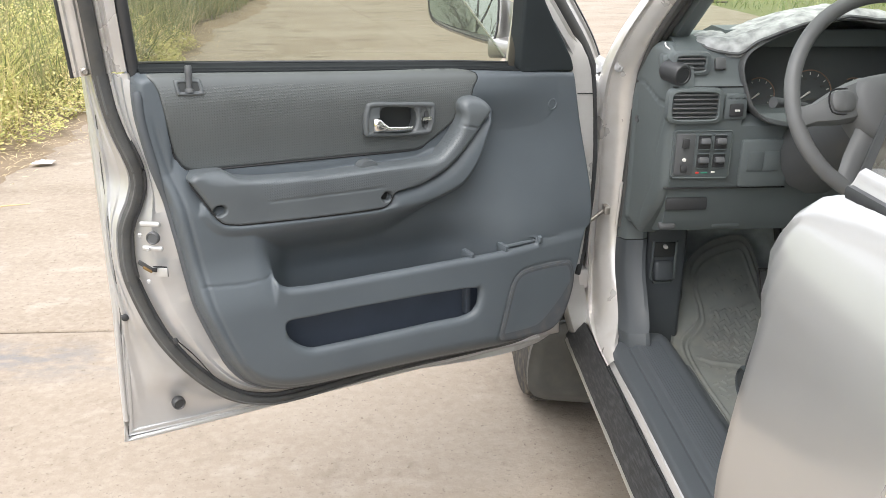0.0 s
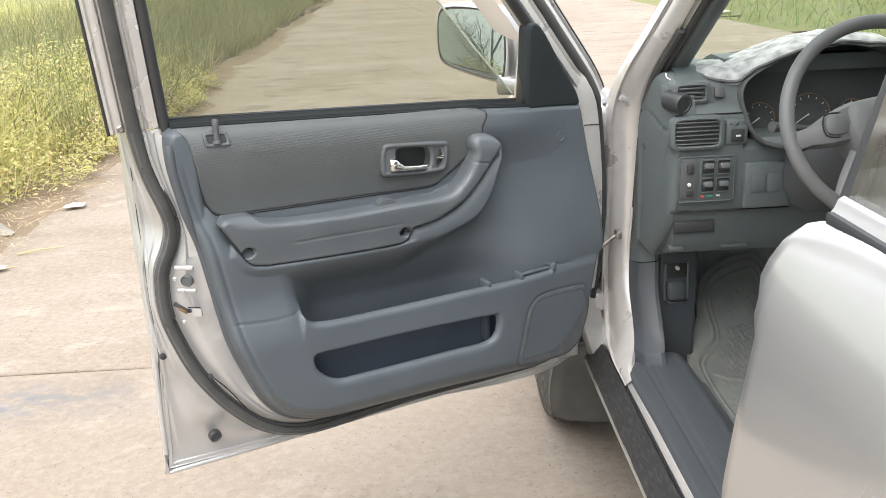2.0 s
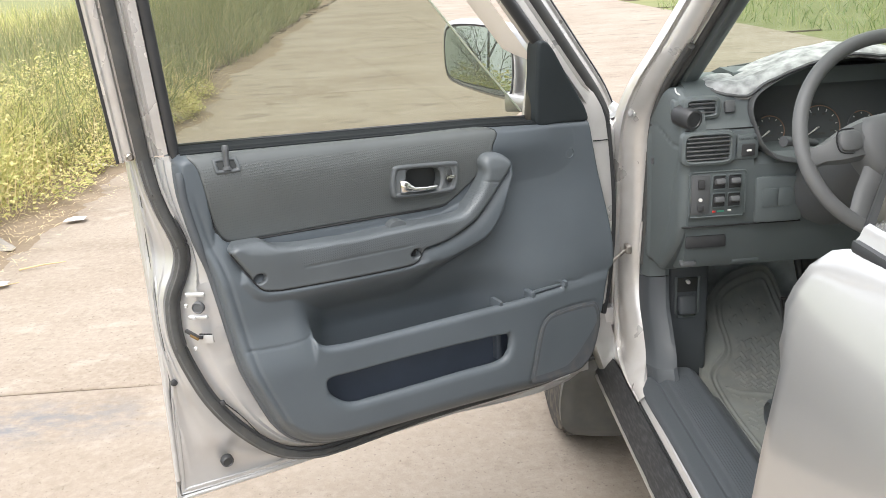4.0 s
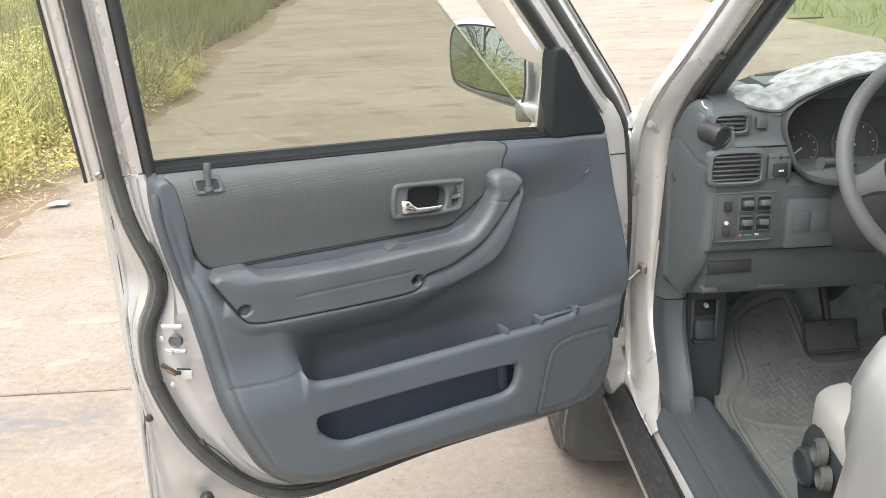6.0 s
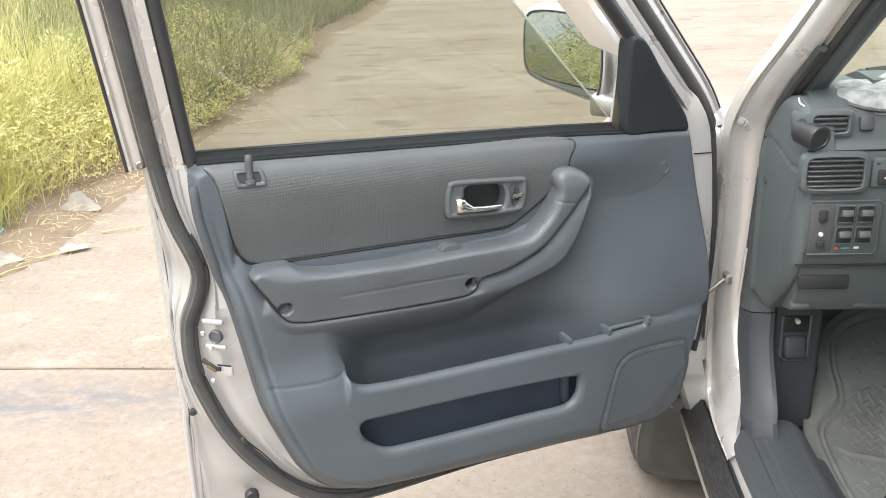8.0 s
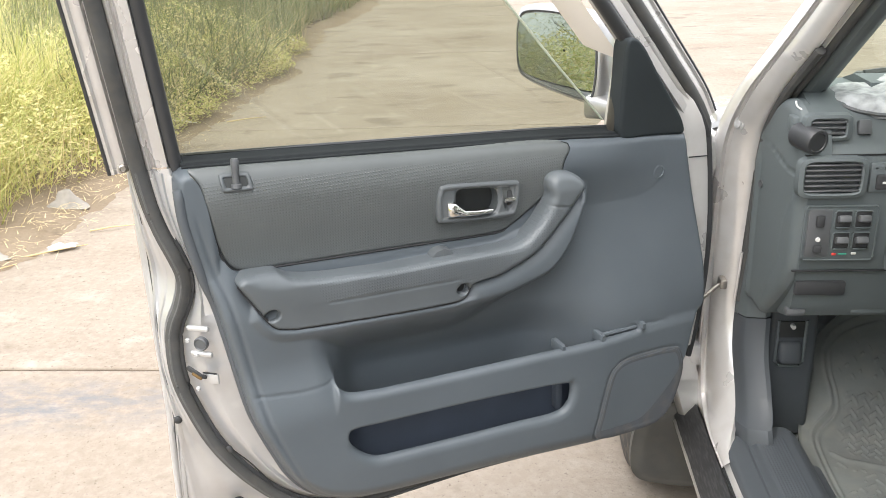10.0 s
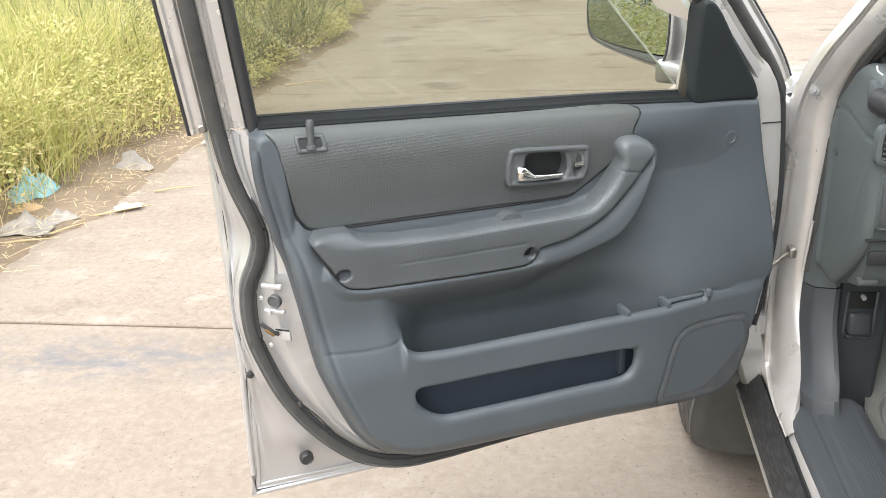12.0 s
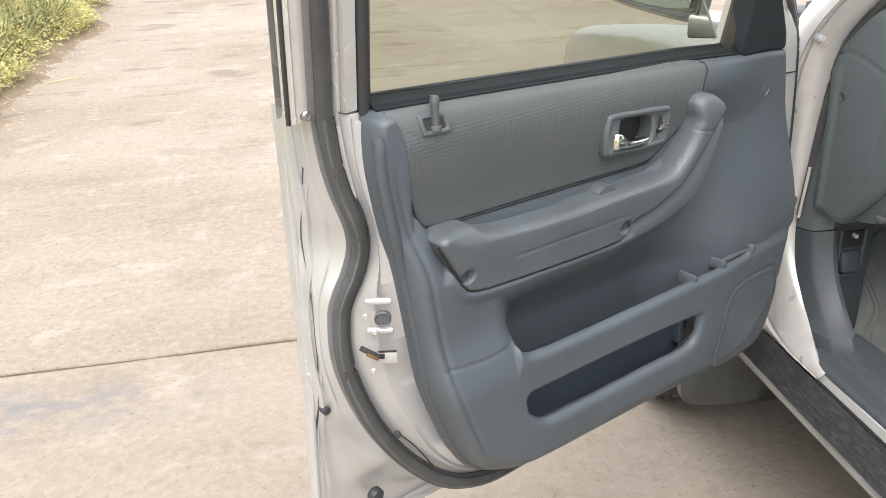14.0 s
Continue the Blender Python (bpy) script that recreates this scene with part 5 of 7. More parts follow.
# edge of the trim panel
TRIM_OUT = spline([(0.940, 1.098), (0.949, 1.085), (0.950, 1.04), (0.945, 1.0), (0.935, 0.945), (0.922, 0.898), (0.911, 0.83), (0.896, 0.727), (0.885, 0.683), (0.864, 0.623), (0.842, 0.572), (0.808, 0.532), (0.757, 0.508), (0.70, 0.499), (0.6, 0.493), (0.45, 0.484), (0.297, 0.471), (0.205, 0.465), (0.165, 0.472), (0.125, 0.500), (0.092, 0.553), (0.071, 0.625), (0.060, 0.690), (0.040, 0.715), (0.036, 0.76), (0.038, 0.82), (0.047, 0.895), (0.066, 0.988), (0.076, 1.030), (0.09, 1.038), (0.217, 1.050), (0.345, 1.062), (0.547, 1.076), (0.737, 1.089), (0.915, 1.1005)], 5)
to = np.array(TRIM_OUT)
inner_row = []
for (a, b, c) in ST:
    k = np.argmin(((to - (a, b)) ** 2).sum(1))
    inner_row.append((to[k][0], to[k][1], -0.018))
gap = np.linalg.norm(EDGE[:, :2] - ST[:, :2], axis=1)


def flange(f, bump=0.0):
    """A row between the weatherstrip and the outer edge: steep where they lie close, else dropping at once to a flat pressing."""
    rows = []
    a = np.array(off(0.011, -0.020))
    for p, q, g in zip(a, EDGE, gap):
        k = 1 + 4 * float(ss((g - 0.035) / 0.07))
        uv = p[:2] * (1 - f) + q[:2] * f
        w = p[2] + (q[2] + 0.004 - p[2]) * (1 - (1 - f) ** k) + bump * float(ss((p[0] - 0.8) / 0.1)) * float(ss((p[1] - 0.5) / 0.2))
        dish = 0.010 * float(ss((g - 0.05) / 0.06)) * float(np.interp(f, [0, 0.2, 0.34, 1.0], [0, 0.85, 1.0, 0])) * (0.15 + 0.85 * float(ss((0.54 - uv[1]) / 0.07)))
        rows.append((uv[0] + (0.5 * bump if p[0] > 0.9 else 0), uv[1], w - dish))
    return rows


front_door = part("front_door", loft_door([[(a, b, -0.03) for a, b, c in between(inner_row, ST, -0.6, 0)], [(a, b, c) for a, b, c in inner_row], between(inner_row, off(-0.014, -0.008), 0.35, 0.003), between(inner_row, off(-0.014, -0.008), 0.50, 0.009), between(inner_row, off(-0.014, -0.008), 0.56, 0.009), between(inner_row, off(-0.014, -0.008), 0.80, 0.001), off(-0.013, -0.010), off(-0.011, -0.016), off(0.010, -0.016),
                                           flange(0.0), flange(0.12), flange(0.22), flange(0.28, 0.003), flange(0.36, 0.004), flange(0.44), flange(0.55), flange(0.62, 0.005), flange(0.68, 0.005), flange(0.74), flange(0.82), flange(0.88, 0.002), flange(0.94), [tuple(p) for p in EDGE], [(a, b, -0.134) for a, b, c in EDGE]]), SHELL, CAR, "silver front door standing open with grey plastic trim", angle=40)
for v, s in ((0.742, 0.006), (0.722, 0.005)):
    part("hem_dent", box((0.012, 0.02, s * 2), Matrix.Translation(dr(0.9985, v, -0.119)) @ pose(0, 0, 0, 0, 0, math.degrees(DA)), s * 0.8, 3), SHELL, front_door, "sealer bulge on the hemmed edge")
# hemmed outer edge: a rolled bead, and a pressed step inside it
inward = ST[:, :2] - EDGE[:, :2]
inward = inward / np.maximum(np.linalg.norm(inward, axis=1)[:, None], 0.02)
sel = [i for i in range(len(EDGE)) if EDGE[i][0] > 0.03 and EDGE[i][1] < 1.04]
part("edge_hem", tube([dr(EDGE[i][0] + inward[i][0] * 0.004, EDGE[i][1] + inward[i][1] * 0.004, -0.1195) for i in sel], 0.0052, 10), SHELL, front_door, "rolled hem along the door edge")
low = [i for i in sel if EDGE[i][1] < 0.66]


def hem_line(depth, lift):
    """A line on the flange, the given depth in from the door's edge."""
    a = np.array(off(0.011, -0.020))
    pts = []
    for i in sel:
        k = 1 + 4 * float(ss((gap[i] - 0.035) / 0.07))
        f = 1 - min(depth / max(gap[i], 0.02), 0.8)
        q = a[i] * (1 - f) + EDGE[i] * f
        pts.append(dr(q[0], q[1], a[i][2] + (EDGE[i][2] + 0.004 - a[i][2]) * (1 - (1 - f) ** k) + lift))
    return pts


part("hem_groove", tube(hem_line(0.0115, 0.0002), 0.0012, 6), FLAP, front_door, "dark line inside the hem")
part("hem_bead", tube(hem_line(0.0150, 0.0003), 0.0022, 6), SHELL, front_door, "sealer bead inside the hem")
part("pressed_step", tube([dr(EDGE[i][0] + inward[i][0] * 0.021, EDGE[i][1] + inward[i][1] * 0.021, -0.1205) for i in low], 0.0045, 8, flat=0.6, up=tuple(DN)), SHELL, front_door)
# outer skin
SK = spline([(0.95, 1.050), (0.985, 1.046), (0.992, 1.03), (0.995, 0.98), (0.996, 0.9), (0.998, 0.7), (1.004, 0.5), (1.006, 0.44), (1.004, 0.415), (0.98, 0.409), (0.9, 0.404), (0.5, 0.389), (0.0, 0.372), (-0.002, 0.7), (-0.002, 0.99), (0.3, 1.005), (0.6, 1.022)], 8)
sheet("outer_skin", SK, lambda a, b, d: -0.130 - 0.030 * ss(d / 0.05) - 0.030 * ss(d / 0.3), dr, 0.02, PAINT, front_door, "silver outer skin", flip=True)

# weatherstrip, closed loop
loop = [dr(*p) for p in list(ST[:-1]) + list(FRAME_TOP[:-1])]
radii = [0.0106 - 0.0032 * float(ss((0.86 - p[0]) / 0.15)) * float(ss((0.7 - p[1]) / 0.1)) for p in list(ST[:-1]) + list(FRAME_TOP[:-1])]
part("weatherstrip", tube(loop, radii, 12, closed=True, flat=0.72, up=tuple(DN)), RUBBER, front_door, "dark grey rubber weatherstrip")


# fold drawn in a paler rubber than the strip itself
part("weatherstrip_fold", tube([dr(*p) for p in off(0.0045, 0.0055)], 0.0022, 6), PALESTRIP, front_door, "raised fold on the weatherstrip")
part("weatherstrip_lip", tube([dr(*p) for p in off(-0.0118, -0.001)], 0.0042, 6), BLACK, front_door, "thin black lip of the weatherstrip")


# window frame: nested bars following the top line
def frame_row(inset, dw, line=FRAME_TOP):
    c = np.array([0.55, 1.25])
    t = np.gradient(line[:, :2], axis=0)
    t /= np.linalg.norm(t, axis=1)[:, None]
    n = np.stack([-t[:, 1], t[:, 0]], 1)
    n *= np.sign(((c - line[:, :2]) * n).sum(1))[:, None]
    return [(a + m[0] * inset, b + m[1] * inset, w + dw) for (a, b, w), m in zip(line, n)]


part("window_frame", loft_door([frame_row(-0.036, -0.030), frame_row(-0.035, -0.014), frame_row(-0.031, -0.010), frame_row(-0.027, -0.014), frame_row(-0.022, -0.010), frame_row(-0.015, -0.010), frame_row(-0.011, -0.016), frame_row(0.010, -0.012), frame_row(0.0115, 0.002), frame_row(0.0145, 0.006), frame_row(0.017, 0.002), frame_row(0.019, -0.003), frame_row(0.022, -0.001), frame_row(0.024, 0.008), frame_row(0.038, 0.010), frame_row(0.041, 0.004), frame_row(0.042, -0.05), frame_row(0.03, -0.065), frame_row(-0.036, -0.045)]), PILLAR, front_door, "silver window frame", angle=40)
fr = [p for p in frame_row(-0.037, -0.016)]
part("outer_seal", tube([dr(*p) for p in fr], 0.0030, 8), BLACK, front_door, "black outer edge seal")
# run channel for the glass: rear upright and the sloping front
n_top = len(FRAME_TOP)
run = [p for p in frame_row(0.049, 0.004)]
rear_run = [p for p in run if p[0] > 0.85 and p[1] < 1.58]
rear_run = rear_run + [(rear_run[-1][0] - 0.003, 1.092, rear_run[-1][2] - 0.002)]
part("run_channel", tube([dr(*p) for p in rear_run], 0.0095, 10, flat=1.1, up=tuple(DN)), BLACK, front_door, "black rubber run channel")
front_run = [p for p in run if p[0] < 0.6 and 1.19 < p[1]]
part("run_channel", tube([dr(*p) for p in front_run], 0.0115, 10, flat=1.1, up=tuple(DN)), BLACK, front_door, "black rubber run channel")
p0 = front_run[0]
part("channel_end", disc(dr(p0[0] - 0.002, p0[1] - 0.006, p0[2]), dr(p0[0] - 0.3, p0[1] - 0.35, p0[2]) - dr(*p0), [(0.0135, -0.012), (0.0145, 0.0), (0.0125, 0.004), (0.0, 0.005)], 16), FLAP, front_door, "grey end of the run channel")
# mirror sail
SAIL = spline([(0.214, 1.046), (0.226, 1.10), (0.233, 1.16), (0.238, 1.205), (0.230, 1.218), (0.205, 1.205), (0.155, 1.143), (0.113, 1.092), (0.090, 1.062), (0.082, 1.037), (0.12, 1.039), (0.17, 1.042)], 5)
sheet("mirror_sail", SAIL, lambda a, b, d: -0.010 + LEAN * (b - 1.04) + 0.006 * np.sqrt(np.clip(d / 0.003, 0, 1)), dr, 0.003, SLATE, front_door, "dark slate plastic triangle at the mirror", skirt=0.03, flip=True)
part("division_bar", loft_door([[(u0 + f * 0.012 + k, 1.046 + f * 0.19, -0.018 + LEAN * f * 0.19 + h) for f in np.linspace(0, 1, 6)] for u0, k, h in ((0.222, -0.006, -0.006), (0.222, -0.001, -0.003), (0.222, 0.0, -0.006), (0.222, 0.002, -0.018), (0.222, -0.004, -0.030))]), plain("brown_black_trim", (0.062, 0.056, 0.047), 0.4, vary=0.1), front_door, "dark upright beside the mirror triangle")

# pale strip added for a bright band here; no such post is known
part("division_strip", loft_door([[(u0 + f * 0.004, 1.058 + f * 0.163, w + LEAN * f * 0.163) for f in np.linspace(0, 1, 6)] for u0, w in ((0.197, -0.062), (0.197, -0.050), (0.200, -0.047), (0.209, -0.047), (0.212, -0.050), (0.212, -0.062))]), PILLAR, front_door, "silver post between the glass and the mirror triangle")

# glass, wound a little way down; its sloping front edge stands clear of the frame
GL = np.array([(0.222, 1.05), (0.226, 1.072), (0.343, 1.189), (0.454, 1.304), (0.56, 1.415), (0.63, 1.445), (0.97, 1.455), (0.985, 1.43), (0.93, 1.06), (0.90, 1.04)])
glass = sheet("window_glass", GL, lambda a, b, d: -0.052 + LEAN * (b - 1.05), dr, 0.03, TINT, front_door, "tinted window wound partly down", flip=True)
glass.visible_shadow = False
ge = [dr(u, v, -0.052 + LEAN * (v - 1.05)) for u, v in GL[1:6]]
part("glass_edge", tube(ge, 0.002, 6), plain("glass_edge_green", (0.55, 0.60, 0.48), 0.15, bump=0.0), front_door, "ground edge of the glass")
# smoked rain visor outside the frame
vis = [p for p in frame_row(0.094, -0.045) if p[0] < 0.75 and p[1] > 1.200]
vis2 = [p for p in frame_row(0.050, -0.055) if p[0] < 0.75 and p[1] > 1.165]
k = min(len(vis), len(vis2))
part("rain_visor", loft_door([vis2[:k], between(vis2[:k], vis[:k], 0.5, -0.008), vis[:k]]), VISOR, front_door, "beige translucent rain visor")

# belt seals
BV = lambda u: np.interp(u, [0.0, 0.217, 0.345, 0.547, 0.737, 0.93], [1.034, 1.050, 1.062, 1.076, 1.089, 1.102])
us = np.linspace(0.935, 0.215, 24)
part("belt_seal", loft_door([[(u, BV(u) + b, c) for u in us] for b, c in ((-0.004, -0.006), (0.0005, -0.006), (0.0015, -0.009), (0.0012, -0.012), (0.0045, -0.014), (0.0055, -0.018), (0.0050, -0.030), (0.008, -0.034), (0.0095, -0.040), (0.008, -0.049), (0.0, -0.050))]), SEALDARK, front_door, "slate-coloured seal at the window base")
part("belt_seal_lip", tube([dr(u, BV(u) + 0.0100, -0.041) for u in us], 0.0028, 6), BLACK, front_door, "black rubber wiping lip")

# ---- trim panel ----
ARM_OUT = spline([(0.8885, 0.933), (0.8865, 0.938), (0.8800, 0.9425), (0.8688, 0.9432), (0.8341, 0.9412), (0.8212, 0.9344), (0.8037, 0.9258), (0.755, 0.9185), (0.708, 0.9155), (0.661, 0.912), (0.560, 0.9105), (0.478, 0.9085), (0.436, 0.912), (0.416, 0.9235), (0.3925, 0.9470), (0.3795, 0.9730), (0.3770, 0.9850), (0.3792, 0.9965), (0.3775, 1.0080), (0.3667, 1.0160), (0.3469, 1.0162), (0.3295, 1.0101), (0.3165, 0.9989), (0.3143, 0.9849), (0.3324, 0.9635), (0.3627, 0.9292), (0.404, 0.8916), (0.4573, 0.8693), (0.508, 0.8624), (0.524, 0.8577), (0.5301, 0.8453), (0.5392, 0.8371), (0.5622, 0.8337), (0.6639, 0.8378), (0.7974, 0.8467), (0.8201, 0.8497), (0.838, 0.8544), (0.8482, 0.8631), (0.8589, 0.8801), (0.8825, 0.9208)], 5)
BODY_OUT = spline([(0.8895, 0.944), (0.8737, 0.9496), (0.8394, 0.9477), (0.8094, 0.9324), (0.714, 0.9211), (0.5675, 0.9151), (0.4417, 0.9162), (0.3954, 0.9503), (0.3765, 0.9843), (0.3821, 1.0062), (0.3469, 1.0162), (0.317, 1.004), (0.311, 0.9887), (0.3184, 0.9626), (0.3408, 0.907), (0.3709, 0.867), (0.4032, 0.8496), (0.4577, 0.8357), (0.512, 0.834), (0.5622, 0.8337), (0.6639, 0.8378), (0.7974, 0.8467), (0.838, 0.8544), (0.8589, 0.8801), (0.8825, 0.9208)], 5)
BIN_OUT = spline([(0.7525, 0.652), (0.747, 0.661), (0.732, 0.6627), (0.7013, 0.6611), (0.6183, 0.6582), (0.5092, 0.6528), (0.3936, 0.6448), (0.3560, 0.6403), (0.3440, 0.6350), (0.3401, 0.6240), (0.3425, 0.6060), (0.3544, 0.5855), (0.3844, 0.5795), (0.4444, 0.5828), (0.5591, 0.5868), (0.6676, 0.5918), (0.6991, 0.5942), (0.7197, 0.6024), (0.7398, 0.6203), (0.7505, 0.6389)], 5)
SPK = spline([(0.291, 0.512), (0.283, 0.553), (0.264, 0.622), (0.245, 0.645), (0.215, 0.652), (0.13, 0.649), (0.102, 0.640), (0.092, 0.600), (0.102, 0.552), (0.120, 0.515), (0.150, 0.493), (0.20, 0.492), (0.265, 0.499)], 5)
INS = spline([(0.928, 1.098), (0.918, 1.080), (0.912, 1.05), (0.908, 1.015), (0.904, 0.985), (0.898, 0.962), (0.887, 0.947), (0.870, 0.9405), (0.8339, 0.9379), (0.742, 0.9345), (0.596, 0.9287), (0.491, 0.9236), (0.450, 0.9245), (0.4268, 0.9361), (0.3846, 0.9659), (0.352, 0.999), (0.340, 1.026), (0.3398, 1.0601), (0.547, 1.0745), (0.737, 1.0875), (0.91, 1.099)], 5)
CUP = spline([(0.530, 1.011), (0.50, 1.009), (0.470, 1.004), (0.462, 0.990), (0.464, 0.972), (0.475, 0.963), (0.515, 0.9665), (0.532, 0.978), (0.536, 0.998)], 5)
LIP = np.array([(0.02, 0.701), (0.10, 0.701), (0.14, 0.7003), (0.18, 0.6997), (0.196, 0.6995), (0.22, 0.6993), (0.27, 0.6994), (0.331, 0.7011), (0.391, 0.7037), (0.5052, 0.7075), (0.6134, 0.7112), (0.6957, 0.7148), (0.7257, 0.7182), (0.7400, 0.7210), (0.7490, 0.7255), (0.7569, 0.7330), (0.7625, 0.7440)])


def dome(x):
    x = np.clip(x, 0, 1)
    return np.sqrt(1 - (1 - x) ** 2)


# opening of the upper pocket, behind its lip
SLOT = np.array([tuple(p) for p in LIP[4:]] + [(0.7600, 0.7500), (0.7450, 0.7530), (0.7200, 0.7500), (0.6134, 0.7430), (0.5052, 0.7390), (0.391, 0.7350), (0.330, 0.7290), (0.300, 0.7225), (0.270, 0.7185), (0.215, 0.7150), (0.198, 0.7105)])


def bulge_w(u, v):
    return 0.056 - 0.010 * ss((0.30 - u) / 0.15) + 0.003 * ss((0.70 - v) / 0.1)


def wall_w(u, v):
    """The panel above the pocket and the pocket's back wall."""
    lip = np.interp(u, LIP[:, 0], LIP[:, 1])
    col = ss((u - 0.710) / 0.085) * 0.036 * ss((0.93 + 0.09 * ss((u - 0.85) / 0.05) - v) / (0.07 + 0.08 * ss((u - 0.85) / 0.05)))
    body = sdf(BODY_OUT, u, v)
    arm = sdf(ARM_OUT, u, v)
    above = ss((v - np.interp(u, [0.30, 0.345, 0.36, 0.40, 0.46, 0.8, 0.9], [1.03, 1.0, 0.95, 0.915, 0.898, 0.898, 0.898])) / 0.014) * ss((0.893 - u) / 0.012)
    wide = 0.034 + 0.048 * ss((u - 0.42) / 0.14)
    swell = 0.043 * (1 - ss(-body / wide)) * (1 - above) * ss((1.01 - v) / 0.05) * (1 - ss((u - 0.86) / 0.03) * ss((v - 0.87) / 0.03))
    swell = swell - 0.010 * np.exp(-(np.minimum(arm, 0) / 0.013) ** 2) * (body > 0) * (1 - above)
    swell = swell - 0.006 * np.exp(-(arm / 0.0032) ** 2) * (1 - above)
    swell = swell * (1 - ss((arm - 0.004) / 0.006)) + 0.005 * above * ss((body + 0.03) / 0.03)
    pocket = -ss((0.785 - u) / 0.09) * (0.008 * ss((u - 0.16) / 0.22) * ss((0.86 - v) / 0.10) + 0.028 * ss((lip + 0.085 - v) / 0.085) * ss((u - 0.22) / 0.20))
    return np.maximum(col, swell) + pocket + 0.040 * ss((0.42 - u) / 0.20) * ss((0.95 - v) / 0.24) 


def trim_base(u, v, d):
    lip = np.interp(u, LIP[:, 0], LIP[:, 1])
    right = ss((0.200 - u) / 0.016)
    soft = np.maximum(ss((u - 0.755) / 0.014), right)
    half = 0.003 + 0.052 * soft - 0.043 * right
    low = ss((lip + 0.014 * (1 - soft) + half - v) / (2 * half))
    w = wall_w(u, v) * (1 - low) + bulge_w(u, v) * low
    # rounded lip of the upper pocket, rolled lower edge of the lower one
    sl = np.maximum(-sdf(SLOT, u, v), 0)
    w = w - 0.010 * (1 - dome(sl / 0.011)) * low * (1 - soft)
    b = np.maximum(-sdf(BIN_OUT, u, v), 0)
    mid = np.interp(u, [0.34, 0.75], [0.612, 0.642])
    lower = np.maximum(ss((mid - v) / 0.02), ss((0.352 - u) / 0.012))
    w = w - 0.0085 * (1 - dome(b / 0.015)) * lower - 0.0015 * (1 - dome(b / 0.003))
    # the roll under the window goes on past the insert to the hinge edge
    s = BV(u) - v
    roll = (-0.006 + 0.025 * dome(s / 0.050)) * (1 - ss((s - 0.030) / 0.095)) * ss((0.475 - u) / 0.04) * ss((u - 0.10) / 0.24)
    w = np.where(roll > 0.0005, np.maximum(w, roll), w)
    # shallow groove round the loudspeaker
    s = sdf(SPK, u, v)
    w = w - 0.0024 * np.exp(-((s + 0.001) / 0.0028) ** 2)
    # moulding seams
    w = w - 0.0022 * np.exp(-((v - np.interp(u, [0.127, 0.185], [0.7035, 0.7085])) / 0.0016) ** 2) * ss((0.186 - u) / 0.006) * ss((u - 0.125) / 0.02)
    seam = np.interp(u, [0.755, 0.777, 0.816, 0.889], [0.7515, 0.744, 0.7435, 0.752])
    w = w - 0.0022 * np.exp(-((v - seam) / 0.0015) ** 2) * ss((u - 0.760) / 0.008)
    # raised border on the latch side and rolled edges
    low_edge = ss((0.72 - v) / 0.15)
    side = (0.017 + 0.019 * ss((0.97 - v) / 0.14)) * ss((u - 0.893) / 0.018) * ss((v - 0.80) / 0.08)
    w = np.where(side > 0.0005, np.maximum(w, side), w)
    w = w - 0.003 * np.exp(-((d - 0.022) / 0.003) ** 2) * ss((u - 0.62) / 0.1) * ss((1.05 - v) / 0.05)
    R = 0.012 + 0.030 * low_edge * ss((0.62 - v) / 0.1) + 0.012 * low_edge
    return w - (w + 0.016) * (1 - dome(d / R))


trim = sheet("door_trim_panel", TRIM_OUT, trim_base, dr, 0.0028, TRIM, front_door, "blue-grey moulded plastic door panel", skirt=0.055, flip=True, holes=(BIN_OUT, SLOT, INS), hole_skirt=0.005)
cut = next(i for i in range(len(TRIM_OUT)) if TRIM_OUT[i][1] < 1.085 and TRIM_OUT[i][0] > 0.9)
part("trim_edge", tube([dr(*(np.array(p) + (np.array([0.52, 0.80]) - p) * 0.0100), 0.003 + 0.009 * float(ss((p[1] - 0.88) / 0.08)) * float(ss((1.09 - p[1]) / 0.02))) for p in TRIM_OUT[cut:cut + 92]], 0.0075, 10, flat=1.1, up=tuple(DN)), TRIMEDGE, front_door, "darker rolled edge of the door panel")
SLOT_BACK = np.array([(0.785, 0.6300), (0.785, 0.7700), (0.70, 0.7700), (0.39, 0.7550), (0.20, 0.7450), (0.12, 0.7200), (0.12, 0.6300)])
sheet("pocket_inside", SLOT_BACK, lambda a, b, d: wall_w(a, b) - 0.0005 - 0.004 * (1 - ss(d / 0.012)), dr, 0.0035, TRIM, front_door, "back wall of the upper pocket", flip=True)
# dark sheet close behind the opening paints the pocket's shade
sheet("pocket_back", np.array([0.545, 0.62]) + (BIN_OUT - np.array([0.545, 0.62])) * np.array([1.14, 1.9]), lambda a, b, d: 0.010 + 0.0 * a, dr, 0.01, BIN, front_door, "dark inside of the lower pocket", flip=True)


def insert_h(u, v, d):
    s = BV(u) - v
    return -0.006 + 0.025 * dome(s / 0.050) - 0.015 * ss((s - 0.035) / 0.13) - 0.004 * (1 - dome(d / 0.0045)) * ss(s / 0.01)


sheet("upper_insert", INS, insert_h, dr, 0.0028, INSERT, front_door, "dark grey insert with a pimpled grain", skirt=0.014, flip=True, holes=(CUP,), hole_skirt=0.012, third=lambda u, v: ss((BV(u) - v - 0.016) / 0.008) * (1 - 0.5 * ss((BV(u) - v - 0.045) / 0.06)))
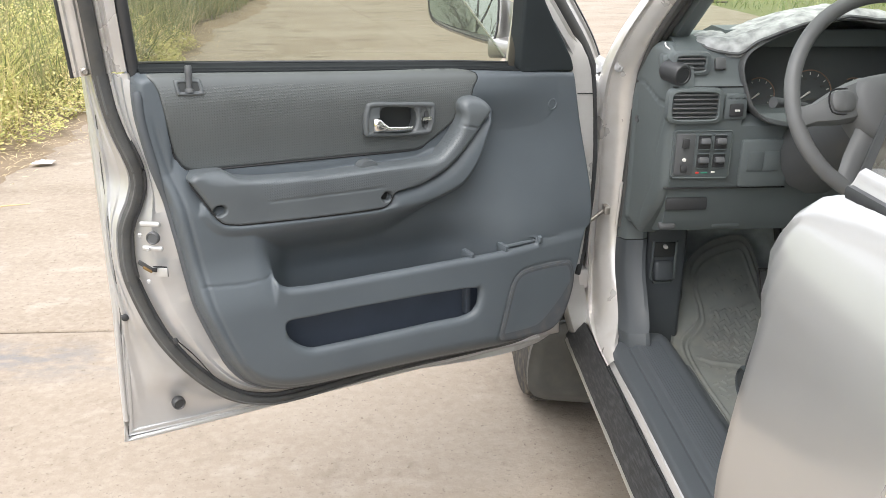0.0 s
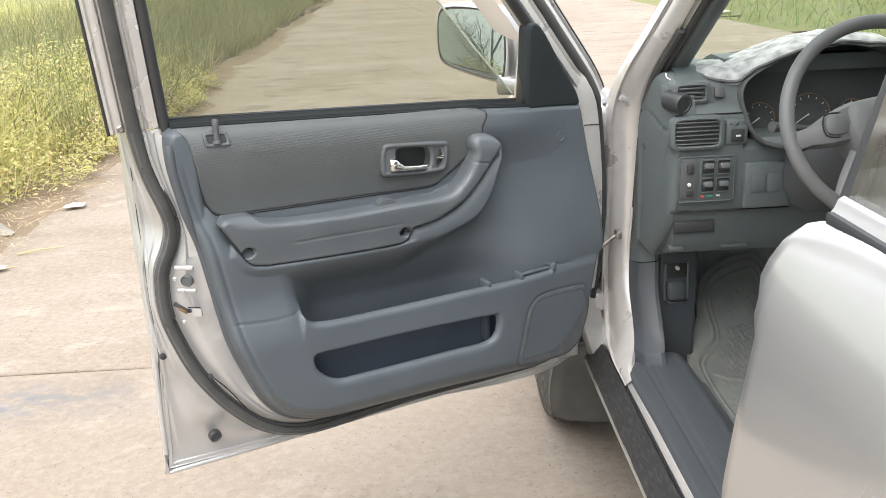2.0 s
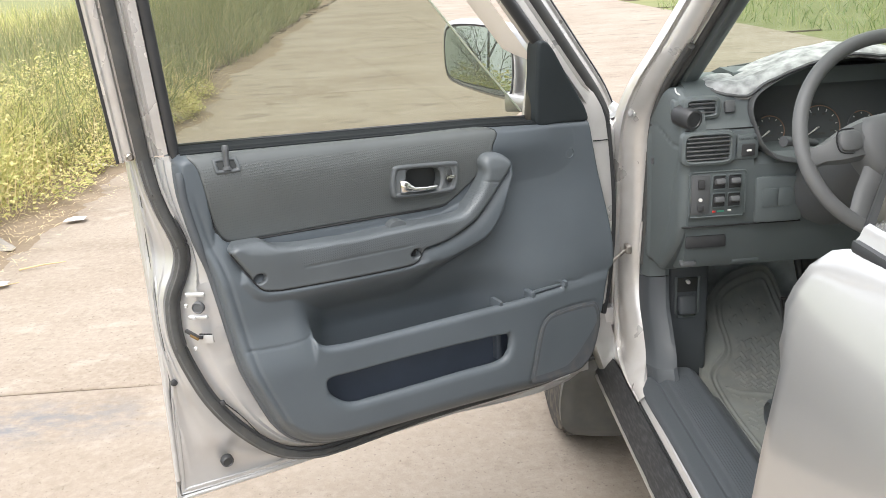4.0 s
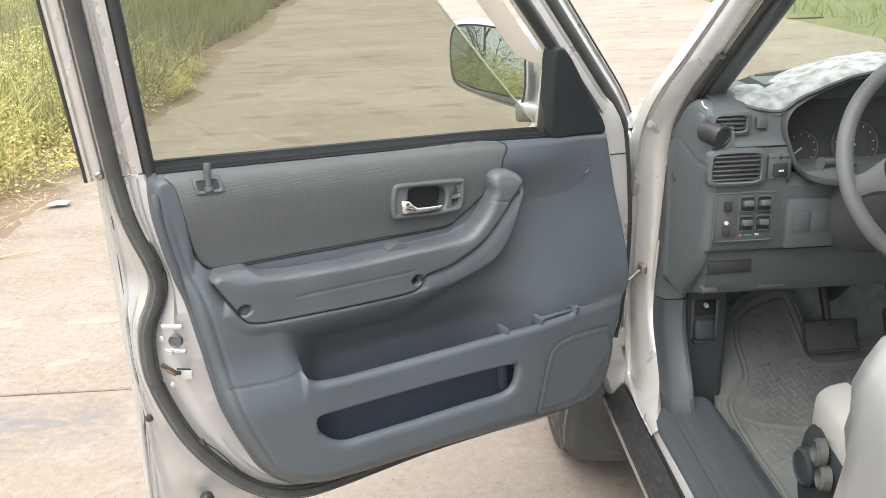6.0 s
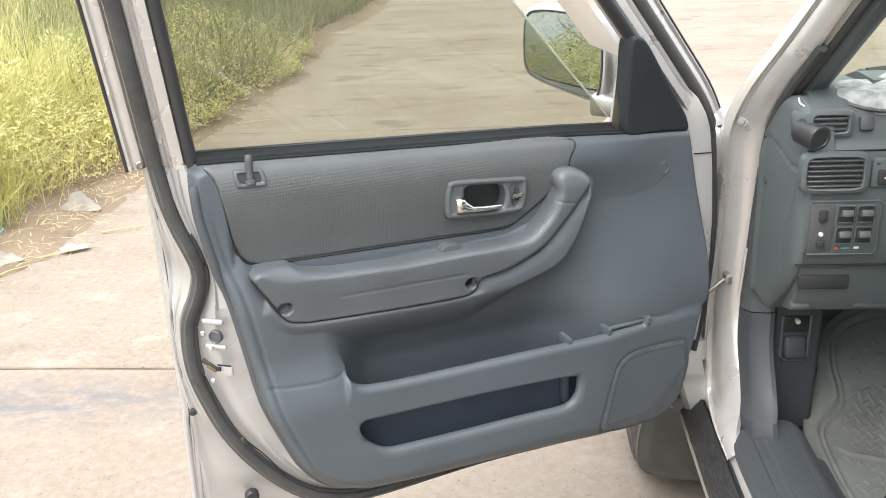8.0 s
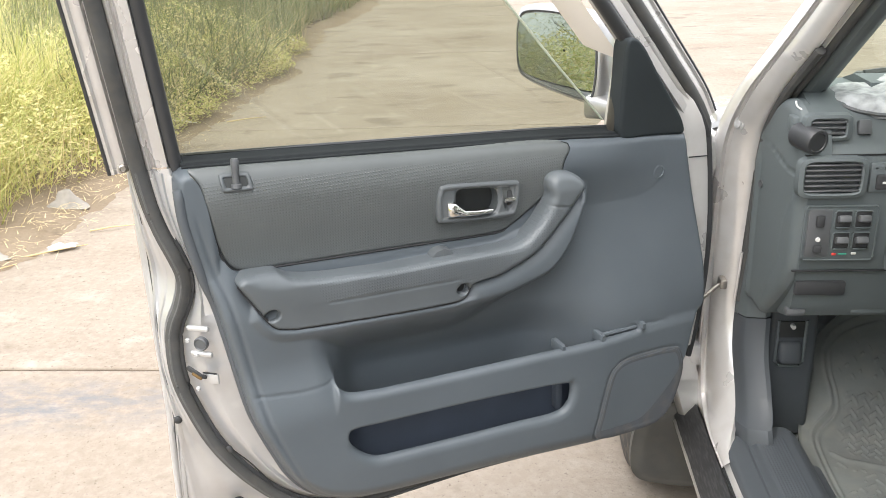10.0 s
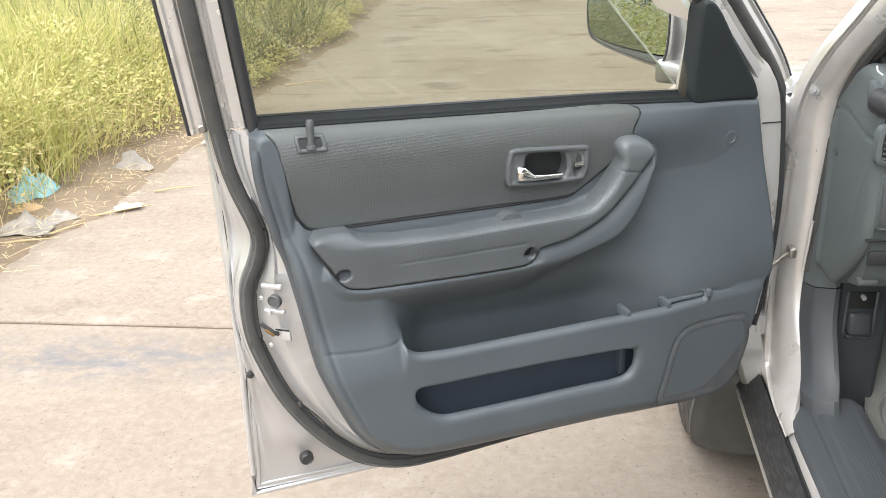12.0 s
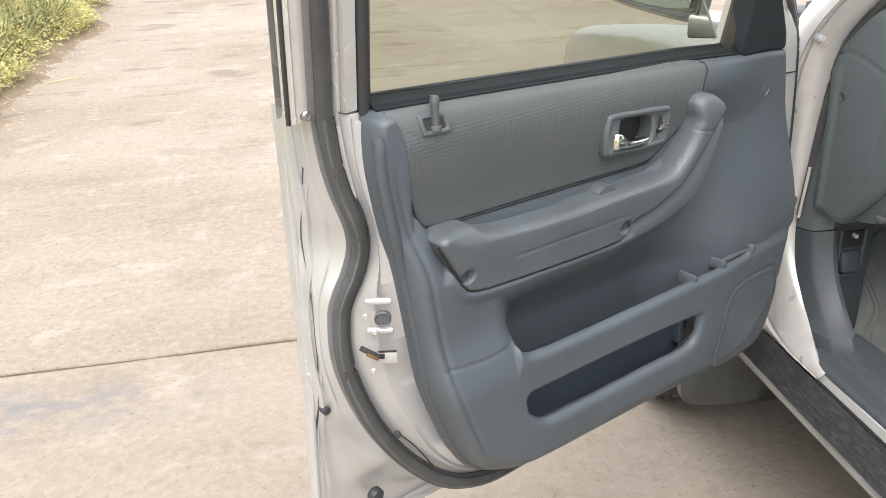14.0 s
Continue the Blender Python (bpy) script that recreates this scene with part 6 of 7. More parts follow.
part("insert_gap", tube([dr(u, v, 0.004 + 0.006 * float(ss((u - 0.875) / 0.02)) * float(ss((1.07 - v) / 0.03)) + (max(0.0, float(insert_h(np.array(u), np.array(v), 1.0)) - 0.0055) if u < 0.48 else 0.0)) for u, v in INS[4:86]], [0.0019 if k < 58 else 0.0006 for k in range(82)], 6), SEAM, front_door, "dark joint round the insert")
RIM = [(0.30, 0.999), (0.3448, 0.9971), (0.36, 0.9832), (0.3791, 0.9525), (0.4094, 0.9215), (0.4304, 0.9104), (0.4625, 0.9052), (0.5672, 0.9065), (0.6664, 0.9086), (0.7604, 0.9142), (0.832, 0.9197), (0.8578, 0.9265), (0.89, 0.9467)]


def arm_h(u, v, d):
    rim = np.interp(u, [r[0] for r in RIM], [r[1] for r in RIM])
    s = rim - v
    body = 0.049 - 0.007 * ss(s / 0.075) - 0.020 * ss((v - rim + 0.002) / 0.04) * ss((u - 0.76) / 0.05) - 0.010 * (1 - dome(d / 0.0075)) * ss((s + 0.03) / 0.03) * ss((v - 0.87) / 0.02) - 0.003 * (1 - dome(d / 0.003))
    grip = 0.033 + 0.016 * dome(d / 0.013) - 0.008 * ss((v - 0.985) / 0.035)
    f = ss((u - 0.43) / 0.06)
    w = grip * (1 - f) + body * f
    # shallow panel line, screw holes, grip joint
    line = np.interp(u, [0.567, 0.762], [0.874, 0.8808])
    w = w - 0.0016 * np.exp(-((v - line) / 0.0016) ** 2) * ss((0.765 - u) / 0.01) * ss((u - 0.54) / 0.01)
    for cu, cv in ((0.8455, 0.8785), (0.5395, 0.8545)):
        r = np.hypot((u - cu) / 1.15, v - cv)
        w = w - 0.020 * ss((0.0102 - r) / 0.0022)
    gl = (v - 0.9624) - (u - 0.358) * 0.22
    w = w - 0.0025 * np.exp(-(gl / 0.0014) ** 2) * ss((0.40 - u) / 0.01)
    return w


def arm_grain(u, v):
    """Where the armrest carries the pimpled grain: the pad above its panel line, up to the joint of the grip."""
    line = np.interp(u, [0.40, 0.54, 0.567, 0.762], [0.84, 0.862, 0.876, 0.8828])
    return ss((v - line) / 0.003) * ss((0.772 + 0.35 * (v - 0.90) - u) / 0.003) * ss(((v - 0.960) * -1 + (u - 0.358) * 0.22) / 0.002 + 1)


sheet("armrest", ARM_OUT, arm_h, dr, 0.0021, ARM, front_door, "grey armrest sweeping up into a pull grip", skirt=0.03, flip=True, third=arm_grain)
part("armrest_gap", tube([dr(u, v, 0.0385) for u, v in ARM_OUT[28 * 5:]], 0.0020, 6), SEAM, front_door, "dark joint round the armrest")
# black discs in the holes paint the shade inside them
for cu, cv, cw in ((0.8455, 0.8785, 0.0285), (0.5395, 0.8545, 0.0285)):
    part("screw_hole", disc(dr(cu, cv, cw), DN, [(0.0098, 0.002), (0.0088, 0.0), (0.0, -0.001)], 18), SEAM, front_door, "dark screw hole")
part("armrest_cap", loft(bmesh.new(), [[dr(0.565 + 0.019 * k * math.cos(a), 0.909 + 0.012 * k * math.sin(a), 0.022 + h) for a in np.linspace(0, 2 * math.pi, 24)[:-1]] for k, h in ((1.0, -0.02), (1.0, 0.0), (0.93, 0.003), (0.02, 0.004))], True), BEZEL, front_door)

# loudspeaker grille
sheet("speaker_grille", SPK, lambda u, v, d: bulge_w(u, v) - 0.0002 + 0.0007 * np.exp(-((d - 0.0085) / 0.0022) ** 2) - 0.0016 * (1 - dome(d / 0.004)), dr, 0.0025, plain("speaker_cloth", (0.062, 0.069, 0.078), 0.8, vary=0.1, scale=18, fine=700, bump=0.7, dirt=(0.13, 0.118, 0.10), dirt_amount=0.4), front_door, "fine-textured loudspeaker grille", skirt=0.012, flip=True)

# bin ledge rib at the hinge end, its half shade put into the colour
part("pocket_rib", box((0.012, 0.02, 0.075), Matrix.Translation(dr(0.350, 0.607, 0.016)) @ pose(0, 0, 0, 0, 0, math.degrees(DA)), 0.002), plain("half_shaded_rib_plastic", (0.06, 0.072, 0.092), 0.6, vary=0.1), front_door)
# prongs reaching back from the pocket's lip
for u, v, w0 in ((0.3560, 0.7060, 0.014), (0.2740, 0.7060, 0.018), (0.1880, 0.7100, 0.022)):
    bm = loft(bmesh.new(), [[dr(u + a * k, v + b * k, w) for a, b in ((-0.0055, -0.012), (-0.0055, 0.002), (-0.004, 0.0046), (0.004, 0.0046), (0.0055, 0.002), (0.0055, -0.012))] for k, w in ((0.7, w0), (0.95, w0 + 0.002), (1, w0 + 0.005), (0.9, 0.044), (0.6, 0.050))], True, True)
    bmesh.ops.recalc_face_normals(bm, faces=bm.faces)
    part("pocket_prong", bm, TRIM, front_door, "small moulded prong behind the pocket lip")

part("pocket_rail", tube([dr(*p) for p in spline([(0.274, 0.7045, 0.037), (0.235, 0.7045, 0.037), (0.200, 0.7050, 0.037), (0.188, 0.7065, 0.036)], 5, False)], 0.0042, 8), TRIM, front_door, "moulded rail between two prongs")

# door lock knob and its surround
BZ = spline([(0.890, 1.086), (0.8885, 1.070), (0.884, 1.0655), (0.849, 1.0635), (0.845, 1.068), (0.8475, 1.084), (0.852, 1.0885), (0.885, 1.0905)], 4)


def ring_h(u, v, d):
    return insert_h(u, v, np.full(u.shape, 0.1)) + 0.0035 * dome(d / 0.002) - 0.004 * ss((d - 0.0052) / 0.0014)


sheet("knob_surround", BZ, ring_h, dr, 0.0015, BEZEL, front_door, "rectangular surround of the lock knob", skirt=0.012, flip=True)
# flat dark plate paints the shade of a well round the knob
BZ_IN = np.array([0.8675, 1.0770]) + (BZ - np.array([0.8675, 1.0770])) * np.array([0.70, 0.56])
sheet("knob_well_plate", BZ_IN, lambda u, v, d: insert_h(u, v, np.full(u.shape, 0.1)) + 0.0008, dr, 0.003, CUPB, front_door, "dark well of the lock knob", flip=True)
part("lock_knob", disc(dr(0.8680, 1.0755, 0.017), dr(0.8600, 1.2, 0.004) - dr(0.8680, 1.0755, 0.017), [(0.0075, -0.006), (0.0070, -0.001), (0.0050, 0.0), (0.0050, 0.020), (0.0058, 0.023), (0.0058, 0.032), (0.0046, 0.035), (0.0, 0.035)], 16), DARK, front_door, "grey pull-up lock knob")

# inner handle
BEZ = spline([(0.556, 1.0235), (0.500, 1.019), (0.437, 1.0125), (0.424, 1.006), (0.4235, 0.985), (0.428, 0.965), (0.440, 0.9535), (0.500, 0.956), (0.556, 0.961), (0.569, 0.968), (0.570, 0.995), (0.566, 1.013)], 5)
LCK = spline([(0.454, 1.003), (0.440, 1.001), (0.435, 0.985), (0.440, 0.966), (0.450, 0.964), (0.455, 0.985)], 4)


def bezel_h(u, v, d):
    return 0.018 + 0.005 * dome(d / 0.006) - 0.003 * ss((d - 0.006) / 0.004) - 0.004 * ss((sdf(CUP, u, v) + 0.004) / 0.004) - 0.007 * ss(sdf(LCK, u, v) / 0.003)


sheet("handle_bezel", BEZ, bezel_h, dr, 0.0016, BEZEL, front_door, "dark oblong handle surround", skirt=0.014, flip=True, holes=(CUP,), hole_skirt=0.024)
sheet("handle_cup", CUP, lambda u, v, d: -0.006 + 0.0 * u, dr, 0.005, CUPB, front_door, "dark hollow behind the handle", flip=True)
rows = []
for f, hh, c, t in ((0.0, 0.0125, 0.9825, 0.006), (0.06, 0.0130, 0.9825, 0.009), (0.16, 0.0125, 0.982, 0.010), (0.24, 0.0095, 0.979, 0.009), (0.36, 0.0055, 0.9735, 0.008), (0.6, 0.0045, 0.9715, 0.008), (0.9, 0.0040, 0.9705, 0.007), (1.0, 0.0025, 0.9705, 0.004)):
    u = 0.553 - 0.079 * f
    rows.append([dr(u, c + hh * y, 0.021 + t * z) for y, z in ((-1, -0.6), (-1, 0.3), (-0.7, 0.85), (0, 1.0), (0.7, 0.85), (1, 0.3), (1, -0.6))])
bm = loft(bmesh.new(), rows, True, True)
bmesh.ops.recalc_face_normals(bm, faces=bm.faces)
part("inner_handle", bm, CHROME, front_door, "polished chrome pull handle", angle=60)
part("lock_slide", box((0.020, 0.010, 0.008), Matrix.Translation(dr(0.4445, 0.9835, 0.022)) @ pose(0, 0, 0, 0, 0, math.degrees(DA)), 0.002), CHROME, front_door, "small chrome lock slide")
part("lock_slot", box((0.010, 0.010, 0.026), Matrix.Translation(dr(0.440, 0.984, 0.012)) @ pose(0, 0, 0, 0, 0, math.degrees(DA)), 0.002), BLACK, front_door)

# plug near the hinge edge
part("trim_plug", disc(dr(0.136, 0.976, -0.001), DN, [(0.0125, 0), (0.012, 0.0025), (0.0095, 0.003), (0.0085, 0.0008), (0.0, 0.0012)], 24), TRIM, front_door, "round trim plug")

# ---- latch edge ----
LN = (DD * 0.62 + DN * 0.78).normalized()
part("edge_plug", disc(dr(0.943, 0.835, -0.010), LN, [(0.0108, 0), (0.0108, 0.0065), (0.0094, 0.0078), (0.0082, 0.0060), (0.0, 0.0064)], 22), DARK, front_door, "black rubber plug")
LU, LV = (Vector((0, 0, 1)).cross(LN)).normalized(), Vector((0, 0, 1))
lm = Matrix((tuple(LU) + (0,), tuple(LV) + (0,), tuple(LN) + (0,), (0, 0, 0, 1))).transposed()
for dv in (0.022, -0.020):
    part("pressed_rib", box((0.036, 0.009, 0.008), Matrix.Translation(dr(0.946, 0.835 + dv, -0.0140)) @ lm, 0.0039, 4), SHELL, front_door)
part("latch_mouth", box((0.026, 0.008, 0.004), Matrix.Translation(dr(0.960, 0.784, -0.023)) @ lm @ Matrix.Rotation(radians(-32), 4, "Z"), 0.003), BLACK, front_door, "dark latch opening")
part("latch_claw", box((0.018, 0.005, 0.006), Matrix.Translation(dr(0.957, 0.778, -0.019)) @ lm @ Matrix.Rotation(radians(-30), 4, "Z"), 0.002), BRASS, front_door, "worn brass-coloured latch claw")
part("latch_plate", box((0.026, 0.017, 0.005), Matrix.Translation(dr(0.938, 0.772, -0.0125)) @ lm, 0.002), SHELL, front_door)
part("latch_slot", box((0.024, 0.0022, 0.003), Matrix.Translation(dr(0.939, 0.7815, -0.0115)) @ lm, 0.001), SEAM, front_door, "dark upper edge of the latch recess")
part("latch_slot", box((0.008, 0.007, 0.003), Matrix.Translation(dr(0.948, 0.7775, -0.0125)) @ lm, 0.001), SEAM, front_door)
for u, v in ((0.962, 0.838), (0.954, 0.815), (0.958, 0.757)):
    part("latch_screw", disc(dr(u, v, -0.032 + (0.972 - u) * 1.0), LN, [(0.0042, 0), (0.0038, 0.002), (0.0022, 0.003), (0.002, 0.002), (0.0, 0.002)], 14), SHELL, front_door, "round screw head")
part("frame_screw", disc(dr(1.0080, 1.1055, -0.036), (DN + DD * 0.15), [(0.0068, -0.003), (0.0062, 0.002), (0.004, 0.004), (0.003, 0.002), (0.0, 0.002)], 16), STEEL, front_door, "round screw head")
PROFILE = [(0.0105, -0.014), (0.0115, 0.002), (0.0145, 0.006), (0.017, 0.002), (0.019, -0.003), (0.022, -0.001), (0.024, 0.008), (0.038, 0.010), (0.044, 0.006), (0.050, -0.004)]
part("frame_base", loft_door([[(np.interp(v, [0.98, 1.0, 1.05, 1.10, 1.12], [0.967, 0.972, 0.983, 0.989, 0.991]) - k, v, np.interp(v, [0.98, 1.05, 1.10, 1.12], [-0.033, -0.031, -0.030, -0.026]) + h * np.interp(v, [0.98, 1.03], [0.3, 1.0])) for v in np.linspace(0.985, 1.1005, 10)] for k, h in PROFILE]), PILLAR, front_door, "silver foot of the window frame", angle=40)
part("edge_bumper", disc(dr(0.9906, 0.667, -0.100), DN, [(0.0068, -0.006), (0.0066, 0.005), (0.0045, 0.0065), (0.0, 0.0065)], 16), BLACK, front_door, "small black rubber bumper")
part("corner_bumper", disc(dr(0.915, 0.466, -0.110), DN, [(0.0125, -0.004), (0.0122, 0.006), (0.0095, 0.009), (0.008, 0.0075), (0.0, 0.0078)], 20), BLACK, front_door, "black rubber bumper on a pressed boss")
part("drain_clip", box((0.009, 0.011, 0.006), Matrix.Translation(dr(0.926, 0.638, -0.020)) @ lm @ Matrix.Rotation(radians(25), 4, "Z"), 0.003), BLACK, front_door, "small dark clip")
# dark tube draws the shaded edge of a pressed hollow
line = [(0.926, 0.640), (0.912, 0.622), (0.896, 0.600), (0.876, 0.566), (0.866, 0.549)]
part("pressing_edge_line", tube([dr(u, v, -0.0205) for u, v in spline(line, 5, False)], [0.0004] + [0.0011] * 19 + [0.0004], 6), SEAM, front_door, "dark seam round a pressing")
part("edge_sticker", box((0.010, 0.075, 0.001), Matrix.Translation(dr(0.992, 0.80, -0.100)) @ lm, 0.0), STICKER, front_door, "yellowed paper sticker")
part("hinge_edge_panel", loft_door([[(np.interp(v, [0.60, 0.64, 0.72, 0.80, 0.87, 0.95, 1.0, 1.03, 1.045, 1.09, 1.13], [0.021, 0.014, 0.005, 0.001, 0.003, 0.010, 0.016, 0.023, 0.028, 0.053, 0.086]) + k * np.interp(v, [1.0, 1.05, 1.10], [1.0, 0.75, 0.55]), v, w + 0.12 * max(0.0, v - 1.02) - 0.30 * max(0.0, v - 1.055)) for v in np.linspace(0.60, 1.115, 20)] for k, w in ((0.0, -0.045), (0.0, -0.021), (0.003, -0.0155), (0.008, -0.0142), (0.022, -0.0142), (0.045, -0.0135), (0.072, -0.018))]), PILLAR, front_door, "silver inner panel at the hinge edge")
# black tube stands in for the shaded gap between door and pillar
part("hinge_gap_strip", tube([dr(u, v, w) for u, v, w in spline([(0.066, 1.115, -0.024), (0.036, 1.07, -0.024), (0.015, 1.03, -0.024), (0.009, 1.0, -0.024), (0.003, 0.95, -0.024), (-0.005, 0.87, -0.024), (-0.007, 0.80, -0.024), (-0.003, 0.72, -0.024), (0.007, 0.64, -0.024), (0.019, 0.57, -0.026)], 5, False)], 0.0066, 8), BLACK, front_door, "black rubber seal along the hinge edge")
part("frame_joint", tube([dr(0.060, 0.9880, -0.0130), dr(0.018, 0.9845, -0.0138)], 0.0012, 6), SEAM, front_door)

# ---- door mirror, on the outside ----

def mr(a, b, c):
    """a from the inner to the outer end of the mirror, b up, c out of the glass."""
    c = c - 0.088 * (b - 0.06)
    return dr(0.211 + 0.069 * a / 0.17 + c * 0.914, 1.098 + 0.022 * a / 0.17 + b, -0.0985 - 0.1555 * a / 0.17 + c * 0.406)


MG = spline([(-0.004, 0.004), (-0.008, 0.06), (0.0, 0.118), (0.02, 0.133), (0.09, 0.134), (0.148, 0.126), (0.166, 0.108), (0.168, 0.06), (0.160, 0.018), (0.135, 0.004), (0.07, -0.004), (0.015, -0.006)], 5)
cen = np.array([0.08, 0.064])
rows = [[mr(*(cen + (p - cen) * s), c) for p in MG] for s, c in ((0.94, 0.0), (1.0, 0.0), (1.04, -0.002), (1.10, -0.010), (1.11, -0.03), (1.02, -0.07), (0.80, -0.10), (0.4, -0.115), (0.02, -0.118))]
part("mirror_housing", loft(bmesh.new(), rows, True), PAINT, front_door, "silver mirror housing", angle=50)
part("mirror_rim", loft(bmesh.new(), [[mr(*(cen + (p - cen) * s), c) for p in MG] for s, c in ((0.925, -0.004), (0.95, 0.001), (0.99, 0.002), (1.0, -0.002))], True), BLACK, front_door, "black mirror rim")
part("mirror_well", loft(bmesh.new(), [[mr(*(cen + (p - cen) * s), c) for p in MG] for s, c in ((0.955, 0.0), (0.96, -0.02), (0.95, -0.05))], True), BLACK, front_door, "black inside of the mirror housing")
part("mirror_glass", loft(bmesh.new(), [[mr(*(cen + (p - cen) * s), -0.010 + 0.33 * float((cen + (p - cen) * s)[0] - 0.125)) for p in MG] for s in (0.95, 0.6, 0.02)], True), MIRROR, front_door, "door mirror glass")
rows = []
for f in np.linspace(0, 1, 6):
    c0 = Vector((0.165 + 0.03 * f, 1.082 + 0.0 * f, -0.045 - 0.06 * f))
    rows.append([dr(c0.x + (0.040 - 0.010 * f) * math.copysign(abs(math.cos(t)) ** 0.45, math.cos(t)), c0.y + (0.018 + 0.004 * f) * math.copysign(abs(math.sin(t)) ** 0.45, math.sin(t)), c0.z) for t in np.linspace(0, 2 * math.pi, 25)[:-1]])
part("mirror_foot", loft(bmesh.new(), rows, True, True), PAINT, front_door, "silver mirror foot")


# ---- verge: grass, weeds, straw, litter ----
rng = np.random.default_rng(7)


def blades(name, xs, ys, zs, heights, widths, lean, material, label, bend=0.5, segs=3):
    """Many bent blades in one mesh."""
    n = len(xs)
    az, tilt = rng.uniform(0, 2 * math.pi, n), rng.uniform(0.1, 1.0, n) * lean
    face = az + rng.uniform(-0.9, 0.9, n) + math.pi / 2
    pts = np.zeros((n, 2 * segs + 1, 3))
    for k in range(segs + 1):
        f = k / segs
        r = heights * (tilt * f + bend * tilt * f * f * 1.4)
        z = zs + heights * f * np.clip(1 - 0.55 * tilt * f, 0.15, 1)
        cx, cy = xs + r * np.cos(az), ys + r * np.sin(az)
        w = widths * (1 - f) ** 0.6 * (0.6 + 0.8 * f * (1 - f))
        if k < segs:
            for s, i in ((-0.5, 2 * k), (0.5, 2 * k + 1)):
                pts[:, i] = np.stack([cx + s * w * np.cos(face), cy + s * w * np.sin(face), z], 1)
        else:
            pts[:, 2 * segs] = np.stack([cx, cy, z], 1)
    base = (np.arange(n) * (2 * segs + 1))[:, None]
    tri = []
    for k in range(segs - 1):
        a = 2 * k
        tri += [(a, a + 1, a + 3), (a, a + 3, a + 2)]
    tri.append((2 * segs - 2, 2 * segs - 1, 2 * segs))
    faces = (base[:, :, None] + np.array(tri)[None]).reshape(-1, 3)
    me = bpy.data.meshes.new(name)
    me.from_pydata(pts.reshape(-1, 3).tolist(), [], faces.tolist())
    return tagged(link_mesh(name, me, material), label, "grass", kind="stuff")


def leaves(name, cx, cy, cz, size, material, label, category="weeds", kind="stuff"):
    """Many small folded leaves in one mesh."""
    n = len(cx)
    az, el, roll = rng.uniform(0, 2 * math.pi, n), rng.uniform(-0.5, 0.7, n), rng.uniform(-0.6, 0.6, n)
    d = np.stack([np.cos(az) * np.cos(el), np.sin(az) * np.cos(el), np.sin(el)], 1)
    s = np.stack([-np.sin(az), np.cos(az), roll], 1)
    c = np.stack([cx, cy, cz], 1)
    sz = size[:, None]
    pts = np.stack([c, c + d * sz * 0.5 + s * sz * 0.24, c + d * sz, c + d * sz * 0.5 - s * sz * 0.24], 1)
    base = (np.arange(n) * 4)[:, None, None]
    faces = (base + np.array([(0, 1, 2), (0, 2, 3)])[None]).reshape(-1, 3)
    me = bpy.data.meshes.new(name)
    me.from_pydata(pts.reshape(-1, 3).tolist(), [], faces.tolist())
    return tagged(link_mesh(name, me, material), label, category, kind=kind)


def scatter(n, x_off0, x_off1, y0, y1, power=1.0):
    """Places at a distance behind the verge's edge."""
    ys = rng.uniform(y0, y1, n)
    offs = x_off0 + (x_off1 - x_off0) * rng.uniform(0, 1, n) ** power
    xs = np.array([verge_edge(y) for y in ys]) - offs
    return xs, ys, offs


def clump(xs, ys, s=1.3):
    return np.array([0.5 + 0.5 * noise.noise((x * s, y * s, 5.0)) for x, y in zip(xs, ys)])


xs, ys, of = scatter(30000, 0.45, 3.6, 2.4, 6.8)
c = clump(xs, ys)
hh = (0.24 + 0.62 * np.clip(of / 1.3, 0, 1)) * rng.uniform(0.5, 1.35, len(xs)) * (0.6 + 0.8 * c)
keep = rng.uniform(0, 1, len(xs)) < 2.2 * c - 0.45
blades("verge_grass", xs[keep], ys[keep], np.full(keep.sum(), 0.03), hh[keep], rng.uniform(0.004, 0.012, keep.sum()), 0.85, GRASS, "tall yellow-green grass on the verge")
# same grass further off, coloured darker as if dimmed by the tinted window
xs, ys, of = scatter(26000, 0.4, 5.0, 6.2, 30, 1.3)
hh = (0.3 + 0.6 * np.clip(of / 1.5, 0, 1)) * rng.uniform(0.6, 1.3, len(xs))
blades("verge_grass", xs, ys, np.full(len(xs), 0.03), hh, rng.uniform(0.012, 0.026, len(xs)), 0.7, DIMGRASS, "tall yellow-green grass on the verge")
xs, ys, of = scatter(9000, 0.5, 7.0, -12, 2.4)
hh = (0.3 + 0.5 * np.clip(of / 1.5, 0, 1)) * rng.uniform(0.6, 1.3, len(xs))
blades("verge_grass", xs, ys, np.full(len(xs), 0.03), hh, rng.uniform(0.012, 0.024, len(xs)), 0.7, GRASS, "tall yellow-green grass on the verge")
xs, ys, of = scatter(2600, 0.35, 2.6, 2.4, 12, 1.3)
blades("dry_straw", xs, ys, np.full(len(xs), 0.03), rng.uniform(0.15, 0.6, len(xs)), rng.uniform(0.004, 0.009, len(xs)), 0.75, STRAW, "dry bent straw stalks among the grass", bend=0.8)
xs, ys, of = scatter(16000, 3.2, 10, 3.5, 22)
blades("verge_grass", xs, ys, np.full(len(xs), 0.03), rng.uniform(0.55, 1.2, len(xs)), rng.uniform(0.010, 0.022, len(xs)), 0.7, GRASS, "tall yellow-green grass on the verge")
# trampled straw lying on the concrete's edge
xs, ys, of = scatter(800, -0.10, 0.5, 2.6, 12)
blades("loose_straw", xs, ys, np.full(len(xs), 0.045), rng.uniform(0.010, 0.035, len(xs)), rng.uniform(0.003, 0.007, len(xs)), 4.0, STRAW, "loose straw lying along the verge", bend=0.1)
xs, ys, of = scatter(80000, 0.16, 1.7, 2.4, 10, 1.2)
c = clump(xs, ys, 2.0)
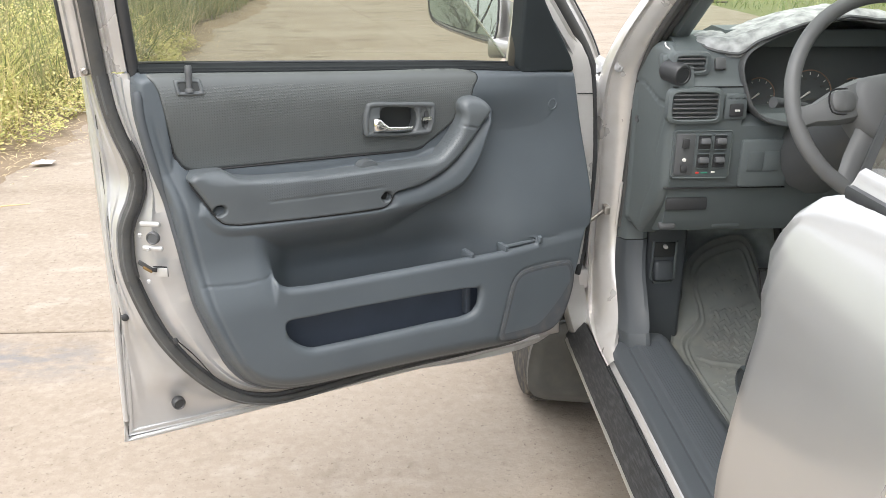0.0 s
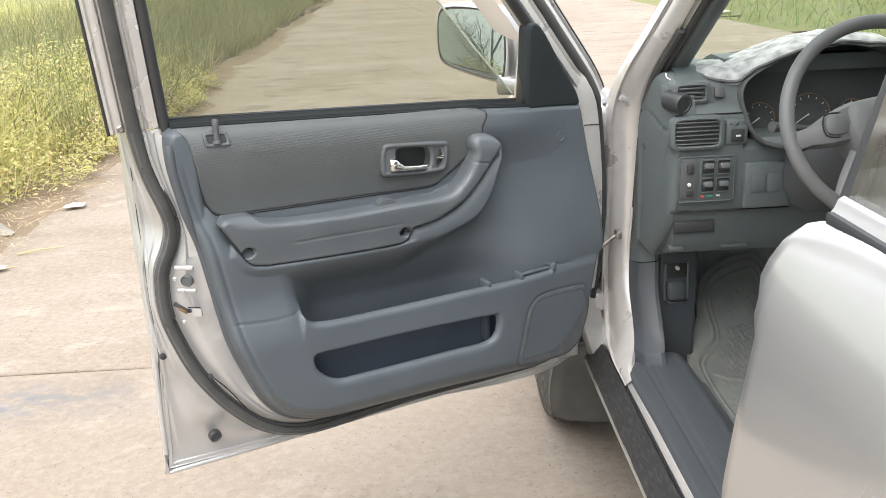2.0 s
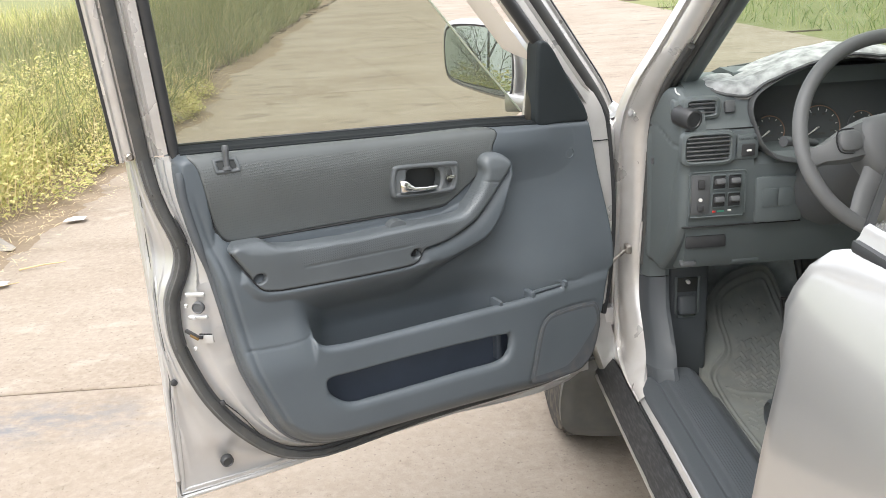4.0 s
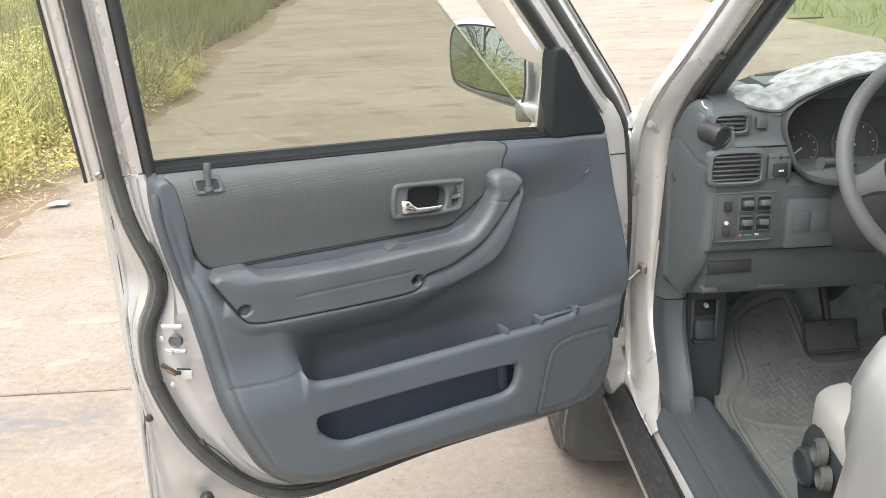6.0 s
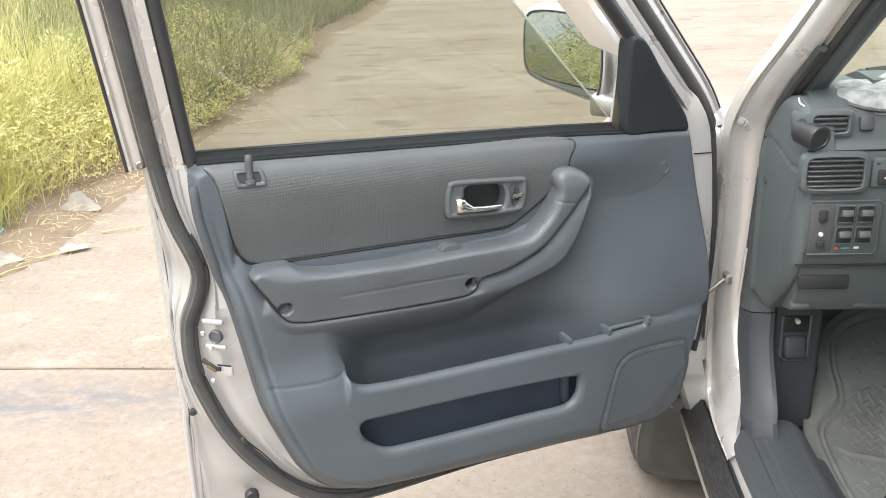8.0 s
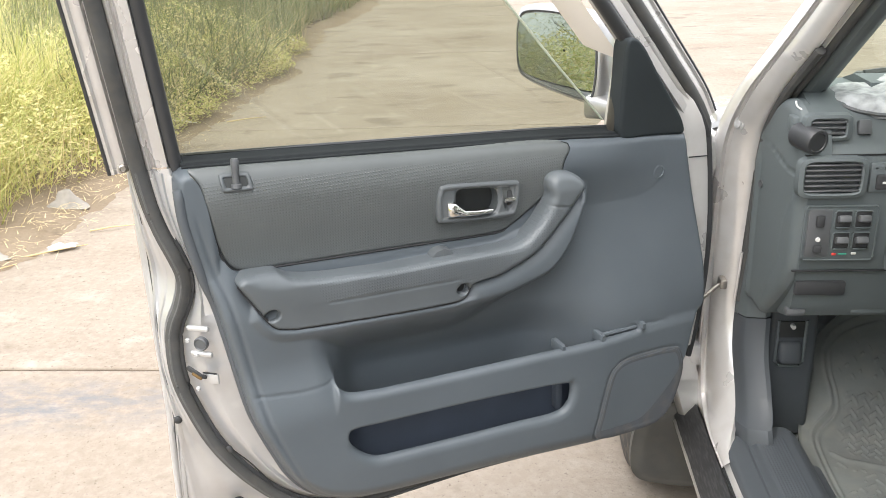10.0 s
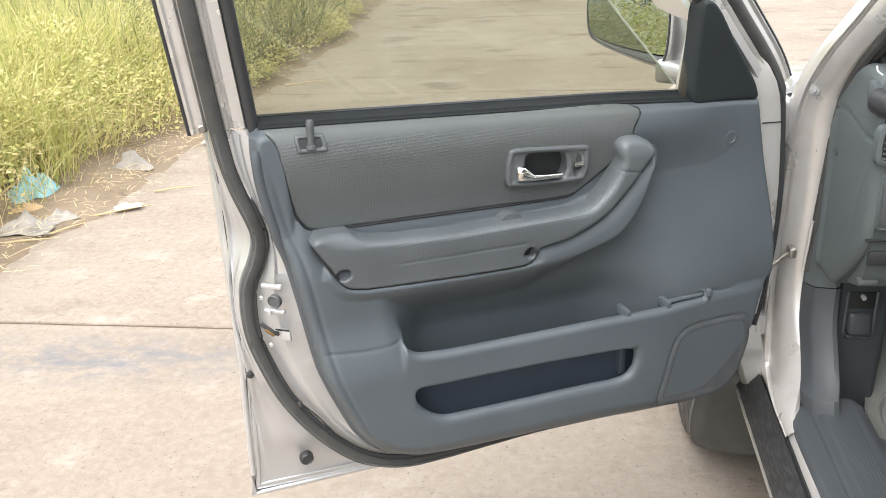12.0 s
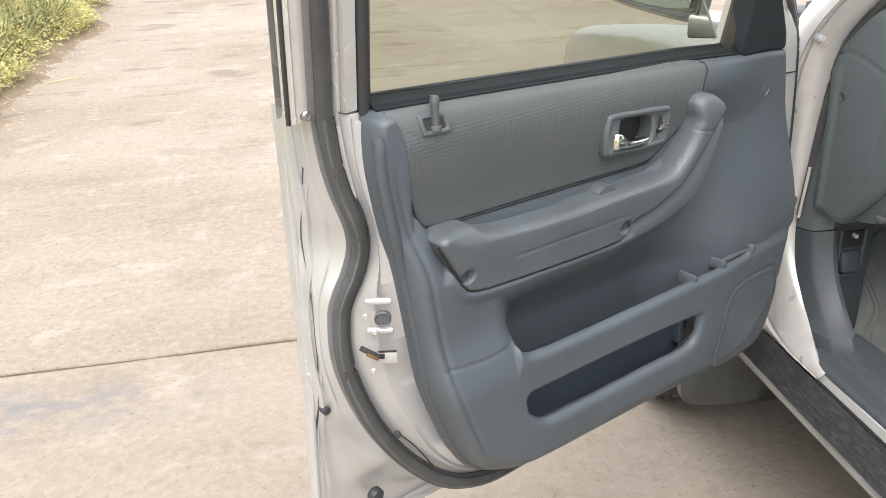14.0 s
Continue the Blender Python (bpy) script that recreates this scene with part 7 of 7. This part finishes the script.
keep = (rng.uniform(0, 1, len(xs)) < 1.6 * c - 0.25) & (of > 0.16 + 0.33 * np.clip((5.3 - ys) / 1.0, 0, 1) * (0.5 + c))
zz = 0.04 + rng.uniform(0, 1, len(xs)) ** 0.8 * np.clip(of * 0.62, 0.08, 0.65) * (0.4 + c)
leaves("low_weeds", xs[keep], ys[keep], zz[keep], rng.uniform(0.016, 0.042, keep.sum()), WEED, "low green weeds along the verge")

# longer broken straw matted on the soil
xs, ys, of = scatter(700, 0.0, 0.75, 2.5, 6.0)
blades("matted_straw", xs, ys, np.full(len(xs), 0.062), rng.uniform(0.015, 0.045, len(xs)), rng.uniform(0.004, 0.009, len(xs)), 4.0, STRAW, "broken straw matted on the soil", bend=0.1)

# broad bent blades among them
xs, ys, of = scatter(2600, 0.75, 3.0, 2.4, 9.5)
blades("broad_grass", xs, ys, np.full(len(xs), 0.05), rng.uniform(0.35, 0.85, len(xs)), rng.uniform(0.012, 0.022, len(xs)), 0.85, GRASS, "broad bent pale grass blades on the verge", bend=0.8, segs=5)
# rank weeds further back
n = 70000
xs, ys = rng.uniform(-11, -4.2, n), rng.uniform(-12, 4, n)
c = clump(xs, ys, 0.9)
zz = rng.uniform(0.02, 1.0, n) ** 1.4 * (0.45 + 1.6 * c * np.clip((-xs - 3.2) / 3, 0.4, 1.4))
leaves("rank_weeds", xs, ys, zz, rng.uniform(0.03, 0.065, n), WEED, "tall rank weeds behind the verge")

n = 120000
xs, ys = rng.uniform(-8.5, -2.7, n), rng.uniform(-11, -1.0, n)
c = clump(xs, ys, 1.1)
zz = rng.uniform(0.02, 1.0, n) ** 0.65 * (0.66 + 1.02 * c * np.clip((-xs - 1.6) / 2.0, 0.5, 1.25))
leaves("rank_weeds", xs, ys, zz, rng.uniform(0.03, 0.08, n), WEED, "tall rank weeds behind the verge")

# field beyond the bonnet
n = 16000
xs, ys = rng.uniform(5.3, 22, n), 8 + 34 * rng.uniform(0, 1, n) ** 1.5
keep = xs > 5.7 + 0.5 * np.sin(ys * 0.6) + 0.03 * (ys - 9)
blades("field_grass", xs[keep], ys[keep], np.full(keep.sum(), -0.02), rng.uniform(0.10, 0.38, keep.sum()), rng.uniform(0.012, 0.03, keep.sum()), 0.9, TURF, "short green field grass")
n = 9000
xs, ys = rng.uniform(-12, 22, n), 36 + 30 * rng.uniform(0, 1, n)
blades("far_grass", xs, ys, np.full(n, -0.02), rng.uniform(0.2, 0.7, n), rng.uniform(0.03, 0.07, n), 0.8, TURF, "distant green grass")


# litter on the verge
def crumpled(name, x, y, sx, sy, h, material, label, turn=0.0, z=0.012, seed=0.0):
    nx = 12
    pts, faces = [], []
    for j in range(nx):
        for i in range(nx):
            a, b = i / (nx - 1) - 0.5, j / (nx - 1) - 0.5
            r = math.hypot(a, b) * 2
            k = 1 + 0.35 * noise.noise((math.atan2(b, a + 1e-6) * 1.3, seed, 1.0))
            zz = h * max(0.02, (1 - r * 0.9)) * (0.8 + 0.9 * noise.noise((a * 5, b * 5, seed))) + 0.008
            px, py = a * sx * k, b * sy * k
            pts.append((x + px * math.cos(turn) - py * math.sin(turn), y + px * math.sin(turn) + py * math.cos(turn), z + max(zz, 0.004)))
    for j in range(nx - 1):
        for i in range(nx - 1):
            q = j * nx + i
            faces.append((q, q + 1, q + nx + 1, q + nx))
    me = bpy.data.meshes.new(name)
    me.from_pydata(pts, [], faces)
    ob = link_mesh(name, me, material)
    return tagged(ob, label, "litter")


crumpled("paper_scrap", -2.36, 4.12, 0.22, 0.09, 0.02, PAPER, "flattened pale paper carton on the soil", 0.1, seed=1)
crumpled("plastic_bag", -2.66, 4.02, 0.26, 0.20, 0.16, BLUEBAG, "faded blue plastic bag beside the grass", 0.6, seed=2)
crumpled("stone", -2.42, 3.56, 0.26, 0.16, 0.09, STONE, "flat grey stone on the soil", 0.2, seed=3)
crumpled("stone", -2.33, 3.68, 0.16, 0.11, 0.06, STONE, "flat grey stone on the soil", 0.9, seed=4)
crumpled("stone", -2.34, 4.45, 0.22, 0.14, 0.12, STONE, "grey stone under the weeds", 0.3, seed=5)
crumpled("wood_scrap", -2.55, 3.81, 0.20, 0.06, 0.04, plain("pale_wood", (0.45, 0.32, 0.18), 0.8, scale=20), "pale wood scrap on the soil", 0.2, seed=6)
crumpled("paper_scrap", -2.07, 3.86, 0.12, 0.06, 0.025, PAPER, "small white paper scrap", 0.4, seed=7)
crumpled("paper_scrap", -2.42, 6.40, 0.26, 0.16, 0.06, PAPER, "white crumpled paper at the verge", 0.3, seed=8)
crumpled("paper_scrap", -2.55, 9.3, 0.42, 0.22, 0.08, PAPER, "white crumpled litter at the verge", 0.3, seed=9)
crumpled("paper_scrap", -2.65, 10.8, 0.30, 0.18, 0.07, PAPER, "white crumpled litter at the verge", 0.1, seed=10)
crumpled("plastic_bag", -2.75, 10.2, 0.4, 0.2, 0.14, BLUEBAG, "faded blue plastic bag at the verge", 0.1, seed=11)
crumpled("paper_scrap", -2.08, 4.98, 0.12, 0.08, 0.02, PAPER, "small white paper scrap", 0.1, seed=12)
crumpled("paper_scrap", 6.1, 17.6, 0.7, 0.4, 0.12, PAPER, "white litter in the field grass", 0.1, seed=13)
for i, (x, y, t, ln) in enumerate(((-2.2, 3.75, 0.5, 0.28), (-2.3, 3.5, 0.9, 0.2), (-2.05, 4.1, 0.3, 0.22), (-2.5, 3.4, 0.2, 0.3), (-2.1, 6.5, 0.4, 0.3))):
    st = part("dry_stalk", tube([(x, y, 0.012), (x + 0.5 * ln * math.cos(t), y + 0.5 * ln * math.sin(t), 0.02), (x + ln * math.cos(t + 0.1), y + ln * math.sin(t + 0.1), 0.012)], [0.005, 0.004, 0.002], 6), STRAW)
    tagged(st, "dry broken stalk lying on the concrete", "stalk")


# ---- trees behind the verge ----
def tree(x, y, h, seed):
    r = random.Random(seed)
    t = tagged(new("tree"), "bushy tree with thin bare branches behind the verge", "tree", "trees behind the verge")
    t.location = (x, y, 0)
    limbs = bmesh.new()
    tips = []

    def limb(p, d, length, rad, depth):
        pts, q = [p], p
        dd = d.copy()
        for k in range(4):
            dd = (dd + Vector((r.uniform(-0.25, 0.25), r.uniform(-0.25, 0.25), r.uniform(-0.05, 0.2)))).normalized()
            q = q + dd * length / 4
            pts.append(q)
        b = tube(pts, [rad * (1 - 0.16 * i) for i in range(5)], 5 if depth else 9)
        me = bpy.data.meshes.new("tmp")
        b.to_mesh(me)
        b.free()
        limbs.from_mesh(me)
        bpy.data.meshes.remove(me)
        tips.extend(pts[2:] if depth > 0 else [])
        if depth < 3:
            for k in range(4 if depth else 6):
                i = r.choice((2, 3, 4)) if depth else r.choice((1, 2, 3, 4))
                a = r.uniform(0, 2 * math.pi)
                nd = (dd * 0.5 + Vector((math.cos(a), math.sin(a), r.uniform(0.0, 0.7)))).normalized()
                limb(pts[i], nd, length * r.uniform(0.45, 0.7), rad * 0.5, depth + 1)
    limb(Vector((0, 0, -0.05)), Vector((0, 0, 1)), h * 0.55, h * 0.011, 0)
    part("trunk", limbs, BARK, t, "brown branching trunk")
    tp = np.array([tuple(v) for v in tips])
    n = 8000
    pick = tp[np.array([r.randrange(len(tp)) for _ in range(n)])] + rng.normal(0, h * 0.03, (n, 3))
    ob = leaves("crown", pick[:, 0], pick[:, 1], pick[:, 2], rng.uniform(0.022, 0.055, n), LEAF, "", "", "")
    ob.parent = t
    for key in list(ob.keys()):
        del ob[key]
    return t


for x, y, h, sd in ((-8.5, -2.0, 6.5, 1), (-10.5, 0.8, 7.5, 2), (-9.0, -5.5, 6.0, 3), (-12.5, -3.0, 8.0, 4), (-11.0, 4.0, 6.5, 5), (-7.2, 0.4, 4.6, 6), (-14, -8, 8, 7), (-9.5, 8.0, 6, 8), (-9.6, -13.5, 5.2, 10)):
    tree(x, y, h, sd)

# ---- concrete road, slab by slab ----
road = tagged(new("road"), "worn pale concrete road cast in long slabs", "road", kind="structure")
SLABS = {}


def slab_mesh(key, wide):
    """A slab 3.5 m long with worn edges; four shapes are shared."""
    if (key, wide) not in SLABS:
        xs, ys = np.linspace(0, wide, 61), np.array([0.007, 0.011, 0.020, *np.linspace(0.1, 3.41, 30), 3.494, 3.502, 3.506])
        pts, faces = [], []
        for j, y in enumerate(ys):
            for i, x in enumerate(xs):
                e = min(y - ys[0], ys[-1] - y)
                wob = 0.005 * noise.noise((x * 3.1, key * 9.0 + (0 if y < 1.7 else 5), 1)) + 0.004 * noise.noise((x * 14, key * 9.0 + (0 if y < 1.7 else 5), 4))
                yy = y + (wob if e < 0.02 else 0)
                z = 0.004 * noise.noise((x * 0.8, y * 0.8, key * 3.0)) - (0.006 if e < 0.001 else 0)
                pts.append((x, yy, z))
        nx = len(xs)
        for j in range(len(ys) - 1):
            for i in range(nx - 1):
                k = j * nx + i
                faces.append((k, k + 1, k + nx + 1, k + nx))
        for j, d in ((0, 1), (len(ys) - 1, -1)):
            for i in range(nx - 1):
                k = j * nx + i
                b = len(pts)
                pts.extend([(pts[k][0], pts[k][1], -0.10), (pts[k + 1][0], pts[k + 1][1], -0.10)])
                faces.append((k, b, b + 1, k + 1)[::d])
        me = bpy.data.meshes.new("slab")
        me.from_pydata(pts, [], faces)
        me.materials.append(CONCRETE)
        me.polygons.foreach_set("use_smooth", [True] * len(me.polygons))
        SLABS[key, wide] = me
    return SLABS[key, wide]


for k in range(-5, 14):
    for lane, (x, wide) in enumerate(((-3.1, 4.87), (1.77, 4.02))):
        s = new("slab", slab_mesh((k * 2 + lane) % 4, wide))
        s.parent = road
        s.location = (x, 2.727 + 3.516 * k, 0)
JOINT = plain("dirt_in_joint", (0.085, 0.065, 0.045), 0.9, vary=0.3, scale=20, fine=200, bump=0.4)
strip = box((9.6, 0.05, 0.02), Matrix(), 0.0)
strip_mesh = bpy.data.meshes.new("joint_dirt")
strip.to_mesh(strip_mesh)
strip.free()
strip_mesh.materials.append(JOINT)
for k in range(-5, 15):
    j = new("joint_dirt", strip_mesh)
    j.parent = road
    j.location = (1.6, 2.7275 + 3.516 * k, -0.018)
